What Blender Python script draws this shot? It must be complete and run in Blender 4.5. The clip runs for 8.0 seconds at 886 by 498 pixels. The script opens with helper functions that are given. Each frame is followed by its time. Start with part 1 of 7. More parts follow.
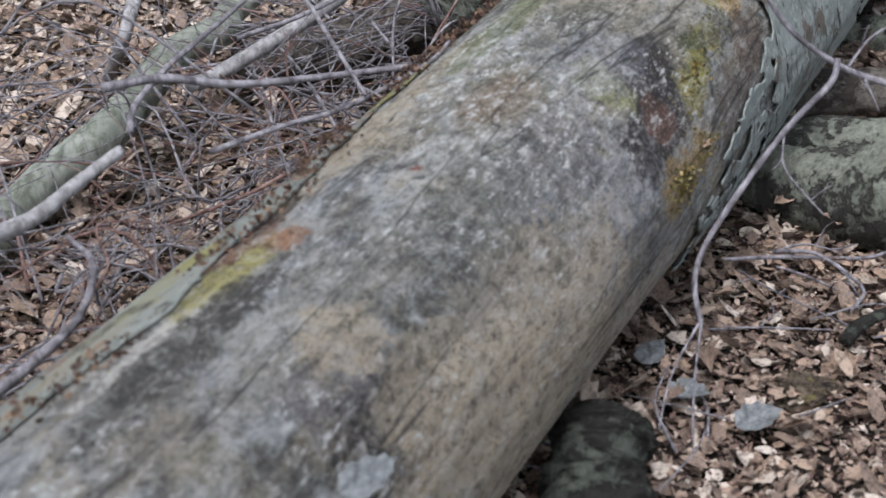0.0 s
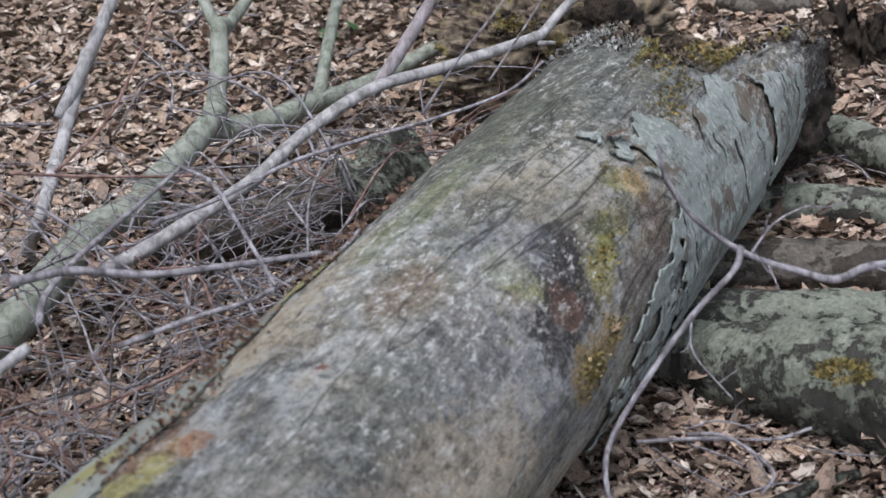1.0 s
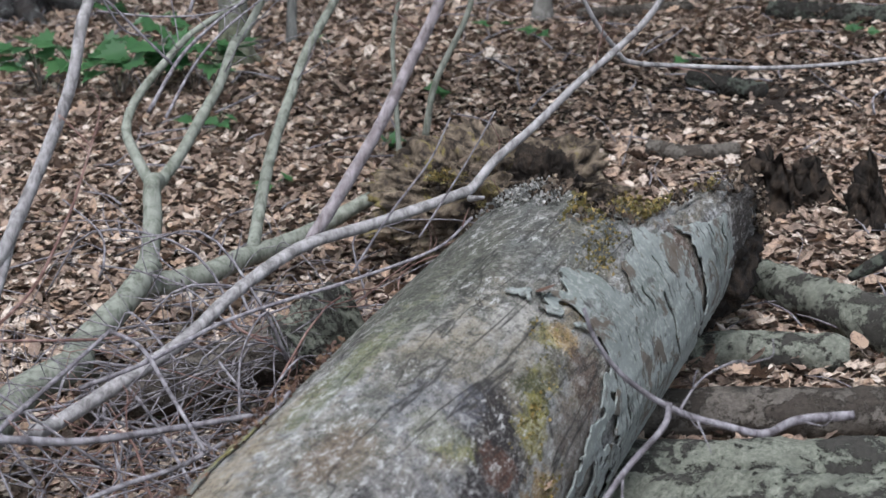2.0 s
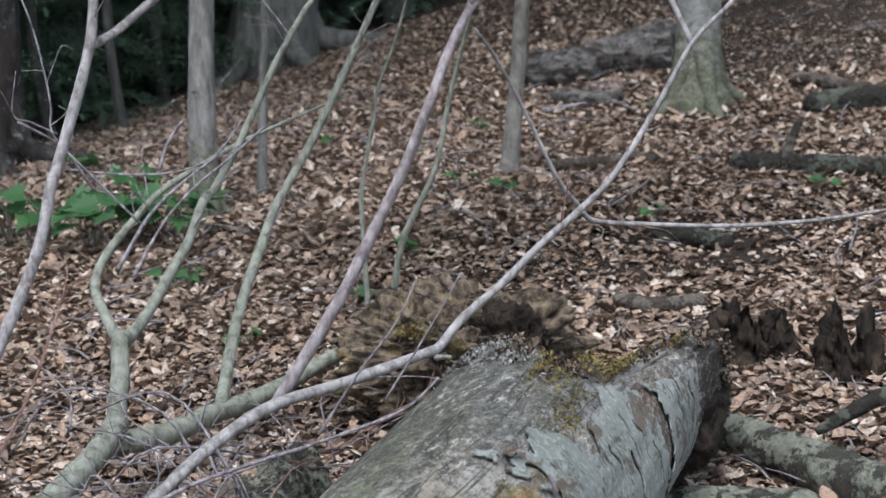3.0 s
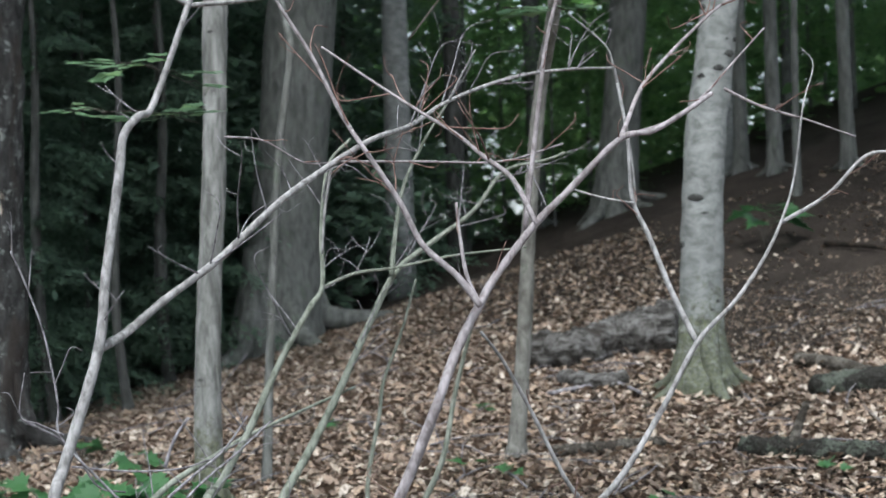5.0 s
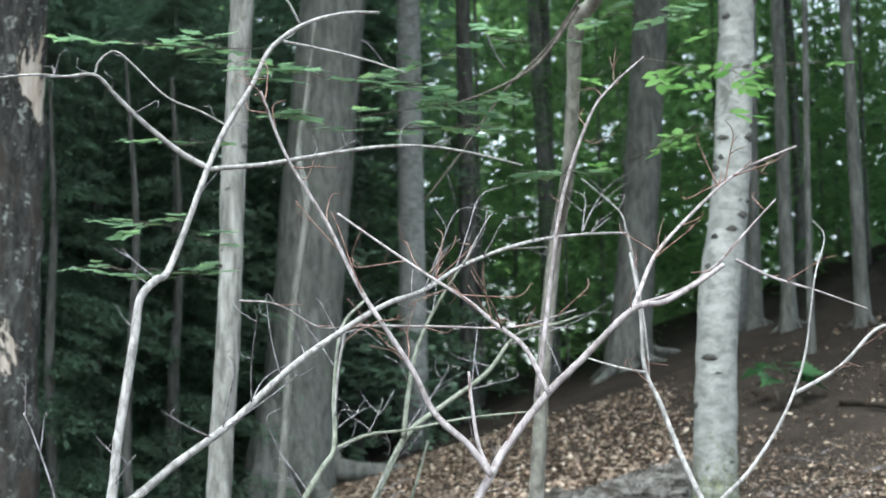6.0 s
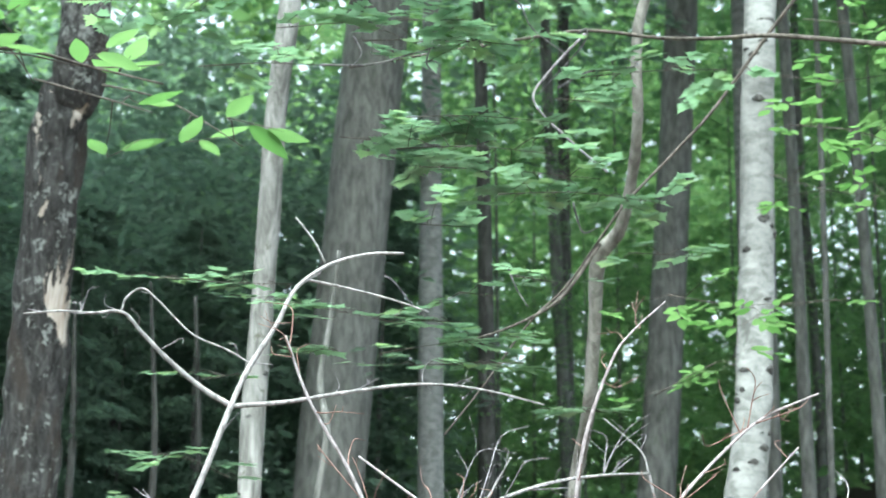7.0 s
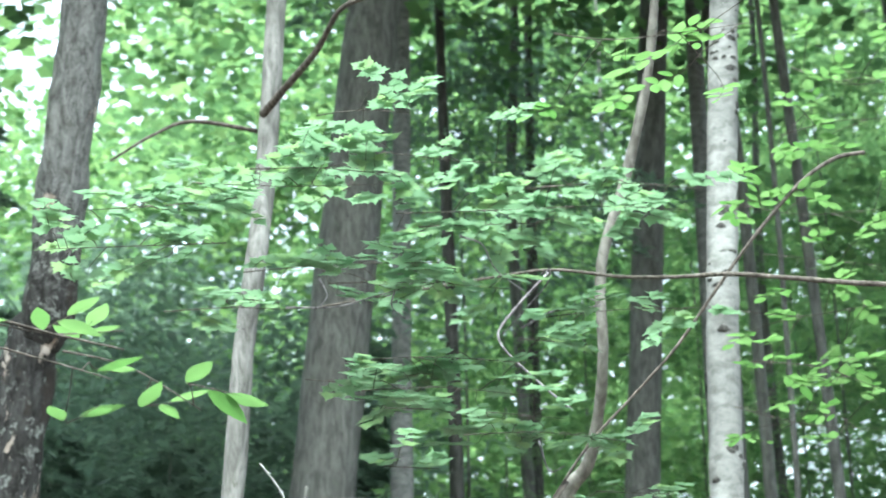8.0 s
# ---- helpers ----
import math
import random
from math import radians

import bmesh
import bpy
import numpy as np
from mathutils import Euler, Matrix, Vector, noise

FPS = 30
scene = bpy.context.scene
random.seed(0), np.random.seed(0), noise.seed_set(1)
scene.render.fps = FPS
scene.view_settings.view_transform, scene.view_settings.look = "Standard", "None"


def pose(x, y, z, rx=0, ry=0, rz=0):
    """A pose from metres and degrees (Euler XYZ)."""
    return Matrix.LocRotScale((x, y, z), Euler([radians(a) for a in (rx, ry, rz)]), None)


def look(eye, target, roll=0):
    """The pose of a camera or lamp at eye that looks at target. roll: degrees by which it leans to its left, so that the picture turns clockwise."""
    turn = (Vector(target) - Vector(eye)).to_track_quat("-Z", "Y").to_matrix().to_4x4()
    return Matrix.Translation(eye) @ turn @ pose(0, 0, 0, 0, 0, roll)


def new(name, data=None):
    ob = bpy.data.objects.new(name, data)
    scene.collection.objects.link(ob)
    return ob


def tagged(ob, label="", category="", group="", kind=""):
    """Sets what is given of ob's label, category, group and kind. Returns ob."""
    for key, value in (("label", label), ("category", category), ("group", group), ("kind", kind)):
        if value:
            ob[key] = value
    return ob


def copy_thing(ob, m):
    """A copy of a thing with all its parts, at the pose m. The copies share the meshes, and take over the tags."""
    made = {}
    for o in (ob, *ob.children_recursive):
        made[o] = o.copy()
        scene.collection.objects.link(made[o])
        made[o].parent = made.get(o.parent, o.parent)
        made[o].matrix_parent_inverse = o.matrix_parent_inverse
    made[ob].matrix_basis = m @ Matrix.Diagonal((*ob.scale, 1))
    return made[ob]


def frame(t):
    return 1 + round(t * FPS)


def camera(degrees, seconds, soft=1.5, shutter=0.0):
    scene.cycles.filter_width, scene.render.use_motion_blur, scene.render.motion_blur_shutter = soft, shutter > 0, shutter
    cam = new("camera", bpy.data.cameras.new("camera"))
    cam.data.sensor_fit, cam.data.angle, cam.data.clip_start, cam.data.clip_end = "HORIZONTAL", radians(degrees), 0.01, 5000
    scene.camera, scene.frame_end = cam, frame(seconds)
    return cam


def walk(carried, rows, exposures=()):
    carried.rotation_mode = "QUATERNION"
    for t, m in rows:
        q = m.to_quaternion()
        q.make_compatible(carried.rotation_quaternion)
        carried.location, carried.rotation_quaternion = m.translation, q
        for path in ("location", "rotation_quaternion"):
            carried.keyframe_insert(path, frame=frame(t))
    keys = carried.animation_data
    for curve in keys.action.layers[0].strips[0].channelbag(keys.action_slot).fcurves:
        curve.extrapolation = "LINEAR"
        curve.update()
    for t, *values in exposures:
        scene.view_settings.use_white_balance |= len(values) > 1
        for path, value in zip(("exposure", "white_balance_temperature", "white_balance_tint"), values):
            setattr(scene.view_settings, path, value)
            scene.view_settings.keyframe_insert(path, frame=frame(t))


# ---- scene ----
# camera: seconds, place, yaw, pitch and roll in degrees
cam = camera(30.000, 8.0, soft=1.5)
cam.data.dof.use_dof, cam.data.dof.focus_distance, cam.data.dof.aperture_fstop = True, 3.2, 8.0
ROWS = [
    (0.0, -0.0000, 0.0000, 1.1920, 0.007, -22.220, -1.047),
    (0.5, 0.0245, 0.0083, 1.2311, -1.568, -19.648, -0.825),
    (1.0, 0.0407, 0.0147, 1.2606, -2.309, -17.539, -0.914),
    (1.2, 0.0486, 0.0160, 1.2740, -2.887, -16.438, -0.797),
    (2.3, 0.0633, 0.0156, 1.3006, -5.025, -11.382, -1.140),
    (2.5, 0.0661, 0.0152, 1.3090, -5.353, -10.261, -0.908),
    (3.0, 0.0716, 0.0066, 1.3296, -5.529, -7.996, -1.422),
    (3.5, 0.0751, 0.0063, 1.3431, -5.537, -6.098, -1.678),
    (4.0, 0.0728, 0.0017, 1.3600, -5.671, -3.998, -1.503),
    (4.5, 0.0687, 0.0072, 1.3747, -5.707, -1.499, -1.500),
    (4.7, 0.0683, 0.0081, 1.3809, -5.609, -0.288, -1.675),
    (5.8, 0.0701, -0.0113, 1.4168, -5.462, 5.197, -1.387),
    (6.0, 0.0702, -0.0143, 1.4276, -5.249, 6.435, -1.006),
    (6.5, 0.0661, -0.0192, 1.4589, -4.749, 10.275, -0.434),
    (7.0, 0.0623, -0.0386, 1.4884, -4.627, 13.817, -0.043),
    (7.5, 0.0717, -0.0624, 1.5181, -4.795, 17.943, -0.600),
    (8.0, 0.0811, -0.0833, 1.5411, -5.664, 21.364, -0.832),
]


def held(x, y, z, yaw, pitch, roll):
    a, b = radians(yaw), radians(pitch)
    ahead = Vector((-math.sin(a) * math.cos(b), math.cos(a) * math.cos(b), math.sin(b)))
    return look((x, y, z), Vector((x, y, z)) + ahead, roll)


EXPOSURES = [(0.0, 1.4, 6000, 15), (4.0, 1.4, 6000, 13), (4.5, 1.48, 6000, 10), (6.0, 2.4, 6000, 2), (7.0, 2.92, 6000, -2), (8.0, 2.98, 6050, -1)]
walk(cam, [(t, held(*row)) for t, *row in ROWS], EXPOSURES)

# ---- daylight: bright overcast sky above the canopy ----
SUN_UP, SUN_TURN = 62.0, 200.0
world = bpy.data.worlds.new("overcast_sky")
scene.world = world
world.use_nodes = True
wn, wl = world.node_tree.nodes, world.node_tree.links
sky = wn.new("ShaderNodeTexSky")
sky.sky_type, sky.sun_disc = "NISHITA", False
sky.sun_elevation, sky.sun_rotation = radians(SUN_UP), radians(SUN_TURN)
sky.air_density, sky.dust_density, sky.ozone_density = 1.0, 3.0, 1.0
cloud = wn.new("ShaderNodeHueSaturation")  # thin cloud takes most of the blue
cloud.inputs["Saturation"].default_value = 0.4
wl.new(sky.outputs[0], cloud.inputs["Color"])
wl.new(cloud.outputs[0], wn["Background"].inputs[0])
wn["Background"].inputs[1].default_value = 0.13
sun = new("sun", bpy.data.lights.new("sun", "SUN"))
sun.data.energy, sun.data.angle, sun.data.color = 1.2, radians(25), (1.0, 0.98, 0.95)
sun.matrix_world = look((0, 0, 30), (0 - 30 * math.cos(radians(SUN_UP)) * math.sin(radians(SUN_TURN)), 0 - 30 * math.cos(radians(SUN_UP)) * math.cos(radians(SUN_TURN)), 30 - 30 * math.sin(radians(SUN_UP))))


# ---- materials ----
class Nodes:
    """A node material, built step by step."""

    def __init__(self, name, rough=0.8, specular=0.3):
        self.mat = bpy.data.materials.new(name)
        self.mat.use_nodes = True
        self.n, self.l = self.mat.node_tree.nodes, self.mat.node_tree.links
        self.out = self.n["Material Output"]
        self.bsdf = self.n["Principled BSDF"]
        self.bsdf.inputs["Roughness"].default_value = rough
        self.bsdf.inputs["Specular IOR Level"].default_value = specular
        self.tc = self.n.new("ShaderNodeTexCoord")

    def coord(self, scale=(1, 1, 1), where="Object"):
        m = self.n.new("ShaderNodeMapping")
        m.inputs["Scale"].default_value = scale
        self.l.new(self.tc.outputs[where], m.inputs["Vector"])
        return m.outputs[0]

    def noise(self, vec, scale, detail=6.0, rough=0.6, warp=0.0):
        t = self.n.new("ShaderNodeTexNoise")
        t.inputs["Scale"].default_value, t.inputs["Detail"].default_value = scale, detail
        t.inputs["Roughness"].default_value, t.inputs["Distortion"].default_value = rough, warp
        self.l.new(vec, t.inputs["Vector"])
        return t.outputs["Fac"]

    def cells(self, vec, scale, feature="F1", out="Distance"):
        t = self.n.new("ShaderNodeTexVoronoi")
        t.feature = feature
        t.inputs["Scale"].default_value = scale
        self.l.new(vec, t.inputs["Vector"])
        return t.outputs[out]

    def ramp(self, fac, *stops):
        r = self.n.new("ShaderNodeValToRGB")
        e = r.color_ramp.elements
        while len(e) < len(stops):
            e.new(0.5)
        for s, (p, c) in zip(e, stops):
            s.position = p
            s.color = (c, c, c, 1) if isinstance(c, (int, float)) else (*c, 1)
        self.l.new(fac, r.inputs[0])
        return r.outputs[0]

    def mix(self, fac, a, b, how="MIX"):
        m = self.n.new("ShaderNodeMix")
        m.data_type, m.blend_type = "RGBA", how
        for sock, v in ((m.inputs[0], fac), (m.inputs[6], a), (m.inputs[7], b)):
            if isinstance(v, (int, float)):
                sock.default_value = v
            elif isinstance(v, tuple):
                sock.default_value = (*v, 1)
            else:
                self.l.new(v, sock)
        return m.outputs[2]

    def maths(self, how, a, b=0.5):
        m = self.n.new("ShaderNodeMath")
        m.operation = how
        for sock, v in zip(m.inputs, (a, b)):
            if isinstance(v, (int, float)):
                sock.default_value = v
            else:
                self.l.new(v, sock)
        return m.outputs[0]

    def blob(self, centre, size, edge=0.24, vec=None):
        """A ragged stain: 1 inside an ellipsoid of that size round a place, 0 outside."""
        d = self.n.new("ShaderNodeVectorMath")
        d.operation = "SUBTRACT"
        self.l.new(vec or self.tc.outputs["Object"], d.inputs[0])
        d.inputs[1].default_value = centre
        s = self.n.new("ShaderNodeVectorMath")
        s.operation = "DIVIDE"
        self.l.new(d.outputs[0], s.inputs[0])
        s.inputs[1].default_value = size
        k = self.n.new("ShaderNodeVectorMath")
        k.operation = "LENGTH"
        self.l.new(s.outputs[0], k.inputs[0])
        rag = self.noise(self.tc.outputs["Object"], 26.0, 10, 0.75, 0.5)
        far = self.maths("ADD", k.outputs["Value"], self.maths("MULTIPLY", rag, 3.0))
        far = self.maths("SUBTRACT", far, 1.55)
        worn = self.ramp(self.noise(self.tc.outputs["Object"], 70.0, 8, 0.75), (0.38, 0.5), (0.52, 1.0))
        return self.maths("MULTIPLY", worn, self.ramp(far, (1.0 - edge, 1.0), (1.0, 0.0)))

    def random(self):
        return self.n.new("ShaderNodeObjectInfo").outputs["Random"]

    def island(self):
        return self.n.new("ShaderNodeNewGeometry").outputs["Random Per Island"]

    def bump(self, height, strength=0.5, distance=0.01):
        b = self.n.new("ShaderNodeBump")
        b.inputs["Strength"].default_value, b.inputs["Distance"].default_value = strength, distance
        self.l.new(height, b.inputs["Height"])
        self.l.new(b.outputs[0], self.bsdf.inputs["Normal"])
        return self

    def colour(self, c):
        if isinstance(c, tuple):
            self.bsdf.inputs["Base Color"].default_value = (*c, 1)
        else:
            self.l.new(c, self.bsdf.inputs["Base Color"])
        return self


def bark_material(name, dark, mid, light, lichen=(0.25, 0.30, 0.2), lichen_at=0.62, stretch=0.35, grain=18.0, bump=0.6, depth=0.01, foot=None):
    m = Nodes(name, 0.85, 0.2)
    v = m.coord((1, 1, stretch))
    n1 = m.noise(v, grain, 9, 0.65, 0.4)
    n2 = m.noise(m.coord((1, 1, 0.7)), grain * 0.18, 5, 0.6)
    c = m.ramp(n1, (0.38, dark), (0.5, mid), (0.63, light))
    c = m.mix(m.ramp(n2, (0.4, 0.0), (0.65, 0.7)), c, m.mix(0.5, c, dark))
    spots = m.noise(m.coord((1, 1, 0.8)), grain * 0.5, 8, 0.7, 0.6)
    c = m.mix(m.ramp(spots, (lichen_at, 0.0), (lichen_at + 0.06, 0.85)), c, lichen)
    if foot:  # a ragged cushion of dark moss over the root collar
        moss = m.ramp(m.noise(m.coord(), 40.0, 8, 0.75), (0.38, (0.03, 0.032, 0.02)), (0.62, (0.10, 0.11, 0.06)))
        c = m.mix(m.maths("MULTIPLY", m.blob(foot[0], foot[1], 0.5), 0.9), c, moss)
    m.colour(c)
    m.bump(m.maths("ADD", n1, m.maths("MULTIPLY", spots, 0.5)), bump, depth)
    return m.mat


def crust_material(name, bark, crust, size=7.0, amount=0.5):
    """Dark bark under a pale lichen crust that has flaked off in patches."""
    m = Nodes(name, 0.88, 0.2)
    n1 = m.noise(m.coord(), size * 9, 10, 0.78)
    big = m.noise(m.coord((1, 1, 1.6)), size, 9, 0.62, 0.7)
    c0 = m.ramp(n1, (0.3, m_dark(bark, 0.4)), (0.6, bark))
    c1 = m.ramp(n1, (0.36, m_dark(crust, 0.3)), (0.5, m_dark(crust, 0.8)), (0.64, m_dark(crust, 1.25)))
    c1 = m.mix(m.ramp(m.noise(m.coord(), size * 2.2, 6), (0.4, 0.0), (0.65, 0.6)), c1, m_dark(crust, 0.6))
    big = m.maths("ADD", big, m.maths("MULTIPLY", m.maths("SUBTRACT", m.noise(m.coord(), size * 4, 10, 0.8), 0.5), 0.9))
    k = m.ramp(big, (amount - 0.02, 0.0), (amount + 0.02, 0.95))
    m.colour(m.mix(k, c0, c1))
    m.bump(m.maths("ADD", m.maths("MULTIPLY", k, 0.6), m.maths("MULTIPLY", n1, 0.7)), 0.9, 0.008)
    return m.mat


def m_dark(c, k):
    return tuple(v * k for v in c)


def leaf_material(name, stops, passing=0.35, rough=0.5, glow=(1.0, 1.0, 1.0), gloss=0.35):
    """Leaf colours that vary from leaf to leaf; daylight shines through."""
    m = Nodes(name, rough, gloss)
    c = m.ramp(m.island(), *stops)
    c = m.mix(m.ramp(m.noise(m.coord(), 45.0, 4), (0.35, 0.0), (0.7, 0.35)), c, m.mix(0.6, c, stops[0][1]))
    m.colour(c)
    tr = m.n.new("ShaderNodeBsdfTranslucent")
    m.l.new(m.mix(1.0, c, glow, "MULTIPLY"), tr.inputs["Color"])
    mx = m.n.new("ShaderNodeMixShader")
    mx.inputs[0].default_value = passing
    m.l.new(m.bsdf.outputs[0], mx.inputs[1])
    m.l.new(tr.outputs[0], mx.inputs[2])
    m.l.new(mx.outputs[0], m.out.inputs["Surface"])
    return m.mat


def wood_log_material():
    """Weathered bare wood of the big log: local y runs along it, z is up."""
    m = Nodes("weathered_log_wood", 0.82, 0.25)
    obj = m.tc.outputs["Object"]
    grain = m.noise(m.coord((1, 0.10, 1)), 75.0, 9, 0.72, 0.4)
    streak = m.noise(m.coord((1, 0.14, 1)), 16.0, 8, 0.7, 0.5)
    fleck = m.noise(m.coord((1, 0.4, 1)), 95.0, 10, 0.78)
    patch = m.noise(m.coord((1, 0.45, 1)), 7.5, 8, 0.66, 0.9)
    patch2 = m.noise(m.coord((1, 0.4, 1)), 17.0, 10, 0.72, 0.6)
    c = m.ramp(patch, (0.38, (0.07, 0.069, 0.06)), (0.46, (0.17, 0.167, 0.146)), (0.54, (0.255, 0.252, 0.23)), (0.62, (0.32, 0.288, 0.225)))
    c = m.mix(m.ramp(patch2, (0.50, 0.0), (0.56, 0.8)), c, (0.29, 0.302, 0.305))
    c = m.mix(m.ramp(patch2, (0.40, 0.85), (0.47, 0.0)), c, (0.20, 0.17, 0.12))
    broad = m.noise(m.coord((1, 0.35, 1)), 4.2, 7, 0.62, 1.2)
    c = m.mix(m.ramp(broad, (0.50, 0.0), (0.60, 0.6)), c, (0.27, 0.245, 0.185))
    c = m.mix(m.ramp(broad, (0.38, 0.5), (0.46, 0.0)), c, (0.10, 0.102, 0.09))
    c = m.mix(m.ramp(streak, (0.38, 0.5), (0.46, 0.0)), c, (0.065, 0.062, 0.055))
    # spots of dark mould, pale crust and green algae, with some painted light and shade
    c = m.mix(m.ramp(m.noise(m.coord((1, 0.7, 1)), 13.0, 9, 0.74, 0.9), (0.39, 0.9), (0.425, 0.0)), c, (0.04, 0.037, 0.033))
    for centre, size, tone, amount in LOG_STAINS_AND_SHADING:
        k = m.blob(centre, size)
        c = m.mix(m.maths("MULTIPLY", k, amount), c, tone)
    c = m.mix(m.ramp(fleck, (0.41, 0.8), (0.475, 0.0)), c, m.mix(0.75, c, (0.02, 0.02, 0.02)))
    mottle = m.noise(m.coord((1, 0.75, 1)), 38.0, 10, 0.78, 0.4)
    c = m.mix(m.ramp(mottle, (0.53, 0.0), (0.60, 0.55)), c, m.mix(0.7, c, (0.46, 0.45, 0.42)))
    c = m.mix(m.ramp(mottle, (0.38, 0.7), (0.46, 0.0)), c, m.mix(0.75, c, (0.03, 0.03, 0.027)))
    dots = m.ramp(m.noise(m.coord((1, 0.6, 1)), 4.5, 4, 0.6, 0.5), (0.47, 0.15), (0.57, 1.0))
    c = m.mix(m.maths("MULTIPLY", dots, m.ramp(fleck, (0.545, 0.0), (0.585, 1.0))), c, (0.47, 0.47, 0.45))
    c = m.mix(m.ramp(grain, (0.40, 0.45), (0.47, 0.0)), c, m.mix(0.6, c, (0.03, 0.03, 0.025)))
    fine = m.noise(m.coord((1, 0.5, 1)), 330.0, 6, 0.7)
    c = m.mix(m.ramp(fine, (0.37, 0.7), (0.46, 0.0)), c, m.mix(0.7, c, (0.02, 0.02, 0.018)))
    c = m.mix(m.ramp(fine, (0.55, 0.0), (0.65, 0.45)), c, m.mix(0.6, c, (0.52, 0.51, 0.48)))
    crack = m.noise(m.coord((1, 0.09, 1)), 9.0, 5, 0.5, 0.35)
    line = m.ramp(crack, (0.492, 0.0), (0.5, 0.9), (0.508, 0.0))
    line = m.maths("MULTIPLY", line, m.ramp(m.noise(m.coord((1, 0.3, 1)), 5.0, 2), (0.44, 0.0), (0.50, 1.0)))
    c = m.mix(line, c, (0.025, 0.024, 0.022))
    m.colour(c)
    h = m.maths("ADD", m.maths("MULTIPLY", fleck, 0.7), m.maths("MULTIPLY", grain, 0.8))
    h = m.maths("ADD", h, m.maths("MULTIPLY", fine, 0.35))
    m.bump(m.maths("ADD", h, m.maths("MULTIPLY", patch2, 0.8)), 0.9, 0.010)
    return m.mat


# ---- the lie of the land ----
GROUND_Y = (-16, 0, 2.4, 3.6, 4.8, 5.6, 7.6, 9.6, 12.8, 20, 48, 320)
GROUND_Z = (-0.8, 0, 0.16, 0.272, 0.48, 0.656, 0.896, 1.08, 1.448, 1.92, 2.08, 2.08)
CROSS_Y = (0, 3.2, 6.4, 8, 9.6, 12.8, 20, 48)
CROSS_Z = (0, 0.02, 0.08, 0.12, 0.20, 0.32, 0.35, 0.0)


def ground_z(x, y):
    """The height of the plain slope: it climbs ahead, and more so to the right."""
    return np.interp(y, GROUND_Y, GROUND_Z) + np.interp(y, CROSS_Y, CROSS_Z) * np.clip(x - 0.1 * y, -6, 6)


def at_ground(x, y, up=0.0):
    return Vector((x, y, float(ground_z(x, y)) + up))


# ---- mesh helpers ----
def mesh_object(name, verts, faces, material, parent=None, smooth=True):
    me = bpy.data.meshes.new(name)
    me.from_pydata([tuple(v) for v in verts], [], [tuple(f) for f in faces])
    if smooth:
        me.polygons.foreach_set("use_smooth", [True] * len(me.polygons))
    me.materials.append(material)
    me.update()
    ob = new(name, me)
    ob.parent = parent
    return ob


def smooth_line(points, steps=5):
    """A Catmull-Rom line through the points."""
    p = [Vector(q) for q in points]
    if len(p) < 3:
        return [p[0].lerp(p[-1], k / steps) for k in range(steps + 1)]
    p = [p[0] * 2 - p[1], *p, p[-1] * 2 - p[-2]]
    out = []
    for a, b, c, d in zip(p, p[1:], p[2:], p[3:]):
        for k in range(steps):
            t = k / steps
            out.append(0.5 * (2 * b + (c - a) * t + (2 * a - 5 * b + 4 * c - d) * t * t + (3 * b - a - 3 * c + d) * t**3))
    return out + [p[-2]]


def tube(points, r0, r1, sides=7, steps=5, wobble=0.12, rough=0.0, seed=0, ease=1.0):
    """Vertices and faces of a tapered, slightly knobbly limb along a smooth line, closed at both ends."""
    line = smooth_line(points, steps)
    rnd = random.Random(seed)
    n = len(line)
    verts, faces = [], []
    side = None
    for i, p in enumerate(line):
        ahead = (line[min(i + 1, n - 1)] - line[max(i - 1, 0)]).normalized()
        if side is None:
            side = ahead.orthogonal().normalized()
        side = (side - ahead * side.dot(ahead)).normalized()
        up = ahead.cross(side)
        k = (i / (n - 1)) ** ease
        if isinstance(r0, (list, tuple)):
            base = float(np.interp(i / (n - 1), np.linspace(0, 1, len(r0)), r0))
        else:
            base = r0 + (r1 - r0) * k
        r = base * (1 + wobble * (rnd.random() - 0.45))
        for s in range(sides):
            a = 2 * math.pi * s / sides
            q = r * (1 + rough * noise.noise(Vector((a * 1.3, i * 0.37, seed * 3.1))))
            verts.append(p + side * (q * math.cos(a)) + up * (q * math.sin(a)))
    for i in range(n - 1):
        for s in range(sides):
            a, b = i * sides + s, i * sides + (s + 1) % sides
            faces.append((a, b, b + sides, a + sides))
    faces.append(tuple(range(sides))[::-1])
    faces.append(tuple(range((n - 1) * sides, n * sides)))
    return verts, faces


def limb(name, points, r0, r1, material, parent=None, **kw):
    v, f = tube(points, r0, r1, **kw)
    return mesh_object(name, v, f, material, parent)


def joined(tubes):
    verts, faces = [], []
    for v, f in tubes:
        k = len(verts)
        verts += v
        faces += [tuple(i + k for i in q) for q in f]
    return verts, faces


def empty(name, place=(0, 0, 0)):
    ob = new(name)
    ob.location = place
    return ob


# ---- leaf shapes: outline in the x-y plane, tip along +y, one unit long ----
MAPLE = ((0, 0), (0.12, 0.03), (0.38, -0.04), (0.31, 0.11), (0.58, 0.29), (0.36, 0.33), (0.38, 0.52), (0.20, 0.47), (0.20, 0.70), (0.10, 0.66), (0, 1.0))
BEECH = ((0, 0), (0.16, 0.12), (0.27, 0.35), (0.26, 0.58), (0.15, 0.82), (0, 1.0))
LONG = ((0, 0), (0.10, 0.10), (0.19, 0.32), (0.20, 0.52), (0.12, 0.78), (0.04, 0.93), (0, 1.0))
LITTER = ((0, 0), (0.22, 0.15), (0.34, 0.42), (0.24, 0.75), (0, 1.0))
BROKEN = ((0, 0), (0.30, 0.05), (0.22, 0.30), (0.42, 0.55), (0.0, 0.9))
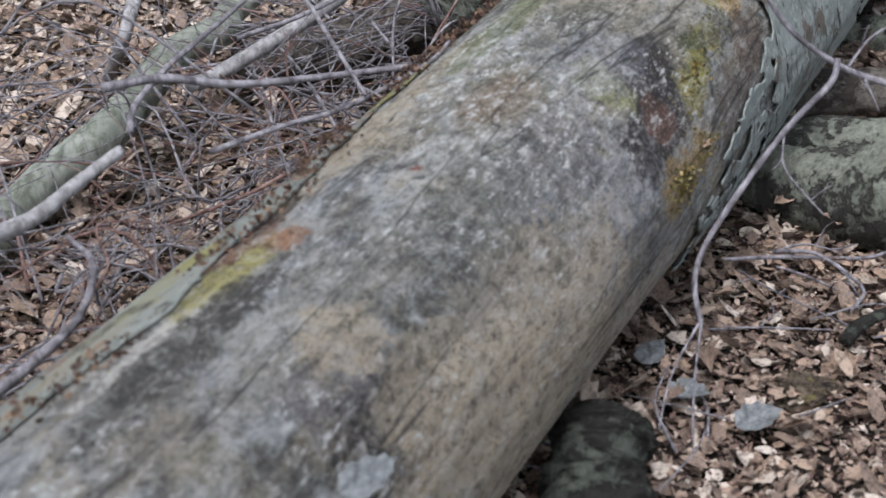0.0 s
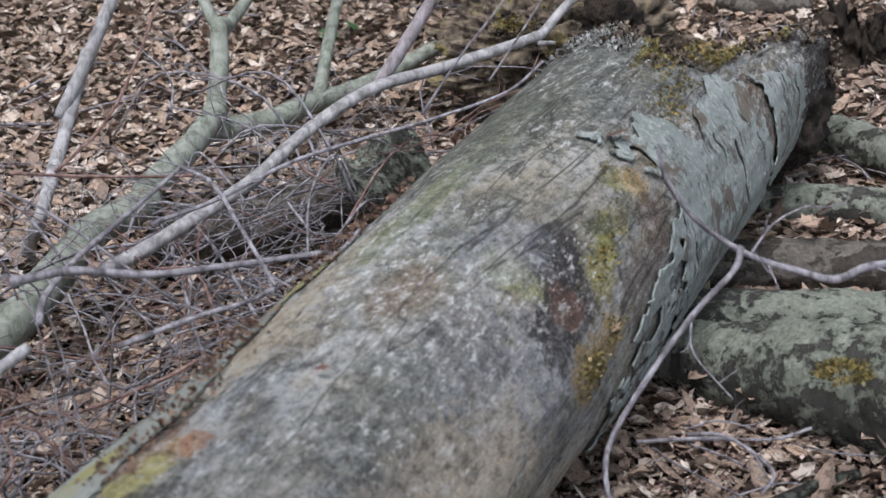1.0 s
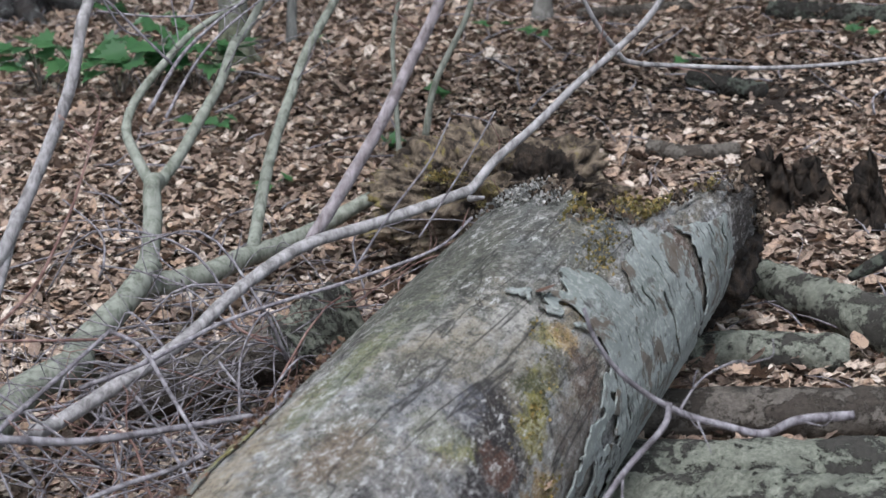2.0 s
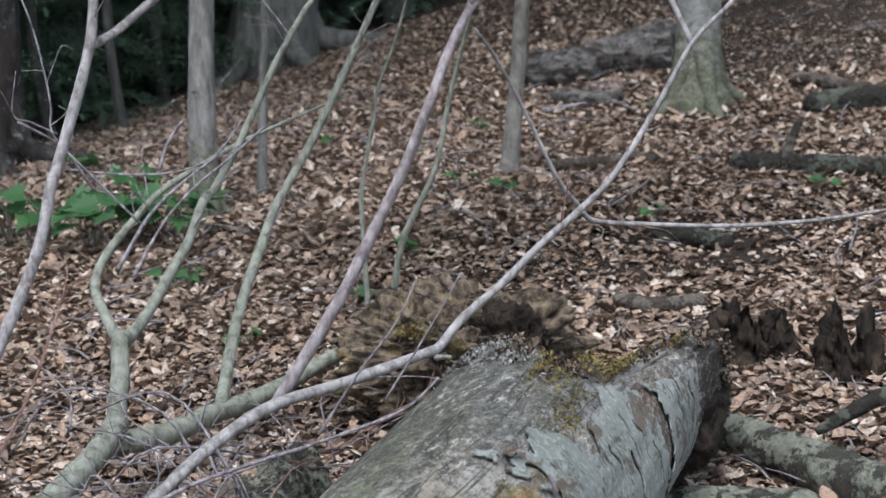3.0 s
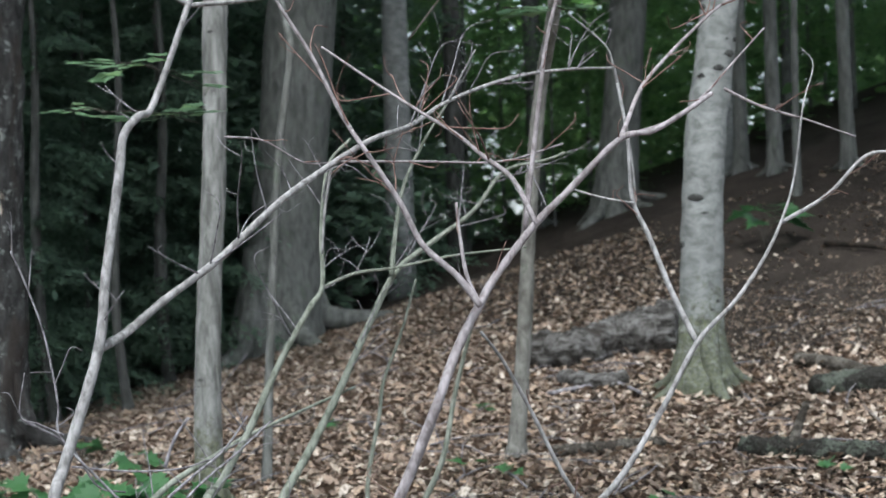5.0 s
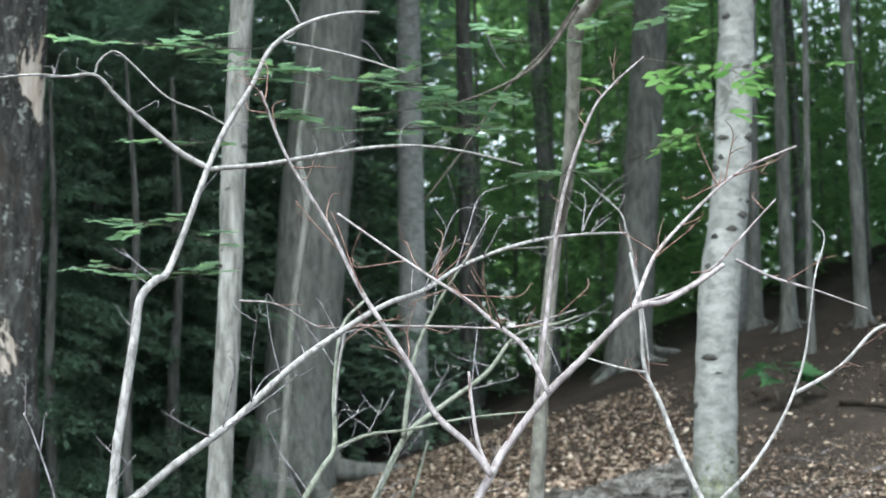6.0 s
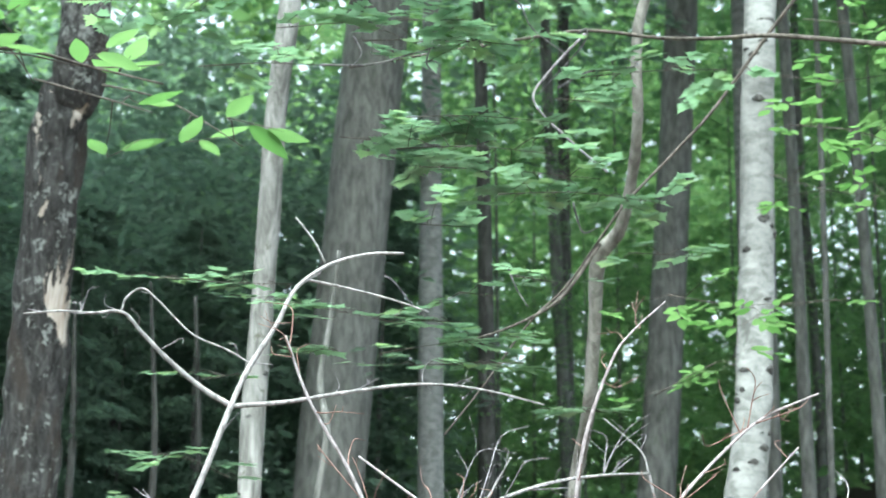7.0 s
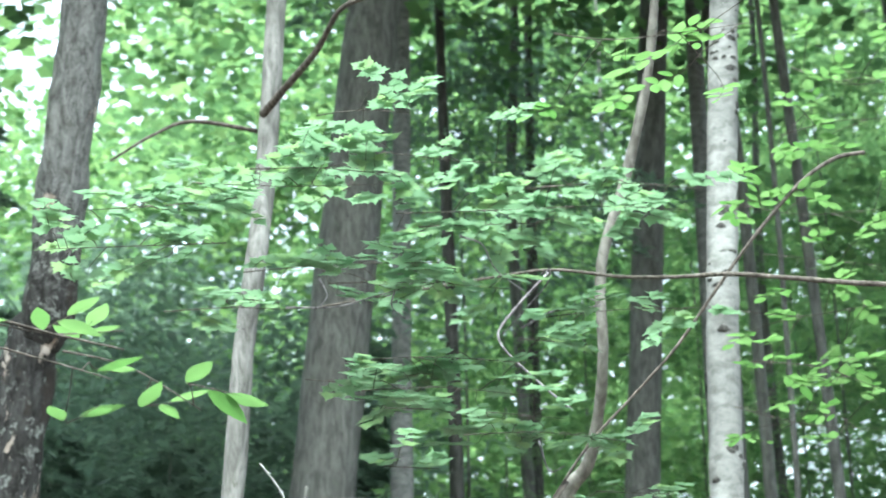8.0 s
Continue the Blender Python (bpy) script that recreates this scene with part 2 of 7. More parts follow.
OAK = ((0, 0), (0.08, 0.12), (0.24, 0.20), (0.12, 0.32), (0.34, 0.48), (0.16, 0.56), (0.26, 0.74), (0.12, 0.80), (0, 1.0))
ROUND = ((0, 0), (0.16, 0.03), (0.33, 0.09), (0.34, 0.20), (0.45, 0.33), (0.37, 0.45), (0.41, 0.60), (0.26, 0.69), (0.23, 0.84), (0.1, 0.86), (0, 1.0))
PLAIN = ((0, 0), (0.30, 0.32), (0.23, 0.70), (0, 1.0))
WIDE = ((0, 0), (0.40, 0.45), (0, 1.0))
QUAD = ((0, 0), (0.3, 0.45), (0, 1.0))
SPRAY = ((0, 0), (0.225, 0.40), (0, 1.0))


def leaf_cloud(name, places, ways, ups, sizes, outline, material, parent=None, curl=0.25, seed=0):
    """Many leaves in one mesh: each is two halves folded along its midrib, and bent."""
    rnd = np.random.RandomState(seed)
    half = np.array(outline, float)
    n, m = len(places), len(half)
    ways = ways / np.linalg.norm(ways, axis=1, keepdims=True)
    side = np.cross(ways, ups)
    side /= np.linalg.norm(side, axis=1, keepdims=True) + 1e-9
    ups = np.cross(side, ways)
    fold = rnd.uniform(0.1, 0.5, n) * curl * 2
    bend = rnd.uniform(-1.0, 1.0, n) * curl
    right, left = half, half * (-1, 1)
    ring = np.concatenate([right, left[-2:0:-1]])
    x, y = ring[:, 0], ring[:, 1]
    lift = fold[:, None] * np.abs(x)[None] + bend[:, None] * (y**2)[None]
    v = places[:, None] + sizes[:, None, None] * (x[None, :, None] * side[:, None] + y[None, :, None] * ways[:, None] + lift[:, :, None] * ups[:, None])
    k = len(ring)
    verts = v.reshape(-1, 3)
    a = list(range(m))
    b = [0, *range(k - 1, m - 2, -1)]
    base = np.arange(n)[:, None] * k
    f1 = (base + np.array(a)).ravel()
    f2 = (base + np.array([0, m - 1, *range(m, k)])).ravel()
    me = bpy.data.meshes.new(name)
    me.vertices.add(len(verts))
    me.vertices.foreach_set("co", verts.ravel())
    l2 = 2 + k - m
    me.loops.add(len(f1) + len(f2))
    me.polygons.add(2 * n)
    both = np.concatenate([f1.reshape(n, m), f2.reshape(n, l2)], 1).ravel()
    me.loops.foreach_set("vertex_index", both)
    starts = (np.arange(n)[:, None] * (m + l2) + np.array([0, m])).ravel()
    me.polygons.foreach_set("loop_start", starts)
    me.update(calc_edges=True)
    me.validate()
    me.materials.append(material)
    ob = new(name, me)
    ob.parent = parent
    return ob


# ---- stains and painted light and shade on the big log, in its own frame: x to its right, y along, z up ----
def on_log(along, angle, r=0.226):
    a = radians(angle)
    return (r * math.sin(a), along, r * math.cos(a))


BLACK, YELLOW, OCHRE, TAN, PALE, BLUE, GREEN, RUST = (0.022, 0.018, 0.018), (0.24, 0.22, 0.065), (0.26, 0.18, 0.08), (0.38, 0.32, 0.23), (0.40, 0.39, 0.35), (0.20, 0.21, 0.24), (0.15, 0.17, 0.08), (0.14, 0.065, 0.04)
LOG_STAINS_AND_SHADING = []
LOG_STAINS_AND_SHADING.append((on_log(0.393, 64.6), (0.10, 0.35, 0.10), BLUE, 0.6))
LOG_STAINS_AND_SHADING.append((on_log(-0.074, 7.0), (0.10, 0.45, 0.10), BLUE, 0.2))
LOG_STAINS_AND_SHADING.append((on_log(0.421, 25.8), (0.09, 0.30, 0.09), PALE, 0.45))
# tan wood on the right flank, strengthened to paint in the light there
LOG_STAINS_AND_SHADING.append((on_log(0.294, 76.5), (0.10, 0.22, 0.12), TAN, 0.6))
LOG_STAINS_AND_SHADING.append((on_log(0.180, 76.9), (0.12, 0.25, 0.14), TAN, 0.7))
LOG_STAINS_AND_SHADING.append((on_log(0.117, 99.2), (0.12, 0.25, 0.14), TAN, 0.65))
LOG_STAINS_AND_SHADING.append((on_log(0.266, -20.6), (0.05, 0.30, 0.06), TAN, 0.8))
LOG_STAINS_AND_SHADING.append((on_log(-0.045, 53.9), (0.055, 0.11, 0.06), BLACK, 0.85))
LOG_STAINS_AND_SHADING.append((on_log(-0.090, -20.7), (0.03, 0.16, 0.05), (0.05, 0.05, 0.045), 0.7))
LOG_STAINS_AND_SHADING.append((on_log(-0.025, 23.0), (0.06, 0.16, 0.07), (0.30, 0.29, 0.25), 0.6))
LOG_STAINS_AND_SHADING.append((on_log(0.318, 30.8), (0.05, 0.14, 0.06), (0.07, 0.075, 0.06), 0.6))
LOG_STAINS_AND_SHADING.append((on_log(0.551, 10.9), (0.06, 0.16, 0.06), (0.08, 0.085, 0.06), 0.6))
LOG_STAINS_AND_SHADING.append((on_log(0.781, 10.5), (0.05, 0.12, 0.06), (0.06, 0.065, 0.055), 0.6))
LOG_STAINS_AND_SHADING.append((on_log(0.502, 10.3), (0.03, 0.10, 0.03), RUST, 0.55))
LOG_STAINS_AND_SHADING.append((on_log(0.736, 43.0), (0.06, 0.075, 0.06), BLACK, 1.0))
LOG_STAINS_AND_SHADING.append((on_log(0.742, 52.0), (0.055, 0.075, 0.06), BLACK, 1.0))
LOG_STAINS_AND_SHADING.append((on_log(0.668, 60.0), (0.05, 0.09, 0.06), BLACK, 1.0))
LOG_STAINS_AND_SHADING.append((on_log(0.700, 57.8), (0.03, 0.04, 0.04), RUST, 0.6))
LOG_STAINS_AND_SHADING.append((on_log(0.808, 38.6), (0.03, 0.03, 0.03), BLACK, 0.8))
LOG_STAINS_AND_SHADING.append((on_log(0.651, 34.2), (0.05, 0.05, 0.05), (0.27, 0.28, 0.10), 0.6))
LOG_STAINS_AND_SHADING.append((on_log(0.691, 26.4), (0.06, 0.12, 0.06), BLUE, 0.5))
LOG_STAINS_AND_SHADING.append((on_log(0.695, 80.2), (0.03, 0.07, 0.05), OCHRE, 0.95))
LOG_STAINS_AND_SHADING.append((on_log(0.786, 78.4), (0.03, 0.05, 0.04), OCHRE, 0.95))
LOG_STAINS_AND_SHADING.append((on_log(1.042, 42.0), (0.03, 0.04, 0.035), YELLOW, 0.8))
LOG_STAINS_AND_SHADING.append((on_log(0.936, 50.0), (0.022, 0.06, 0.03), YELLOW, 0.95))
LOG_STAINS_AND_SHADING.append((on_log(0.885, 50.3), (0.035, 0.045, 0.04), (0.05, 0.055, 0.02), 0.95))
LOG_STAINS_AND_SHADING.append((on_log(0.822, 58.2), (0.035, 0.05, 0.04), YELLOW, 0.9))
LOG_STAINS_AND_SHADING.append((on_log(1.062, 46.2), (0.03, 0.04, 0.03), (0.42, 0.29, 0.13), 0.9))
LOG_STAINS_AND_SHADING.append((on_log(1.049, 65.0), (0.05, 0.07, 0.06), (0.10, 0.065, 0.045), 0.9))
LOG_STAINS_AND_SHADING.append((on_log(0.945, 78.0), (0.05, 0.09, 0.07), (0.13, 0.105, 0.085), 0.8))
LOG_STAINS_AND_SHADING.append((on_log(0.467, 38.2), (0.06, 0.10, 0.06), (0.10, 0.095, 0.105), 0.55))
LOG_STAINS_AND_SHADING.append((on_log(0.741, -13.0), (0.03, 0.20, 0.05), GREEN, 0.7))
LOG_STAINS_AND_SHADING.append((on_log(0.514, 11.5), (0.05, 0.10, 0.05), (0.19, 0.155, 0.11), 0.7))
LOG_STAINS_AND_SHADING.append((on_log(-0.150, -4.5), (0.018, 0.14, 0.03), (0.50, 0.48, 0.43), 0.95))
LOG_STAINS_AND_SHADING.append((on_log(-0.011, -7.0), (0.035, 0.10, 0.05), (0.30, 0.27, 0.09), 0.95))
LOG_STAINS_AND_SHADING.append((on_log(0.082, -2.0), (0.02, 0.04, 0.03), (0.26, 0.12, 0.05), 0.9))
# dark gap right of the pale strip, its shade put in as colour
LOG_STAINS_AND_SHADING.append((on_log(-0.181, 4.0), (0.03, 0.14, 0.04), (0.06, 0.058, 0.05), 0.8))
LOG_STAINS_AND_SHADING.append((on_log(-0.046, 3.3), (0.03, 0.07, 0.04), (0.055, 0.052, 0.048), 0.75))
LOG_STAINS_AND_SHADING.append((on_log(0.020, 57.6), (0.06, 0.10, 0.06), TAN, 0.7))
LOG_STAINS_AND_SHADING.append((on_log(-0.087, 37.1), (0.035, 0.09, 0.05), (0.12, 0.105, 0.115), 0.6))
LOG_STAINS_AND_SHADING.append((on_log(0.986, 50.0), (0.03, 0.05, 0.04), (0.07, 0.065, 0.04), 0.8))
LOG_STAINS_AND_SHADING.append((on_log(1.075, 44.4), (0.02, 0.03, 0.03), OCHRE, 0.9))
LOG_STAINS_AND_SHADING.append((on_log(0.86, 54.3), (0.02, 0.04, 0.03), YELLOW, 0.8))
LOG_STAINS_AND_SHADING.append((on_log(1.049, 25.4), (0.04, 0.08, 0.05), PALE, 0.7))
LOG_STAINS_AND_SHADING.append((on_log(1.094, -12.7), (0.06, 0.30, 0.05), GREEN, 0.6))
LOG_STAINS_AND_SHADING.append((on_log(1.019, -30.8), (0.05, 0.12, 0.05), BLACK, 0.5))
LOG_STAINS_AND_SHADING.append((on_log(-0.020, -18.5), (0.03, 0.14, 0.05), YELLOW, 0.85))
# the same gap's shade, painted further along
LOG_STAINS_AND_SHADING.append((on_log(-0.169, 3.2), (0.025, 0.22, 0.04), (0.06, 0.058, 0.05), 0.8))
# more tan low on the flank, brightening its unlit side by colour
LOG_STAINS_AND_SHADING.append((on_log(0.321, 120.5), (0.10, 0.40, 0.14), TAN, 0.7))
LOG_STAINS_AND_SHADING.append((on_log(-0.149, -18.3), (0.035, 0.40, 0.05), PALE, 0.8))
LOG_STAINS_AND_SHADING.append((on_log(0.086, 31.7), (0.09, 0.22, 0.10), (0.085, 0.09, 0.08), 0.3))
LOG_STAINS_AND_SHADING.append((on_log(0.313, 47.3), (0.07, 0.20, 0.08), (0.10, 0.105, 0.10), 0.4))
LOG_STAINS_AND_SHADING.append((on_log(0.067, -12.3), (0.02, 0.08, 0.04), RUST, 0.9))
LOG_STAINS_AND_SHADING.append((on_log(-0.035, 31.5), (0.04, 0.06, 0.05), TAN, 0.7))
LOG_STAINS_AND_SHADING.append((on_log(1.40, -10), (0.22, 0.50, 0.2), (0.07, 0.075, 0.062), 0.85))
LOG_STAINS_AND_SHADING.append((on_log(1.05, -45), (0.08, 0.5, 0.12), (0.09, 0.10, 0.07), 0.6))
LOG_STAINS_AND_SHADING.append(((0.08, 2.28, 0.0), (0.35, 0.44, 0.35), (0.05, 0.04, 0.032), 0.9))
LOG_STAINS_AND_SHADING.append((on_log(2.16, 82), (0.15, 0.20, 0.15), (0.028, 0.022, 0.018), 1.0))
LOG_STAINS_AND_SHADING.append((on_log(1.68, 66), (0.06, 0.035, 0.09), (0.09, 0.055, 0.04), 0.9))
LOG_STAINS_AND_SHADING.append((on_log(1.75, -25), (0.12, 0.12, 0.08), PALE, 0.8))
LOG_STAINS_AND_SHADING.append((on_log(1.70, 20), (0.10, 0.09, 0.08), OCHRE, 0.6))

MAT = {}
MAT["log_wood"] = wood_log_material()
m_ = Nodes("grey_beech_bark", 0.8, 0.25)
n_ = m_.noise(m_.coord((1, 0.35, 1)), 30.0, 8, 0.7)
c_ = m_.ramp(m_.noise(m_.coord((1, 0.5, 1)), 8.0, 6, 0.6), (0.35, (0.13, 0.147, 0.135)), (0.6, (0.195, 0.217, 0.205)))
c_ = m_.mix(m_.ramp(n_, (0.36, 0.8), (0.44, 0.0)), c_, (0.06, 0.06, 0.055))
c_ = m_.mix(m_.ramp(m_.noise(m_.coord((0.2, 1, 0.2)), 55.0, 6, 0.6, 0.3), (0.36, 0.9), (0.41, 0.0)), c_, (0.03, 0.028, 0.025))
c_ = m_.mix(m_.ramp(m_.noise(m_.coord((1, 1, 1)), 90.0, 6, 0.7), (0.5, 0.0), (0.65, 0.5)), c_, (0.36, 0.38, 0.35))
c_ = m_.mix(m_.ramp(m_.noise(m_.coord((1, 1, 1)), 11.0, 9, 0.72, 0.5), (0.555, 0.0), (0.585, 0.85)), c_, (0.075, 0.058, 0.042))
m_.colour(c_).bump(n_, 0.5, 0.004)
MAT["log_bark"] = m_.mat
m_ = Nodes("mossy_shoulder_bark", 0.85, 0.2)
n_ = m_.noise(m_.coord((1, 0.35, 1)), 45.0, 9, 0.72)
c_ = m_.ramp(m_.noise(m_.coord((1, 0.3, 1)), 9.0, 8, 0.7, 0.6), (0.36, (0.05, 0.045, 0.036)), (0.46, (0.15, 0.155, 0.135)), (0.56, (0.21, 0.225, 0.205)), (0.66, (0.20, 0.18, 0.13)))
c_ = m_.mix(m_.ramp(m_.noise(m_.coord((1, 0.25, 1)), 6.0, 7, 0.68, 0.8), (0.52, 0.0), (0.57, 0.85)), c_, (0.20, 0.185, 0.065))
c_ = m_.mix(m_.ramp(m_.noise(m_.coord((1, 0.4, 1)), 12.0, 8, 0.72, 0.5), (0.57, 0.0), (0.61, 0.8)), c_, (0.19, 0.085, 0.045))
c_ = m_.mix(m_.ramp(n_, (0.38, 0.85), (0.46, 0.0)), c_, (0.035, 0.03, 0.025))
m_.colour(c_).bump(n_, 0.8, 0.006)
MAT["shoulder_bark"] = m_.mat
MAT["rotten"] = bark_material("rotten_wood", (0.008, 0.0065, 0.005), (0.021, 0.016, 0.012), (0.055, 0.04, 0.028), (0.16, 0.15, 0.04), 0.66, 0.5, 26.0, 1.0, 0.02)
MAT["moss_rotten"] = bark_material("mossy_rotten_wood", (0.02, 0.016, 0.013), (0.12, 0.094, 0.067), (0.24, 0.195, 0.14), (0.20, 0.165, 0.06), 0.57, 0.7, 34.0, 1.0, 0.02)
MAT["log_heart"] = bark_material("crumbling_log_heart", (0.014, 0.011, 0.009), (0.05, 0.038, 0.03), (0.17, 0.145, 0.12), (0.27, 0.26, 0.24), 0.63, 0.6, 30.0, 1.0, 0.02)
MAT["mossy_log"] = crust_material("lichen_covered_bark", (0.055, 0.053, 0.046), (0.22, 0.235, 0.19), 9.0, 0.475)
MAT["brown_log"] = crust_material("brown_log_bark", (0.065, 0.055, 0.045), (0.15, 0.135, 0.115), 11.0, 0.5)
m_ = Nodes("grey_rotten_log", 0.9, 0.15)
n_ = m_.noise(m_.coord((0.22, 1, 1)), 26.0, 9, 0.7, 0.5)
c_ = m_.ramp(n_, (0.40, (0.02, 0.018, 0.016)), (0.48, (0.075, 0.07, 0.065)), (0.60, (0.17, 0.165, 0.16)))
c_ = m_.mix(m_.ramp(m_.noise(m_.coord((0.6, 1, 1)), 5.0, 7, 0.65, 0.6), (0.42, 0.8), (0.50, 0.0)), c_, (0.025, 0.02, 0.016))
m_.colour(c_).bump(n_, 1.0, 0.02)
MAT["grey_rot"] = m_.mat
MAT["dark_log"] = crust_material("dark_lichen_log_bark", (0.03, 0.028, 0.024), (0.095, 0.105, 0.085), 8.0, 0.52)
MAT["maple_bark"] = bark_material("brown_grey_maple_bark", (0.085, 0.08, 0.07), (0.15, 0.145, 0.13), (0.22, 0.215, 0.195), (0.10, 0.105, 0.085), 0.58, 0.5, 26.0, 0.6, 0.006)
MAT["beech"] = bark_material("grey_beech_trunk_bark", (0.125, 0.13, 0.124), (0.19, 0.197, 0.19), (0.25, 0.258, 0.25), (0.085, 0.09, 0.083), 0.585, 1.7, 14.0, 0.6, 0.008)
MAT["hemlock"] = bark_material("hemlock_trunk_bark", (0.07, 0.072, 0.066), (0.118, 0.12, 0.112), (0.17, 0.172, 0.162), (0.105, 0.12, 0.095), 0.58, 0.3, 22.0, 0.8, 0.012)
MAT["dark_hemlock"] = bark_material("dark_hemlock_bark", (0.04, 0.04, 0.037), (0.072, 0.072, 0.067), (0.108, 0.107, 0.10), (0.065, 0.075, 0.058), 0.6, 0.25, 26.0, 1.0, 0.012)
m_ = Nodes("peeling_dead_trunk", 0.85, 0.2)
n_ = m_.noise(m_.coord((1, 1, 0.35)), 24.0, 9, 0.7, 0.5)
c_ = m_.ramp(n_, (0.38, (0.016, 0.015, 0.014)), (0.5, (0.038, 0.037, 0.036)), (0.62, (0.075, 0.074, 0.072)))
big_ = m_.noise(m_.coord((1, 1, 0.45)), 2.6, 9, 0.66, 0.8)
c_ = m_.mix(m_.ramp(m_.noise(m_.coord(), 14.0, 9, 0.75), (0.56, 0.0), (0.61, 0.8)), c_, (0.27, 0.285, 0.27))
c_ = m_.mix(m_.ramp(big_, (0.40, 0.75), (0.46, 0.0)), c_, (0.04, 0.032, 0.027))
for place_, size_ in (([(-1.013, 7.450, 5.093)][0], (0.7, 0.7, 0.8)), ([(-0.924, 7.165, 5.666)][0], (0.7, 0.7, 0.9))):
    c_ = m_.mix(m_.maths("MULTIPLY", m_.blob(place_, size_, 0.5), 0.8), c_, m_.ramp(n_, (0.38, (0.10, 0.10, 0.095)), (0.6, (0.30, 0.305, 0.295))))
c_ = m_.mix(m_.ramp(big_, (0.575, 0.0), (0.59, 1.0)), c_, m_.ramp(m_.noise(m_.coord((1, 1, 0.08)), 30.0, 6, 0.7), (0.35, (0.30, 0.235, 0.19)), (0.6, (0.52, 0.47, 0.42))))
m_.colour(c_).bump(m_.maths("SUBTRACT", n_, m_.ramp(big_, (0.57, 0.0), (0.59, 1.0))), 0.9, 0.02)
MAT["dead_wood"] = m_.mat
m_ = Nodes("beech_scar", 0.9, 0.15)
c_ = m_.ramp(m_.noise(m_.coord((1, 1, 2.2)), 55.0, 6, 0.7), (0.4, (0.03, 0.03, 0.028)), (0.62, (0.10, 0.10, 0.095)))
m_.colour(c_).bump(m_.noise(m_.coord((1, 1, 2)), 60.0, 5, 0.7), 0.8, 0.006)
MAT["scar"] = m_.mat
MAT["branch_pale"] = bark_material("pale_dead_branch", (0.13, 0.124, 0.122), (0.25, 0.242, 0.24), (0.36, 0.35, 0.348), (0.14, 0.135, 0.12), 0.66, 0.5, 60.0, 0.4, 0.002)
MAT["branch_green"] = bark_material("green_grey_branch", (0.10, 0.108, 0.085), (0.19, 0.205, 0.17), (0.26, 0.275, 0.235), (0.10, 0.10, 0.08), 0.66, 0.5, 50.0, 0.4, 0.002)
MAT["branch_violet"] = bark_material("violet_grey_branch", (0.13, 0.112, 0.112), (0.235, 0.21, 0.215), (0.33, 0.30, 0.31), (0.15, 0.13, 0.12), 0.66, 0.5, 60.0, 0.4, 0.002)
MAT["twig"] = bark_material("grey_twig", (0.07, 0.064, 0.068), (0.18, 0.168, 0.18), (0.30, 0.288, 0.302), (0.15, 0.09, 0.08), 0.66, 0.5, 60.0, 0.4, 0.002)
MAT["red_twig"] = bark_material("reddish_twig", (0.09, 0.05, 0.042), (0.165, 0.10, 0.085), (0.25, 0.175, 0.15), (0.20, 0.16, 0.14), 0.62, 0.5, 60.0, 0.4, 0.002)
MAT["dark_branch"] = bark_material("dark_live_branch", (0.04, 0.035, 0.03), (0.09, 0.08, 0.07), (0.15, 0.135, 0.12), (0.12, 0.13, 0.1), 0.66, 0.5, 60.0, 0.4, 0.002)
m_ = Nodes("dry_fallen_leaves", 0.65, 0.25)
c_ = m_.ramp(m_.island(), (0.0, (0.10, 0.068, 0.052)), (0.25, (0.195, 0.137, 0.104)), (0.5, (0.285, 0.208, 0.155)), (0.66, (0.33, 0.222, 0.150)), (0.8, (0.43, 0.352, 0.282)), (1.0, (0.56, 0.49, 0.42)))
c_ = m_.mix(m_.ramp(m_.noise(m_.coord(), 70.0, 6, 0.7), (0.42, 0.75), (0.52, 0.0)), c_, (0.055, 0.037, 0.028))
c_ = m_.mix(m_.ramp(m_.noise(m_.coord(), 230.0, 4, 0.7), (0.42, 0.0), (0.62, 0.5)), c_, m_.mix(0.45, c_, (0.50, 0.42, 0.34)))
m_.colour(c_).bump(m_.noise(m_.coord(), 160.0, 5, 0.7), 0.7, 0.004)
MAT["litter"] = m_.mat
MAT["fine_crumbs"] = leaf_material("reddish_leaf_crumbs", ((0.0, (0.06, 0.038, 0.032)), (0.4, (0.13, 0.08, 0.065)), (0.75, (0.22, 0.145, 0.115)), (1.0, (0.45, 0.37, 0.31))), 0.03, 0.8)
m_ = Nodes("weathered_grey_leaf", 0.75, 0.25)
n_ = m_.noise(m_.coord(), 90.0, 8, 0.75)
c_ = m_.ramp(n_, (0.36, (0.05, 0.055, 0.055)), (0.5, (0.14, 0.15, 0.152)), (0.65, (0.23, 0.24, 0.24)))
m_.colour(c_).bump(n_, 0.8, 0.003)
MAT["pale_leaf"] = m_.mat
MAT["maple"] = leaf_material("maple_leaves", ((0.0, (0.095, 0.175, 0.095)), (0.4, (0.12, 0.21, 0.118)), (0.75, (0.14, 0.235, 0.145)), (1.0, (0.165, 0.265, 0.105))), 0.45, rough=0.38, glow=(1.9, 1.9, 1.9), gloss=0.8)
MAT["beech_leaf"] = leaf_material("beech_leaves", ((0.0, (0.05, 0.125, 0.03)), (0.5, (0.078, 0.162, 0.05)), (1.0, (0.105, 0.20, 0.07))), 0.5, rough=0.45, glow=(2.0, 1.9, 1.9), gloss=0.5)
MAT["wood_leaf"] = leaf_material("far_leaves", ((0.0, (0.052, 0.108, 0.043)), (0.5, (0.09, 0.172, 0.064)), (1.0, (0.145, 0.242, 0.085))), 0.55, rough=0.42, glow=(2.0, 1.9, 2.0), gloss=0.55)
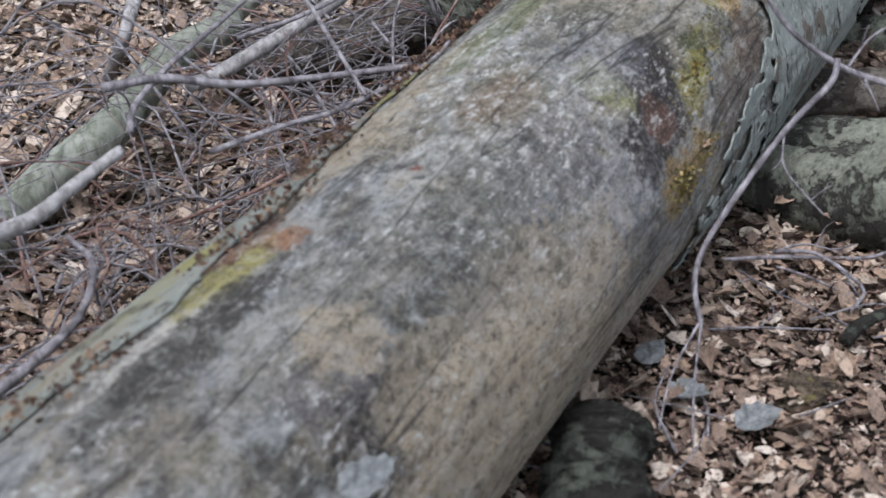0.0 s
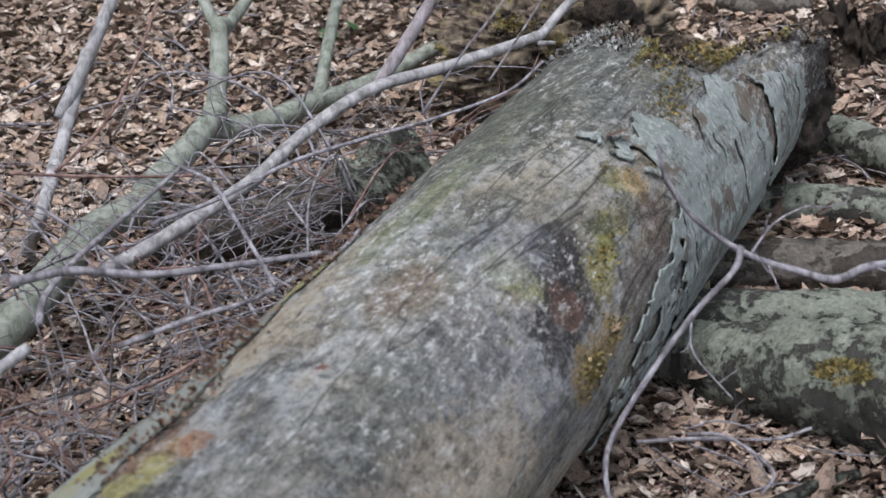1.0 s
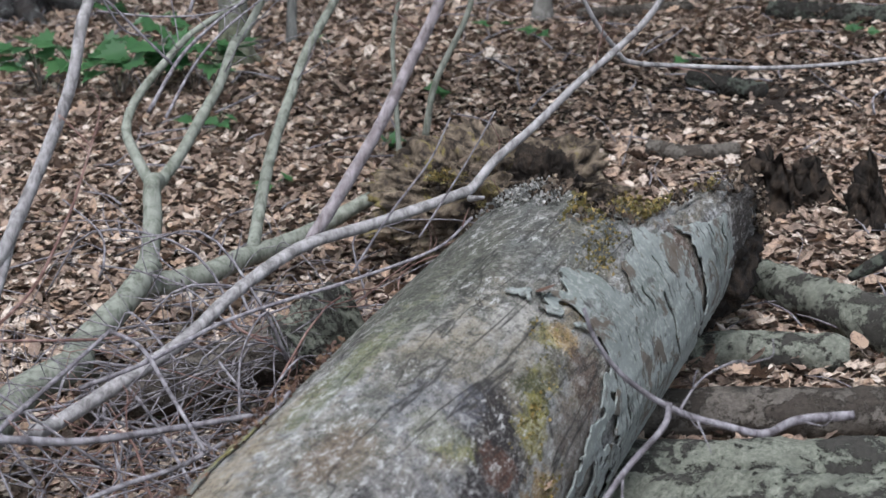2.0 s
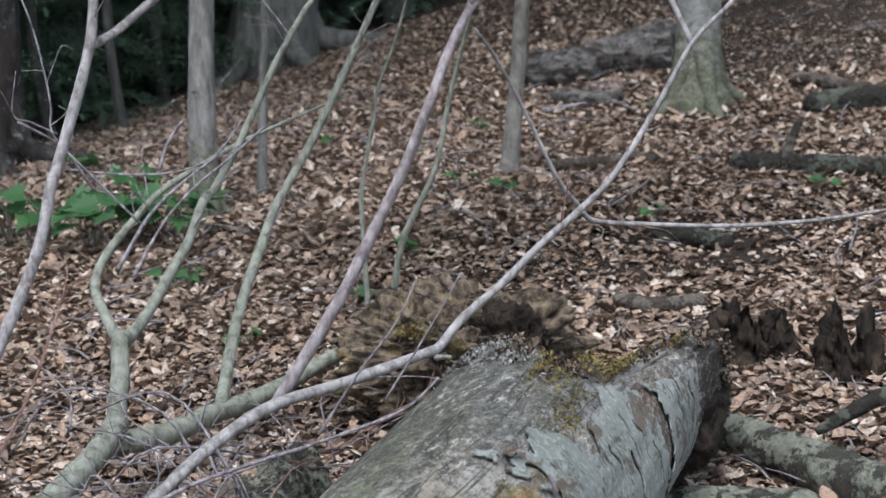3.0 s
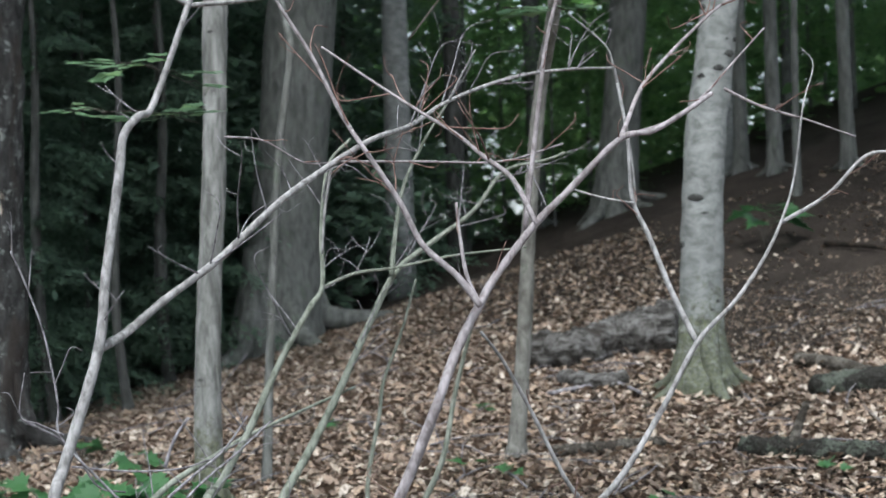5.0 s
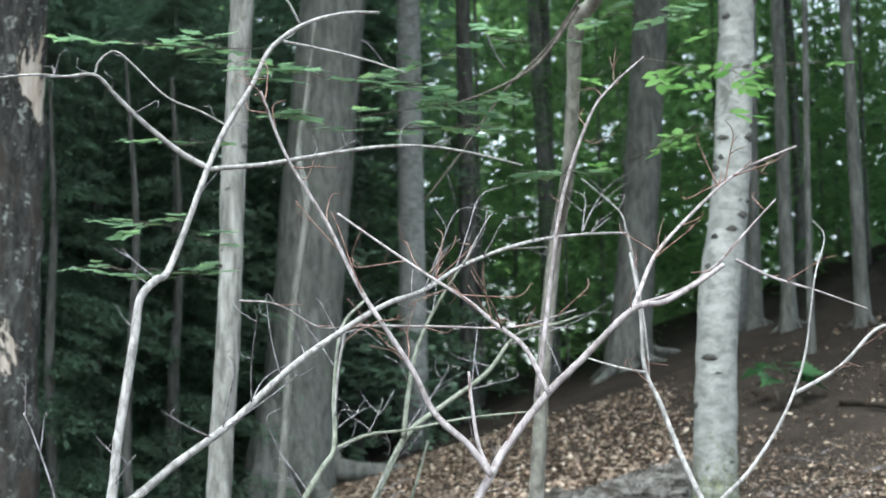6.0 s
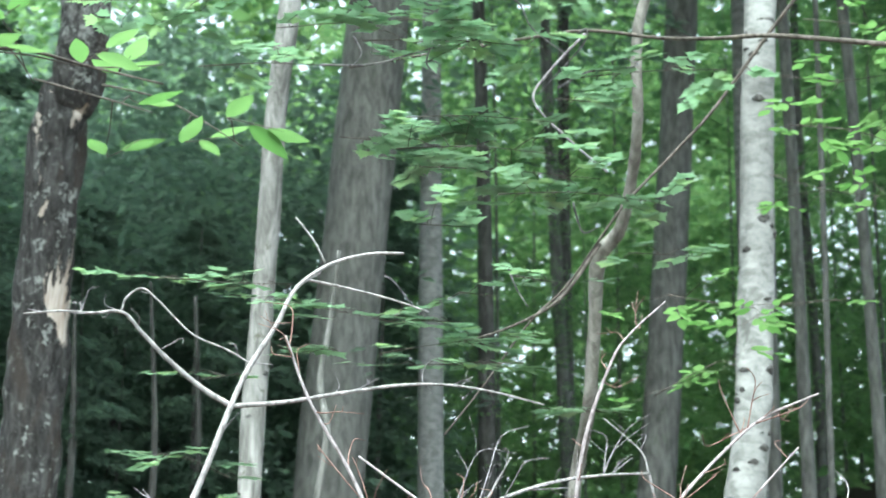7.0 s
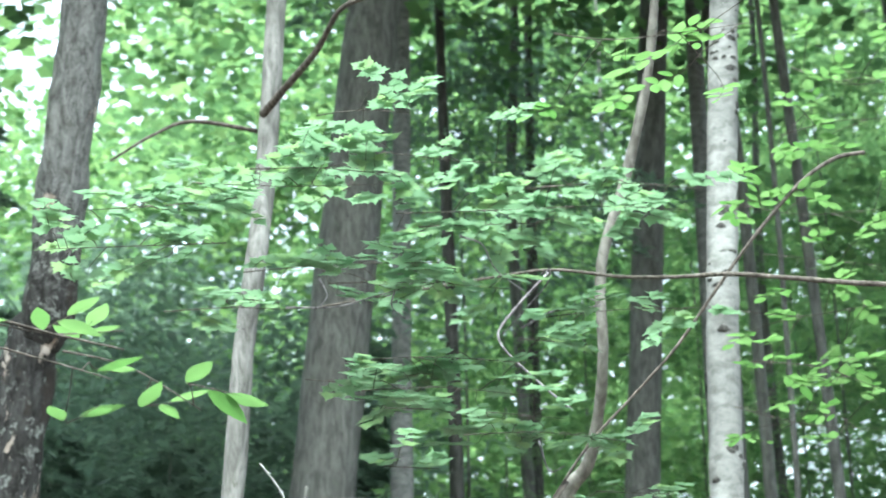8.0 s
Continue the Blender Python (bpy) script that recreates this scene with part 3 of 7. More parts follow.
MAT["needle"] = leaf_material("hemlock_needles", ((0.0, (0.08, 0.12, 0.09)), (0.6, (0.115, 0.175, 0.125)), (1.0, (0.15, 0.225, 0.15))), 0.5, glow=(1.8, 1.8, 1.8))
MAT["seedling"] = leaf_material("seedling_leaves", ((0.0, (0.03, 0.09, 0.035)), (1.0, (0.055, 0.14, 0.05))), 0.3, rough=0.42, glow=(1.8, 1.8, 1.8), gloss=0.55)
MAT["crumb"] = leaf_material("rusty_bark_crumbs", ((0.0, (0.04, 0.025, 0.019)), (0.6, (0.10, 0.055, 0.037)), (1.0, (0.22, 0.145, 0.09))), 0.02, 0.8)
MAT["rot_bits"] = leaf_material("rotten_wood_bits", ((0.0, (0.02, 0.016, 0.012)), (0.45, (0.06, 0.045, 0.033)), (0.8, (0.13, 0.095, 0.066)), (1.0, (0.25, 0.205, 0.155))), 0.02, 0.85)
MAT["lichen"] = leaf_material("pale_lichen", ((0.0, (0.13, 0.13, 0.12)), (1.0, (0.34, 0.34, 0.32))), 0.05, 0.85)
MAT["moss"] = leaf_material("moss_tufts", ((0.0, (0.06, 0.055, 0.02)), (0.5, (0.16, 0.135, 0.045)), (1.0, (0.30, 0.215, 0.075))), 0.2)
m_ = Nodes("woodland_soil", 0.95, 0.1)
c_ = m_.ramp(m_.noise(m_.coord(), 3.0, 8, 0.7), (0.35, (0.022, 0.0178, 0.0148)), (0.6, (0.046, 0.037, 0.031)))
c_ = m_.mix(m_.ramp(m_.noise(m_.coord(), 55.0, 8, 0.75), (0.50, 0.0), (0.68, 0.7)), c_, (0.08, 0.065, 0.055))
m_.colour(c_).bump(m_.noise(m_.coord(), 40.0, 8, 0.7), 1.0, 0.02)
MAT["soil"] = m_.mat


# ---- ground ----
def terrain():
    xs = np.concatenate([-np.geomspace(300, 6.3, 18), np.arange(-6, 9.01, 0.12), np.geomspace(9.3, 300, 18)])
    ys = np.concatenate([-np.geomspace(200, 2.3, 14), np.arange(-2, 14.01, 0.12), np.geomspace(14.3, 400, 26)])
    gx, gy = np.meshgrid(xs, ys)
    gz = ground_z(gx, gy)
    verts = []
    for x, y, z in zip(gx.ravel(), gy.ravel(), gz.ravel()):
        q = Vector((x, y, 0))
        verts.append((x, y, z + 0.03 * noise.noise(q * 1.7) + 0.015 * noise.noise(q * 5.0) - 0.01))
    w = len(xs)
    faces = [(j * w + i, j * w + i + 1, (j + 1) * w + i + 1, (j + 1) * w + i) for j in range(len(ys) - 1) for i in range(w - 1)]
    return tagged(mesh_object("ground", verts, faces, MAT["soil"]), "brown woodland soil under fallen leaves", "ground", kind="structure")


terrain()


def bare(x, y):
    """Where few whole leaves lie: 0 off the path, 1 on it; thinned too where dark soil stands in for shade."""
    band = np.exp(-(((y - 5.0 - 0.12 * (x - 0.5)) / 0.38) ** 2)) * np.clip((x - 0.1) / 0.5, 0, 1)
    far = np.clip((x - 0.16 * y - 0.35) / 0.6, 0, 1) * np.clip((y - 6.6) / 1.0, 0, 1)
    # behind the rotten log, fewer leaves: bare dark soil imitates the shade there
    far = np.maximum(far, np.clip((y - 8.6) / 1.2, 0, 1) * np.clip((x - 0.1 * y + 0.2) / 0.5, 0, 1) * 0.7)
    drift = np.clip(np.sin(2.1 * x + 1.3 * np.sin(1.7 * y)) * np.sin(2.6 * y + 1.1 * np.sin(2.3 * x)) + 0.1, 0, 1)
    by_log = np.clip((2.75 - y) / 0.35, 0, 1) * np.clip((x - 0.0) / 0.1, 0, 1)
    # under the brush, leaves thinned so dark soil imitates its shadow
    brush_bed = np.clip((0.3 * (y - 1.9) - 0.12 - x) / 0.15, 0, 1) * np.clip((3.1 - y) / 0.3, 0, 1)
    return np.maximum(np.maximum(np.maximum(band * 0.75, far * (0.985 - 0.2 * drift)), by_log * 0.55), brush_bed * 0.45)


def scatter(name, label, n, near, deep, power, size, material, seed, curl, lift, outline=LITTER, on_path=False):
    rnd = np.random.RandomState(seed)
    y = near + deep * rnd.rand(n) ** power
    x = 0.1 * y + (rnd.rand(n) - 0.5) * (1.0 + 0.62 * y) + rnd.normal(0, 0.12 + 0.03 * y, n) * (rnd.rand(n) < 0.35)
    keep = (rnd.rand(n) > bare(x, y)) if not on_path else np.ones(n, bool)
    x, y = x[keep], y[keep]
    n = len(x)
    z = ground_z(x, y) + rnd.uniform(-0.006, lift, n)
    a = rnd.uniform(0, 2 * np.pi, n)
    ways = np.stack([np.cos(a), np.sin(a), rnd.normal(0, 0.2, n)], 1)
    ups = np.stack([rnd.normal(0, 0.32, n), rnd.normal(0, 0.32, n), np.ones(n)], 1)
    s = rnd.uniform(*size, n) * rnd.uniform(0.6, 1.0, n)
    ob = leaf_cloud(name, np.stack([x, y, z], 1), ways, ups, s, outline, material, curl=curl, seed=seed + 1)
    return tagged(ob, label, "leaf litter", kind="stuff")


scatter("leaf_litter", "dry brown and tan fallen leaves covering the forest floor", 150000, 0.9, 11, 0.78, (0.026, 0.05), MAT["litter"], 4, 0.5, 0.013, LITTER)
scatter("broken_leaf_litter", "torn and crumpled pieces of dead leaf on the forest floor", 90000, 0.9, 11, 0.8, (0.018, 0.044), MAT["litter"], 34, 0.7, 0.018, BROKEN)
scatter("leaf_litter", "pale brown dead leaves lying thick round the log", 42000, 2.6, 3.6, 0.9, (0.028, 0.052), MAT["litter"], 44, 0.5, 0.02, LITTER)
scatter("lobed_leaf_litter", "curled lobed dead leaves lying on the litter", 4500, 1.2, 7, 1.1, (0.045, 0.08), MAT["litter"], 24, 0.8, 0.035, OAK)
scatter("curled_leaf_litter", "large curled brown and tan dead leaves on the litter", 6500, 1.2, 7, 1.1, (0.034, 0.066), MAT["litter"], 27, 1.1, 0.022, BEECH)
scatter("leaf_crumbs", "small broken bits of dead leaf on the soil", 110000, 0.9, 8, 1.0, (0.009, 0.028), MAT["litter"], 14, 0.6, 0.016, QUAD, True)
scatter("leaf_crumbs", "fine brown leaf crumbs and twig bits beside the log", 70000, 1.0, 1.8, 1.0, (0.004, 0.013), MAT["fine_crumbs"], 15, 0.8, 0.016, WIDE, True)


def wide_litter(n=190000):
    """Fallen leaves all round, thinning out into the wood."""
    rnd = np.random.RandomState(51)
    a, d = rnd.uniform(0, 2 * np.pi, n), 11.0 * rnd.rand(n) ** 0.72
    x, y = 0.5 + d * np.cos(a), 3.5 + d * np.sin(a)
    seen = (np.abs(x - 0.1 * y) < 0.5 + 0.31 * y + rnd.normal(0, 0.25, n)) & (y > 0.95 + rnd.normal(0, 0.25, n))
    keep = ~seen & ((rnd.rand(n) > bare(x, y)) | (y < 4)) & (rnd.rand(n) > np.clip((d - 8) / 3, 0, 1) * 0.85)
    x, y = x[keep], y[keep]
    n = len(x)
    a = rnd.uniform(0, 2 * np.pi, n)
    ways = np.stack([np.cos(a), np.sin(a), rnd.normal(0, 0.25, n)], 1)
    ups = np.stack([rnd.normal(0, 0.4, n), rnd.normal(0, 0.4, n), np.ones(n)], 1)
    ob = leaf_cloud("leaf_litter", np.stack([x, y, ground_z(x, y) + rnd.uniform(-0.004, 0.03, n)], 1), ways, ups, rnd.uniform(0.04, 0.08, n), WIDE, MAT["litter"], curl=0.5, seed=52)
    return tagged(ob, "dry brown fallen leaves strewn through the surrounding wood", "leaf litter", kind="stuff")


wide_litter()


def ground_twigs():
    """Thin broken twigs strewn over the leaves."""
    rnd = random.Random(33)
    tubes = []
    for n in range(520):
        y = 1.4 + 7.5 * rnd.random() ** 1.1
        x = 0.1 * y + rnd.uniform(-0.5, 0.5) * (1.2 + 0.65 * y)
        k = rnd.uniform(0.04, 0.22) * (1 if y < 4 else 1.5)
        a = rnd.uniform(0, math.pi)
        p = at_ground(x, y, 0.03)
        q = at_ground(x + math.cos(a) * k, y + math.sin(a) * k, rnd.uniform(0.015, 0.05))
        mid = p.lerp(q, 0.5) + Vector((rnd.uniform(-1, 1), rnd.uniform(-1, 1), rnd.uniform(0, 0.5))) * k * 0.12
        r = rnd.uniform(0.0012, 0.0032) * (1 if y < 4 else 1.4)
        tubes.append(tube([p, mid, q], r, r * 0.6, sides=5, steps=3, seed=n))
    tagged(mesh_object("twig_litter", *joined(tubes), MAT["twig"]), "thin broken grey twigs lying on the leaves", "twigs", kind="stuff")


ground_twigs()


# ---- the big fallen log ----
LOG_AT = Matrix(((0.89515, 0.44300, -0.04967, -0.1832), (-0.44577, 0.88957, -0.09974, 1.5744), (0, 0.11142, 0.99377, 0.3128), (0, 0, 0, 1)))


def log_radius(along, a):
    q = Vector((math.sin(a) * 1.2, along * 1.1, math.cos(a) * 1.2))
    r = 0.2225 + 0.0049 * along
    r += 0.010 * noise.noise(q * 1.3) + 0.005 * noise.noise(Vector((q.x * 5, q.y * 1.2, q.z * 5))) + 0.0022 * noise.noise(Vector((q.x * 16, q.y * 4, q.z * 16)))
    return r


END_TURN = (-180, -120, -75, -42, -7, 12, 25, 40, 48, 58, 75, 100, 120, 180)
END_ALONG = (2.20, 2.05, 1.80, 1.72, 1.64, 1.54, 1.59, 1.68, 1.88, 2.08, 2.24, 2.34, 2.38, 2.20)


def log_end(a):
    """Where the sound wood breaks off at the far end: short on top, long on the flank and underneath."""
    e = float(np.interp(math.degrees(a), END_TURN, END_ALONG))
    return e + 0.05 * noise.noise(Vector((math.sin(a) * 7, math.cos(a) * 7, 3.0))) + 0.06 * noise.noise(Vector((math.sin(a) * 30, math.cos(a) * 30, 1.0)))


def big_log():
    root = empty("fallen_log")
    root.matrix_world = LOG_AT
    tagged(root, "thick weathered grey fallen log with peeling bark and lichen", "log")
    sides, rows = 120, 190
    verts, faces = [], []
    for i in range(rows + 1):
        for s in range(sides):
            a = 2 * math.pi * s / sides - math.pi
            end = log_end(a)
            k = i / rows
            along = -1.35 + (end + 1.35) * k
            r = log_radius(along, a)
            if k > 0.93:
                f = (k - 0.93) / 0.07
                r *= 1 - 0.05 * f * f + 0.10 * f * noise.noise(Vector((a * 9, along * 20, 0)))
            verts.append((r * math.sin(a), along, r * math.cos(a)))
    for i in range(rows):
        for s in range(sides):
            p, q = i * sides + s, i * sides + (s + 1) % sides
            faces.append((p, p + sides, q + sides, q))
    faces.append(tuple(range(sides)))
    mesh_object("wood", verts, faces, MAT["log_wood"], root)
    # crumbling dark heart inside the broken end, hollowed towards the middle
    hv, hf = [], []
    hs, hr = 96, 30
    for i in range(hr + 1):
        k = i / hr
        for s in range(hs):
            a = 2 * math.pi * s / hs - math.pi
            c, d = math.cos(a), math.sin(a)
            end = log_end(a) - 0.012 + 0.05 * noise.noise(Vector((c * 5, d * 5, 9)))
            t, u = min(1.0, k / 0.4), max(0.0, (k - 0.4) / 0.6)
            along = 1.2 + (end - 1.2) * t
            along += (1.62 + 0.12 * d - along) * u ** 1.3 + 0.05 * noise.noise(Vector((c * 4 * (1 - u), d * 4 * (1 - u), 17 + k * 6)))
            r = (log_radius(along, a) - 0.006) * (1 - u) ** 0.8
            r *= 1 - 0.05 * t + (0.10 * noise.noise(Vector((c * 6, d * 6, k * 12))) + 0.07 * noise.noise(Vector((c * 15, d * 15, k * 30)))) * t - 0.05 * t
            hv.append((r * d, along, r * c))
    for i in range(hr):
        for s in range(hs):
            p, q = i * hs + s, i * hs + (s + 1) % hs
            hf.append((p, p + hs, q + hs, q))
    mesh_object("rotten_heart", hv, hf, MAT["log_heart"], root)
    # a ragged dark lump of punky wood closing the long lower lip
    bm = bmesh.new()
    bmesh.ops.create_icosphere(bm, subdivisions=5, radius=1.0)
    for v in bm.verts:
        q = v.co.copy()
        w = Vector((q.x * 2.0, q.y * 0.9, q.z * 2.0))
        k = 0.88 + 0.22 * noise.noise(w * 1.3) + 0.16 * noise.noise(w * 3.1) + 0.10 * noise.noise(w * 7.0) + 0.06 * noise.noise(w * 15.0)
        v.co = Vector((0.115 + q.x * 0.135 * k, 2.16 + q.y * 0.26 * k, -0.095 + q.z * 0.15 * k))
    me = bpy.data.meshes.new("rotten_lip")
    bm.to_mesh(me)
    bm.free()
    me.polygons.foreach_set("use_smooth", [True] * len(me.polygons))
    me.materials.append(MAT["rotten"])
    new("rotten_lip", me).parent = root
    return root


def bark_sheet(root, name, inside, lift, material, step=0.012, thick=0.006, curl=0.006, span=(-1.3, 2.3), turn=(-178.0, 178.0)):
    """A ragged sheet of bark on the log, where inside(along, angle) is above 0; its torn edges lift off."""
    (a0, a1), (b0, b1) = span, turn
    na, nb = int((a1 - a0) / step), int(math.radians(b1 - b0) * 0.226 / step)
    field = [[inside(a0 + i * step, b0 + (b1 - b0) * j / nb) for j in range(nb + 1)] for i in range(na + 1)]
    keep, verts, faces = {}, [], []

    def vert(key, i, j, k):
        if key not in keep:
            along, ang = a0 + i * step, radians(b0 + (b1 - b0) * j / nb)
            r = log_radius(along, ang) + lift + curl * max(0.0, 1 - k / 0.2) ** 2 + 0.0012 * noise.noise(Vector((along * 30, ang * 9, 5)))
            keep[key] = len(verts)
            verts.append((r * math.sin(ang), along, r * math.cos(ang)))
        return keep[key]

    for i in range(na):
        for j in range(nb):
            ring = [(i, j), (i + 1, j), (i + 1, j + 1), (i, j + 1)]
            ks = [field[p][q] for p, q in ring]
            if max(ks) <= 0:
                continue
            face = []
            for n in range(4):
                p, q, kp, kq = ring[n], ring[(n + 1) % 4], ks[n], ks[(n + 1) % 4]
                if kp > 0:
                    face.append(vert(p, *p, kp))
                if (kp > 0) != (kq > 0):
                    t = kp / (kp - kq)
                    face.append(vert((min(p, q), max(p, q)), p[0] + (q[0] - p[0]) * t, p[1] + (q[1] - p[1]) * t, 0.0))
            if len(face) > 2:
                faces.append(face)
    ob = mesh_object(name, verts, faces, material, root)
    mod = ob.modifiers.new("thickness", "SOLIDIFY")
    mod.thickness, mod.offset = thick, -1.0
    return ob


LOG = big_log()


NEAR_EDGE = ((10, 1.12), (18, 1.11), (40, 1.09), (55, 1.12), (74, 1.06), (82, 0.94), (95, 0.82), (130, 0.78), (180, 0.80))
TOP_EDGE = ((0.7, 74), (0.95, 76), (1.05, 60), (1.09, 16), (1.14, 31), (1.19, 34), (1.24, 28), (1.29, 36), (1.31, 52), (1.36, 57), (1.40, 44), (1.47, 45), (1.54, 40), (1.64, 52))
SLITS = ((1.475, 68, 101, 0.006), (1.405, 58, 70, 0.005), (1.515, 52, 62, 0.004), (1.555, 60, 78, 0.004), (1.36, 84, 97, 0.004), (1.25, 66, 76, 0.003), (1.60, 74, 92, 0.004), (1.18, 84, 100, 0.005), (1.43, 76, 84, 0.003), (1.30, 66, 73, 0.003), (1.08, 88, 104, 0.004), (0.96, 92, 108, 0.005), (1.83, 66, 88, 0.005), (1.90, 72, 92, 0.006))


def flank_bark(along, ang):
    """The grey bark left on the flank of the far half, torn along its edge and slit crosswise."""
    near = np.interp(ang, [q[0] for q in NEAR_EDGE], [q[1] for q in NEAR_EDGE])
    top = np.interp(along, [q[0] for q in TOP_EDGE], [q[1] for q in TOP_EDGE])
    k = min((along - near) * 8, (ang - top) / 14, (1.65 - along + 0.0006 * (ang - 60)) * 8)
    far = min((along - 1.71) * 8, (1.95 - along) * 5, (ang - 55 - 60 * (along - 1.7)) / 14, (112 - ang) / 14)
    w = 0.5 * noise.noise(Vector((along * 14, ang * 0.09, 7))) + 0.4 * noise.noise(Vector((along * 40, ang * 0.25, 3))) + 0.25 * noise.noise(Vector((along * 90, ang * 0.5, 9)))
    k = max(k, far) + w * (0.42 if along > 1.12 else 0.75)
    if along < 1.15:
        flakes = noise.noise(Vector((along * 17, ang * 0.13, 31))) + 0.5 * noise.noise(Vector((along * 40, ang * 0.3, 33)))
        k = min(k, 0.05 - flakes)
    for at, lo, hi, wide in SLITS:
        off = max(lo - ang, ang - hi, 0.0) * 0.004
        k = min(k, (math.hypot(along - at + 0.004 * math.sin(ang * 0.35 + at * 40), off) - wide) * 60)
    return k


bark_sheet(LOG, "bark", flank_bark, 0.0045, MAT["log_bark"], step=0.0065, thick=0.0035, curl=0.0015, span=(0.7, 2.1), turn=(10.0, 170.0))

SHOULDER = ((-1.0, -20), (-0.35, -18), (-0.14, -9), (0.04, -14), (0.12, -12), (0.4, -27), (0.66, -31), (0.9, -38), (1.05, -46))


def shoulder_bark(along, ang):
    """A strip of old bark left along the far shoulder of the log."""
    edge = np.interp(along, [q[0] for q in SHOULDER], [q[1] for q in SHOULDER])
    w = 0.5 * noise.noise(Vector((along * 7, ang * 0.07, 27))) + 0.3 * noise.noise(Vector((along * 26, ang * 0.2, 23))) + 0.2 * noise.noise(Vector((along * 80, ang * 0.5, 29)))
    return min((edge - ang) / 9, (ang + 120) / 20, (0.55 - along) * 2) + 0.9 * w


bark_sheet(LOG, "bark", shoulder_bark, 0.0018, MAT["shoulder_bark"], step=0.008, thick=0.003, curl=0.0006, span=(-1.0, 1.1), turn=(-125.0, 0.0))


def end_debris():
    """Crumbs of rotten wood, moss and lichen on the torn rim of the log."""
    rnd = np.random.RandomState(87)
    for name, label, n, a0, a1, back, fore, high, size, mat in (
            ("wood_crumbs", "crumbling dark rotten wood on the broken log end", 3000, -80, 125, 0.09, 0.03, 0.004, (0.006, 0.016), "rot_bits"),
            ("moss_patch", "yellow-green moss on the broken log end", 1700, 10, 56, 0.10, 0.02, 0.016, (0.004, 0.011), "moss"),
            ("lichen_crust", "pale ragged lichen crust on the log end", 2600, -62, 8, 0.12, 0.005, 0.010, (0.003, 0.009), "lichen")):
        turn = rnd.uniform(a0, a1, n)
        ang = np.radians(turn)
        along = np.array([log_end(a) for a in ang]) + rnd.uniform(-back, fore, n)
        r = 0.224 + 0.005 * along + rnd.uniform(-0.02, high, n)
        keep = np.array([noise.noise(Vector((p * 12, q * 4, len(name)))) for p, q in zip(along, ang)]) > -0.02
        p = np.stack([r * np.sin(ang), along, r * np.cos(ang)], 1)[keep]
        k = len(p)
        ob = leaf_cloud(name, p, rnd.normal(0, 1, (k, 3)) + (0, 0, 0.8), rnd.normal(0, 1, (k, 3)), rnd.uniform(*size, k), BROKEN, MAT[mat], curl=0.6, seed=len(name))
        ob.matrix_world = LOG_AT
        tagged(ob, label, "log debris", kind="stuff")


end_debris()


def log_crumbs():
    """Rusty crumbs of rotten bark caught along the shoulder of the log."""
    rnd = np.random.RandomState(77)
    n = 1300
    along = rnd.uniform(-0.6, 1.0, n)
    ang = np.radians(np.interp(along, [q[0] for q in SHOULDER], [q[1] for q in SHOULDER]) - 3 + rnd.normal(0, 4, n))
    keep = np.sin(along * 11) + np.sin(along * 23) > -0.8
    along, ang = along[keep], ang[keep]
    n = len(along)
    r = 0.229 + 0.005 * along + rnd.uniform(-0.006, 0.008, n)
    p = np.stack([r * np.sin(ang), along, r * np.cos(ang)], 1)
    ob = leaf_cloud("bark_crumbs", p, rnd.normal(0, 1, (n, 3)), rnd.normal(0, 1, (n, 3)), rnd.uniform(0.003, 0.011, n), BROKEN, MAT["crumb"], curl=0.6, seed=78)
    ob.matrix_world = LOG_AT
    tagged(ob, "rusty brown crumbs of rotten bark along the log", "bark crumbs", kind="stuff")


log_crumbs()


def log_moss():
    """Yellow and olive moss, with flecks of rot, in small cushions along the edge of the bark."""
    rnd = np.random.RandomState(79)
    spots = ((1.045, 40, 0.030), (1.06, 46, 0.022), (0.99, 48, 0.020), (0.94, 50, 0.030), (0.885, 51, 0.026), (0.82, 58, 0.028), (0.86, 55, 0.018), (0.80, 77, 0.020), (0.71, 80, 0.030), (0.68, 81, 0.022), (1.16, 44, 0.016), (1.36, 36, 0.03), (1.44, 30, 0.035))
    p = []
    for along, turn, wide in spots:
        n = int(wide * 7000)
        y, a = along + rnd.normal(0, wide, n), np.radians(turn) + rnd.normal(0, wide * 0.55, n) / 0.226
        r = 0.2255 + 0.005 * y + rnd.uniform(-0.003, 0.004, n)
        keep = np.array([noise.noise(Vector((q * 40, w * 9, 2))) for q, w in zip(y, a)]) > -0.05
        p.append(np.stack([r * np.sin(a), y, r * np.cos(a)], 1)[keep])
    p = np.concatenate(p)
    n = len(p)
    ob = leaf_cloud("moss_patch", p, rnd.normal(0, 1, (n, 3)), rnd.normal(0, 1, (n, 3)), rnd.uniform(0.003, 0.008, n), BROKEN, MAT["moss"], curl=0.5, seed=80)
    ob.matrix_world = LOG_AT
    tagged(ob, "yellow and olive moss cushions on the weathered log", "moss", kind="stuff")


log_moss()


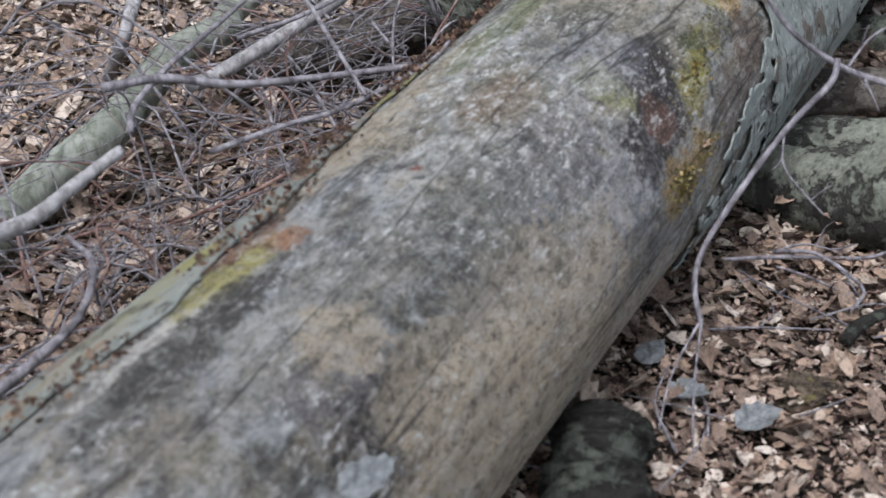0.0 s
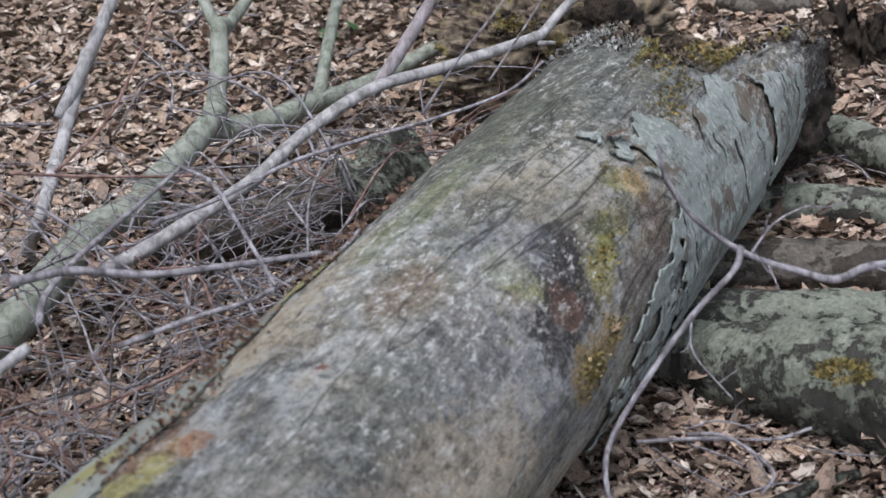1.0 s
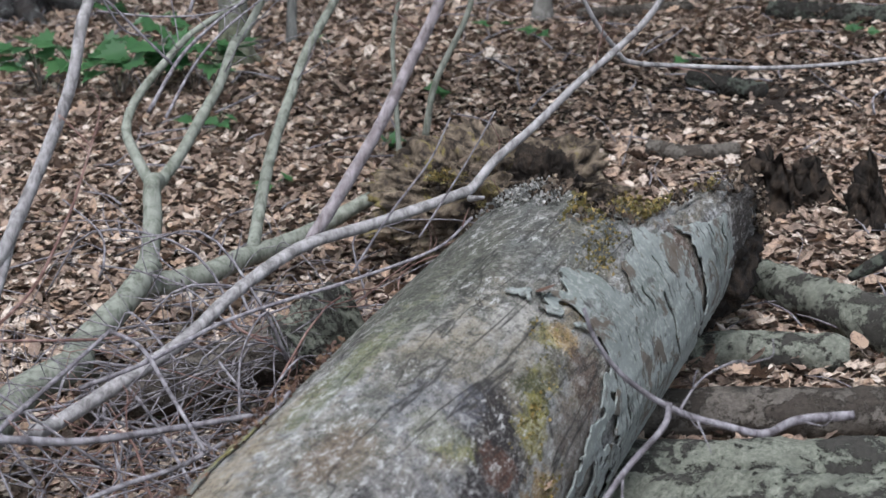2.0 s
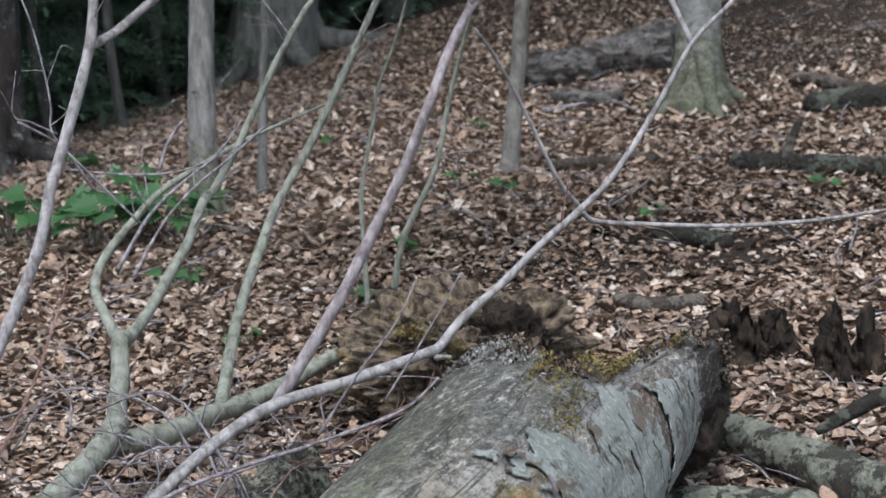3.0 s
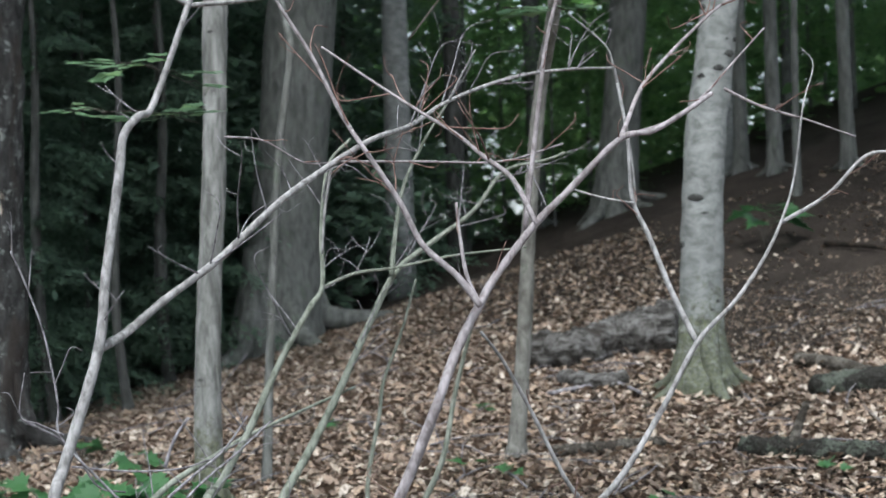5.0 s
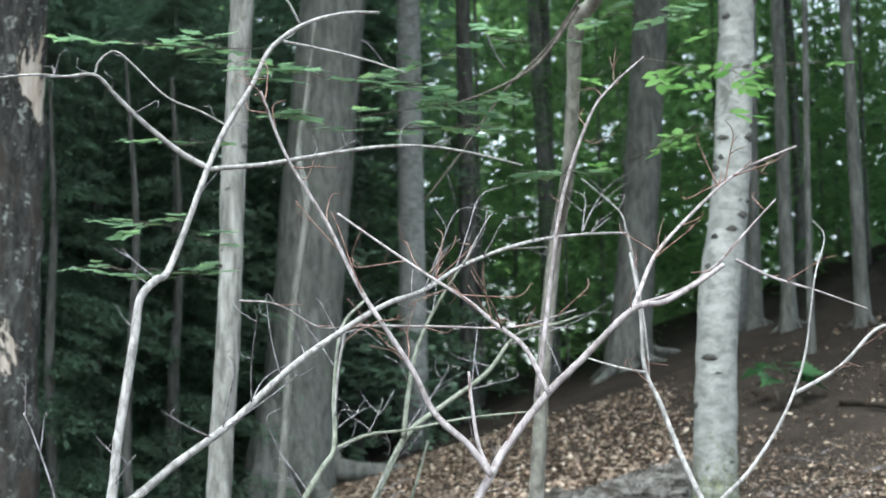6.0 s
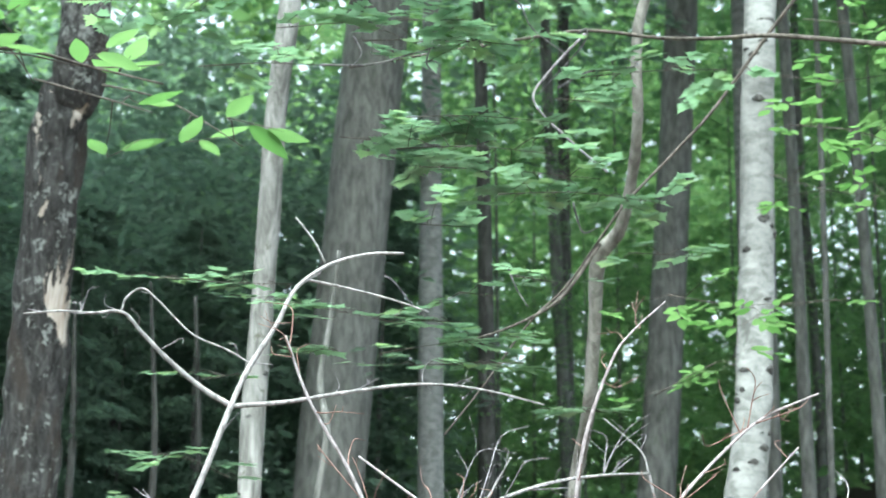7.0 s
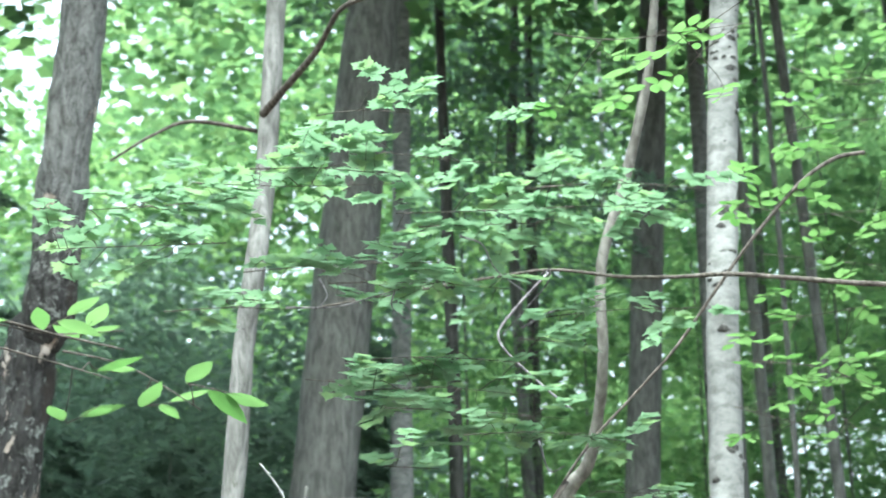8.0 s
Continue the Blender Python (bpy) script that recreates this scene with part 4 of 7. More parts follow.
# ---- other logs ----
def plain_log(label, points, r0, r1, material, seed, rough=0.22, sides=44):
    """A fallen log: a tapered limb whose surface is lumpy, cracked and knotted, with broken ends."""
    steps = 30
    v, f = tube(points, r0, r1, sides=sides, steps=steps, wobble=0.0, seed=seed)
    n = len(v) // sides
    out = []
    for i in range(n):
        ring = v[i * sides:(i + 1) * sides]
        c = sum(ring, Vector()) / sides
        r = (ring[0] - c).length
        end = min(i, n - 1 - i)
        for q in ring:
            w = q * (0.6 / r) + Vector((seed * 7.3, 0, 0))
            k = rough * (0.55 * noise.noise(w) + 0.35 * noise.noise(w * 2.3) + 0.25 * noise.noise(w * 5.1) + 0.12 * noise.noise(w * 11.0))
            k -= 0.25 * rough * max(0.0, 1 - abs(noise.noise(Vector((w.x * 1.2, w.y * 1.2, w.z * 3)))) * 9)
            if end < 3:
                k -= (3 - end) * 0.10 * (0.6 + noise.noise(w * 3))
            out.append(c + (q - c) * (1 + k))
    return tagged(mesh_object("fallen_log", out, f, material), label, "log", "smaller logs on the ground")


plain_log("mossy grey-green log with patches of pale lichen", [(0.50, 2.70, 0.215), (0.63, 2.57, 0.235), (0.80, 2.42, 0.255), (1.02, 2.24, 0.265), (1.35, 2.0, 0.26)], [0.05, 0.075, 0.105, 0.125, 0.13], 0.13, MAT["mossy_log"], 1)
plain_log("weathered log with a lichen crust and a bare wooden ridge", [(0.40, 2.80, 0.235), (1.0, 2.68, 0.245), (1.6, 2.56, 0.25)], 0.062, 0.08, MAT["mossy_log"], 5)
plain_log("weathered brown log lying among dead leaves", [(0.5, 3.05, 0.262), (1.1, 2.93, 0.268), (1.8, 2.76, 0.268)], 0.05, 0.056, MAT["brown_log"], 2)
plain_log("short grey-green log with lichen beside the big log", [(0.72, 3.36, 0.285), (0.95, 3.32, 0.288), (1.16, 3.26, 0.285)], 0.042, 0.046, MAT["mossy_log"], 3)
plain_log("dark log with a green lichen crust", [(1.085, 3.72, 0.352), (1.20, 3.47, 0.335), (1.34, 3.20, 0.312), (1.52, 2.92, 0.29)], [0.046, 0.055, 0.062, 0.07], 0.07, MAT["mossy_log"], 4)


# ---- stumps and the rotten mound ----
def jagged_stump(label, centre, radius, height, seed, material, lean=(0, 0)):
    """A rotten stump: a hollow ring of splintered wood of uneven height."""
    sides, rows = 110, 22
    verts, faces = [], []
    for shell in (1.0, 0.55):
        for i in range(rows + 1):
            k = i / rows
            for s in range(sides):
                a = 2 * math.pi * s / sides
                ca, sa = math.cos(a), math.sin(a)
                top = height * (0.6 + 0.7 * noise.noise(Vector((ca * 1.4, sa * 1.4, seed))) + 0.3 * noise.noise(Vector((ca * 5, sa * 5, seed + 3))) + 0.22 * noise.noise(Vector((ca * 17, sa * 17, seed + 5))))
                top = max(0.22 * height, top)
                r = radius * shell * (1.25 - 0.4 * k + 0.3 * noise.noise(Vector((ca * 2, sa * 2, k * 3 + seed))) + 0.26 * noise.noise(Vector((ca * 7, sa * 7, k * 4 + seed))) + 0.2 * noise.noise(Vector((ca * 19, sa * 19, k * 9 + seed))))
                z = top * k * (1.0 if shell == 1 else 0.9) - 0.04
                verts.append((centre[0] + r * ca + lean[0] * z, centre[1] + r * sa + lean[1] * z, centre[2] + z))
    m = (rows + 1) * sides
    for shell in (0, 1):
        for i in range(rows):
            for s in range(sides):
                p, q = shell * m + i * sides + s, shell * m + i * sides + (s + 1) % sides
                faces.append((p, q, q + sides, p + sides) if shell == 0 else (q, p, p + sides, q + sides))
    for s in range(sides):
        p, q = rows * sides + s, rows * sides + (s + 1) % sides
        faces.append((p, q, q + m, p + m))
    return tagged(mesh_object("tree_stump", verts, faces, material), label, "stump")


jagged_stump("dark rotten jagged stump crumbling among dead leaves", (1.514, 4.090, 0.396), 0.09, 0.19, 2.0, MAT["rotten"])
jagged_stump("low dark rotten stump beside pale dead leaves", (1.300, 4.27, 0.428), 0.115, 0.19, 8.0, MAT["rotten"])


def mound(label, centre, size, seed, material):
    """A crumbling heap of rotten wood with ledges and holes."""
    bm = bmesh.new()
    bmesh.ops.create_icosphere(bm, subdivisions=6, radius=1.0)
    for v in bm.verts:
        q = v.co.copy()
        w = q + Vector((seed, 0, 0))
        k = 0.72 + 0.34 * noise.noise(w * 1.5) + 0.16 * noise.ridged_multi_fractal(w * 2.2, 0.8, 2.1, 5, 0.9, 2.0) + (0.16 if size[0] > 0.2 else 0.05) * noise.noise(Vector((w.x * 4, w.y * 4, w.z * 14))) + 0.09 * noise.noise(w * 13) + 0.06 * noise.noise(w * 31)
        v.co = Vector((q.x * size[0] * k, q.y * size[1] * k, q.z * size[2] * k)) + Vector(centre)
    me = bpy.data.meshes.new("rotten_root_mound")
    bm.to_mesh(me)
    bm.free()
    me.materials.append(material)
    me.polygons.foreach_set("use_smooth", [True] * len(me.polygons))
    stone = "stone" in label
    return tagged(new("mossy_stone" if stone else "rotten_root_mound", me), label, "stone" if stone else "rotten wood")


def rot_heap(label, centre, size, n):
    rnd = np.random.RandomState(n)
    p = rnd.normal(0, 1, (n, 3))
    p /= np.linalg.norm(p, axis=1, keepdims=True)
    p[:, 2] = np.abs(p[:, 2])
    p *= np.array([0.75 + 0.34 * noise.noise(Vector(q) * 1.5 + Vector((3, 0, 0))) for q in p])[:, None] * rnd.uniform(0.9, 1.12, (n, 1))
    ob = leaf_cloud("rotten_wood_crumbs", p * size + np.array(tuple(centre)), rnd.normal(0, 1, (n, 3)), rnd.normal(0, 1, (n, 3)), rnd.uniform(0.007, 0.022, n), BROKEN, MAT["rot_bits"], curl=0.6, seed=5)
    return tagged(ob, label, "rotten wood", kind="stuff")


mound("crumbling mossy rotten root mound behind the log", [(0.49, 3.98, 0.495)][0], (0.31, 0.20, 0.19), 3.0, MAT["moss_rotten"])
rot_heap("crumbs of rotten wood, moss and bark on the root mound", [(0.49, 3.96, 0.505)][0], (0.28, 0.19, 0.155), 4200)
mound("dark rotten wood lump behind the log end", [(0.60, 3.86, 0.555)][0], (0.10, 0.09, 0.11), 9.0, MAT["rotten"])

# ---- far logs on the slope ----
plain_log("broken grey rotting log at the foot of the beech", [(1.257, 8.020, 1.059), (1.434, 7.830, 1.062), (1.682, 7.963, 1.104), (1.968, 7.860, 1.127)], 0.085, 0.12, MAT["grey_rot"], 11, 0.42)
plain_log("split grey slab of rotten wood beside the beech", [(1.666, 8.161, 1.156), (1.880, 8.215, 1.190), (2.061, 8.298, 1.226)], 0.05, 0.07, MAT["grey_rot"], 21, 0.5)
plain_log("short broken piece of grey rotten log", [(1.323, 7.429, 0.966), (1.448, 7.197, 0.950), (1.578, 7.213, 0.964)], 0.035, 0.04, MAT["grey_rot"], 22, 0.5)
plain_log("mossy grey log lying on the leafy slope", [(1.691, 5.808, 0.787), (1.861, 5.689, 0.782), (2.032, 5.589, 0.778), (2.275, 5.485, 0.768)], 0.042, 0.036, MAT["dark_log"], 12, 0.5)
plain_log("dark broken log on the leafy slope", [(1.041, 6.052, 0.767), (1.218, 6.032, 0.777), (1.347, 6.038, 0.787), (1.493, 6.021, 0.796)], 0.028, 0.02, MAT["brown_log"], 13, 0.5)
plain_log("mossy log at the edge of the path", [(2.194, 6.539, 0.936), (2.375, 6.547, 0.953), (2.686, 6.490, 0.969)], 0.05, 0.055, MAT["dark_log"], 14, 0.4)
plain_log("short grey log with lichen on the leaves", [(1.266, 5.202, 0.636), (1.359, 5.098, 0.618), (1.460, 5.017, 0.604)], 0.03, 0.032, MAT["dark_log"], 15, 0.5)
plain_log("thin grey log half sunk in leaves", [(1.022, 4.660, 0.506), (1.121, 4.585, 0.497), (1.267, 4.576, 0.502)], 0.028, 0.025, MAT["brown_log"], 16)
plain_log("dark crooked log beside the path", [(2.321, 7.119, 1.026), (2.434, 6.923, 1.007), (2.527, 6.573, 0.960), (2.699, 6.522, 0.966)], 0.03, 0.04, MAT["brown_log"], 17)
plain_log("low rotten log under the brush pile", [(-0.407, 3.194, 0.284), (-0.224, 3.171, 0.321), (-0.042, 3.143, 0.382), (0.113, 3.099, 0.418)], 0.05, 0.06, MAT["brown_log"], 18, 0.4)
plain_log("mossy stone-grey log end under the brush", [(-0.006, 3.016, 0.417), (0.069, 3.030, 0.466), (0.134, 3.035, 0.491)], 0.07, 0.06, MAT["mossy_log"], 19, 0.4)
plain_log("dark stub of a log end beside the big log", [(0.193, 1.838, 0.202), (0.191, 1.821, 0.197), (0.188, 1.799, 0.182), (0.184, 1.762, 0.140), (0.181, 1.716, 0.088)], [0.03, 0.056, 0.066, 0.07, 0.072], 0.085, MAT["dark_log"], 20, 0.4)

# ---- dead branches that stand and lie beyond the log ----


def spurs(root, points, count, length, material, seed=0):
    """Short side twigs along a limb."""
    line = smooth_line(points, 6)
    rnd = random.Random(seed)
    for _ in range(count):
        i = rnd.randrange(len(line) // 4, len(line) - 1)
        p = line[i]
        ahead = (line[i + 1] - p).normalized()
        out = Vector((rnd.uniform(-1, 1), rnd.uniform(-0.6, 0.6), rnd.uniform(-0.3, 1))).normalized()
        way = (ahead * rnd.uniform(0.3, 1.0) + out).normalized()
        k = length * rnd.uniform(0.3, 1.0)
        bend = Vector((rnd.uniform(-1, 1), rnd.uniform(-1, 1), rnd.uniform(-0.8, 0.8))) * k * 0.45
        hook = Vector((rnd.uniform(-1, 1), rnd.uniform(-0.6, 0.6), rnd.uniform(-1, 0.9))) * k * 0.25
        pts = [p, p + way * k * 0.3 + bend * 0.45, p + way * k * 0.65 + bend * 0.8, p + way * k * 0.9 + bend * 0.5 + hook]
        tubes = [tube(pts, 0.0013 + 0.0036 * k, 0.0007, sides=5, steps=4, seed=rnd.randrange(999))]
        for _ in range(rnd.choice((0, 1, 2)) if k > 0.07 else 0):
            q = pts[1].lerp(pts[2], rnd.random())
            side = Vector((rnd.uniform(-1, 1), rnd.uniform(-1, 1), rnd.uniform(-0.4, 1))) * k * 0.3
            tubes.append(tube([q, q + (way * k * 0.15 + side) * 0.5 + hook * 0.2, q + way * k * 0.15 + side], 0.0012, 0.0006, sides=4, steps=3, seed=1))
        mesh_object("twig", *joined(tubes), material, root)


def dead_branch(label, material, twig=None):
    """A bare branch; gives back a function that adds a limb: points, radius at both ends, how many side twigs of what length."""
    root = empty("dead_branch")
    tagged(root, label, "branch", "bare dead branches")

    def arm(points, r0, r1, count, length):
        n = len(root.children)
        ob = limb("limb", points, r0, r1, material, root, sides=9, steps=7, wobble=0.10, seed=n + len(points))
        spurs(ob, points, count, length, twig or material, seed=n * 13 + len(points))

    return arm


arm = dead_branch("tall pale bare dead branch arching over the brush", MAT["branch_pale"], MAT["twig"])
arm([(-0.542, 3.029, 0.581), (-0.471, 3.088, 0.725), (-0.392, 3.143, 0.906), (-0.363, 3.174, 1.029), (-0.346, 3.208, 1.086), (-0.286, 3.251, 1.288), (-0.271, 3.277, 1.430), (-0.242, 3.295, 1.628), (-0.233, 3.313, 1.707), (-0.204, 3.335, 1.748), (-0.197, 3.556, 1.786), (-0.159, 3.588, 1.888), (-0.113, 3.613, 2.022), (-0.078, 3.641, 2.110), (-0.017, 3.662, 2.218), (0.023, 3.685, 2.305), (0.097, 3.711, 2.369), (0.190, 3.742, 2.405), (0.277, 3.776, 2.417)], 0.0130, 0.0034, 10, 0.13)
arm([(-0.285, 3.267, 1.290), (-0.239, 3.326, 1.318), (-0.169, 3.385, 1.378), (-0.056, 3.444, 1.462), (0.063, 3.495, 1.573), (0.161, 3.542, 1.645), (0.273, 3.585, 1.714), (0.372, 3.757, 1.760), (0.480, 3.912, 1.833), (0.651, 4.055, 1.903), (0.819, 4.197, 1.940), (0.971, 4.340, 1.961)], 0.0095, 0.0031, 24, 0.26)
arm([(-0.122, 3.850, 2.058), (-0.190, 3.829, 2.096), (-0.268, 3.800, 2.157), (-0.331, 3.771, 2.217), (-0.374, 3.746, 2.258), (-0.442, 3.727, 2.251), (-0.503, 3.707, 2.251), (-0.587, 3.684, 2.239)], 0.0074, 0.0020, 9, 0.09)
arm([(-0.122, 3.850, 2.058), (0.006, 3.905, 2.078), (0.142, 3.954, 2.109), (0.282, 3.998, 2.136), (0.398, 4.043, 2.146), (0.516, 4.087, 2.138), (0.658, 4.128, 2.111)], 0.0060, 0.0022, 8, 0.12)
arm([(-0.380, 3.790, 2.270), (-0.370, 3.785, 2.300), (-0.335, 3.783, 2.323), (-0.296, 3.793, 2.296), (-0.218, 3.815, 2.223), (-0.139, 3.827, 2.190), (-0.080, 3.835, 2.158)], 0.0033, 0.0020, 2, 0.05)
arm([(0.051, 3.875, 2.371), (0.140, 3.905, 2.360), (0.251, 3.933, 2.340), (0.350, 3.960, 2.314)], 0.0041, 0.0021, 2, 0.06)
arm([(0.092, 3.866, 2.411), (0.064, 3.853, 2.463), (0.019, 3.838, 2.517)], 0.0034, 0.0021, 0, 0.06)
arm([(0.968, 4.340, 1.961), (0.989, 4.346, 1.859), (1.012, 4.353, 1.709), (1.021, 4.356, 1.575)], 0.0046, 0.0023, 1, 0.06)
arm([(0.968, 4.340, 1.961), (0.946, 4.337, 2.022), (0.849, 4.344, 2.110)], 0.0031, 0.0015, 3, 0.08)
arm([(0.193, 3.812, 1.680), (0.174, 3.818, 1.577), (0.165, 3.820, 1.475)], 0.0039, 0.0026, 0, 0.1)
arm([(0.470, 3.822, 1.824), (0.497, 3.814, 1.876), (0.533, 3.803, 1.939)], 0.0033, 0.0013, 2, 0.05)

arm = dead_branch("forked green-grey dead branch with upright limbs", MAT["branch_green"], MAT["twig"])
arm([*[(-0.740, 2.334, 0.201), (-0.717, 2.586, 0.221)], *[(-0.574, 2.660, 0.318), (-0.536, 2.822, 0.343), (-0.489, 2.983, 0.375), (-0.415, 3.138, 0.382), (-0.437, 3.364, 0.350), (-0.357, 3.496, 0.408), (-0.308, 3.618, 0.461)]], 0.0395, 0.0280, 0, 0.1)
arm([(-0.331, 3.605, 0.416), (-0.215, 3.703, 0.407), (-0.116, 3.802, 0.425), (-0.039, 3.895, 0.428), (0.056, 3.989, 0.446), (0.170, 4.085, 0.486), (0.268, 4.175, 0.512)], 0.0290, 0.0168, 0, 0.1)
arm([(-0.316, 3.613, 0.446), (-0.305, 3.677, 0.540), (-0.306, 3.733, 0.619), (-0.297, 3.776, 0.621)], 0.0235, 0.0185, 0, 0.1)
arm([(-0.306, 3.771, 0.599), (-0.352, 3.822, 0.683), (-0.370, 3.868, 0.729), (-0.350, 3.919, 0.788), (-0.278, 3.976, 0.873), (-0.213, 4.028, 0.934), (-0.104, 4.079, 0.995), (-0.026, 4.232, 1.028), (0.134, 4.317, 1.089), (0.257, 4.396, 1.133)], 0.0142, 0.0030, 9, 0.22)
arm([(-0.302, 3.772, 0.605), (-0.252, 3.848, 0.662), (-0.201, 3.925, 0.742), (-0.156, 3.998, 0.813), (-0.121, 4.070, 0.900), (-0.097, 4.139, 0.919), (-0.025, 4.176, 1.040), (0.065, 4.210, 1.221), (0.140, 4.235, 1.347), (0.174, 4.257, 1.404), (0.176, 4.277, 1.549), (0.198, 4.289, 1.710), (0.259, 4.304, 1.783)], 0.0149, 0.0037, 15, 0.28)
arm([(0.171, 4.286, 1.396), (0.261, 4.313, 1.432), (0.366, 4.336, 1.444), (0.532, 4.351, 1.473), (0.722, 4.357, 1.488)], 0.0052, 0.0023, 7, 0.2)
arm([(-0.091, 3.834, 0.437), (-0.070, 3.936, 0.531), (-0.041, 4.038, 0.637), (0.010, 4.139, 0.762), (0.056, 4.232, 0.864), (0.131, 4.309, 0.980), (0.210, 4.348, 1.122), (0.290, 4.381, 1.282), (0.371, 4.406, 1.430), (0.465, 4.428, 1.504), (0.591, 4.441, 1.593), (0.680, 4.454, 1.698), (0.798, 4.464, 1.728), (0.852, 4.484, 1.748)], 0.0159, 0.0031, 24, 0.26)
arm([(0.362, 4.397, 1.423), (0.374, 4.414, 1.521), (0.401, 4.426, 1.656), (0.458, 4.432, 1.776), (0.540, 4.431, 1.903)], 0.0075, 0.0031, 8, 0.2)

arm = dead_branch("violet-grey dead branch forking above the log", MAT["branch_violet"], MAT["red_twig"])
arm([(0.037, 2.938, 0.633), (0.112, 2.960, 0.741), (0.176, 2.976, 0.840), (0.241, 2.990, 0.960), (0.284, 2.995, 1.040), (0.338, 2.988, 1.165), (0.386, 3.020, 1.275), (0.433, 3.048, 1.355), (0.470, 3.074, 1.409), (0.549, 3.092, 1.503), (0.618, 3.109, 1.566), (0.720, 3.113, 1.661), (0.789, 3.129, 1.678), (0.859, 3.140, 1.716), (0.914, 3.154, 1.751)], 0.0123, 0.0045, 4, 0.12)
arm([(0.428, 2.986, 1.353), (0.387, 3.000, 1.410), (0.328, 3.015, 1.468), (0.290, 3.024, 1.546), (0.231, 3.031, 1.641), (0.190, 3.088, 1.717), (0.137, 3.105, 1.831), (0.061, 3.114, 1.962), (0.012, 3.118, 2.089)], 0.0067, 0.0027, 15, 0.2)
arm([(0.426, 2.986, 1.357), (0.406, 3.001, 1.409), (0.397, 3.014, 1.482), (0.393, 3.025, 1.544)], 0.0046, 0.0026, 1, 0.08)
arm([(0.551, 3.087, 1.502), (0.514, 3.128, 1.591), (0.466, 3.171, 1.638), (0.419, 3.234, 1.690), (0.357, 3.290, 1.739), (0.269, 3.343, 1.807), (0.165, 3.392, 1.889)], 0.0053, 0.0024, 15, 0.18)
arm([(0.706, 3.213, 1.643), (0.739, 3.204, 1.669), (0.803, 3.327, 1.765), (0.849, 3.394, 1.819), (0.944, 3.443, 1.909), (1.046, 3.488, 1.990), (1.185, 3.521, 2.052)], 0.0056, 0.0026, 12, 0.16)
arm([(0.596, 3.541, 1.506), (0.640, 3.568, 1.788), (0.675, 3.591, 1.966), (0.739, 3.601, 2.134), (0.791, 3.627, 2.205), (0.875, 3.643, 2.282)], 0.0057, 0.0020, 7, 0.12)
arm([(0.975, 3.284, 1.775), (1.052, 3.292, 1.739), (1.146, 3.294, 1.710), (1.249, 3.289, 1.672)], 0.0035, 0.0018, 3, 0.1)
arm([(0.200, 3.652, 1.673), (0.391, 3.694, 1.672), (0.575, 3.727, 1.671), (0.723, 3.756, 1.711)], 0.0031, 0.0020, 5, 0.12)
arm([(-0.041, 3.490, 1.718), (0.039, 3.518, 1.711), (0.124, 3.548, 1.665), (0.185, 3.573, 1.666)], 0.0024, 0.0012, 2, 0.08)
arm([(0.801, 3.497, 1.698), (0.911, 3.490, 1.732), (0.987, 3.487, 1.786), (1.051, 3.484, 1.853), (1.121, 3.475, 1.927)], 0.0043, 0.0019, 2, 0.1)

arm = dead_branch("long pale dead branch rising past the log end", MAT["branch_pale"], MAT["red_twig"])
arm([(-0.400, 2.565, 0.439), (-0.364, 2.628, 0.437), (-0.182, 2.731, 0.524), (-0.087, 2.810, 0.590), (0.032, 2.882, 0.652), (0.165, 2.940, 0.677), (0.323, 2.992, 0.715), (0.354, 3.025, 0.722), (0.399, 3.045, 0.768), (0.477, 3.062, 0.828), (0.555, 3.077, 0.898), (0.632, 3.088, 0.959), (0.699, 3.098, 1.021), (0.785, 3.117, 1.141), (0.864, 3.133, 1.269), (0.941, 3.141, 1.343), (1.001, 3.151, 1.419), (1.046, 3.164, 1.495), (1.080, 3.176, 1.584), (1.106, 3.183, 1.728), (1.144, 3.228, 1.813), (1.133, 3.269, 1.855)], 0.0135, 0.0006, 3, 0.12)
arm([(0.642, 3.127, 0.952), (0.677, 3.150, 0.929), (0.779, 3.160, 0.918), (0.945, 3.150, 0.910), (1.110, 3.135, 0.917), (1.263, 3.117, 0.936)], 0.0055, 0.0034, 2, 0.10)
arm([(0.644, 3.127, 0.955), (0.590, 3.083, 1.022), (0.523, 3.046, 1.155), (0.466, 2.998, 1.253), (0.422, 2.945, 1.307)], 0.0049, 0.0025, 3, 0.10)
arm([(0.876, 3.184, 1.265), (0.839, 3.228, 1.368), (0.805, 3.267, 1.482), (0.782, 3.302, 1.558), (0.782, 3.326, 1.680), (0.769, 3.348, 1.798)], 0.0062, 0.0035, 3, 0.12)
arm([(0.781, 3.286, 1.547), (0.729, 3.337, 1.562), (0.679, 3.386, 1.583)], 0.0034, 0.0018, 1, 0.06)
arm([(1.063, 3.214, 1.497), (1.159, 3.209, 1.551), (1.240, 3.203, 1.627), (1.321, 3.201, 1.629)], 0.0046, 0.0029, 2, 0.12)
arm([(0.343, 2.988, 0.707), (0.365, 2.947, 0.716)], 0.0062, 0.0031, 0, 0.1)

arm = dead_branch("thin bare sapling stem beside the mound", MAT["branch_green"], MAT["twig"])
arm([(0.291, 4.410, 0.533), (0.287, 4.437, 0.699), (0.285, 4.457, 0.866), (0.322, 4.471, 1.047), (0.337, 4.473, 1.141), (0.386, 4.475, 1.262), (0.433, 4.472, 1.414)], 0.0077, 0.0031, 4, 0.12)
arm = dead_branch("thin crooked bare sapling stem", MAT["branch_green"], MAT["twig"])
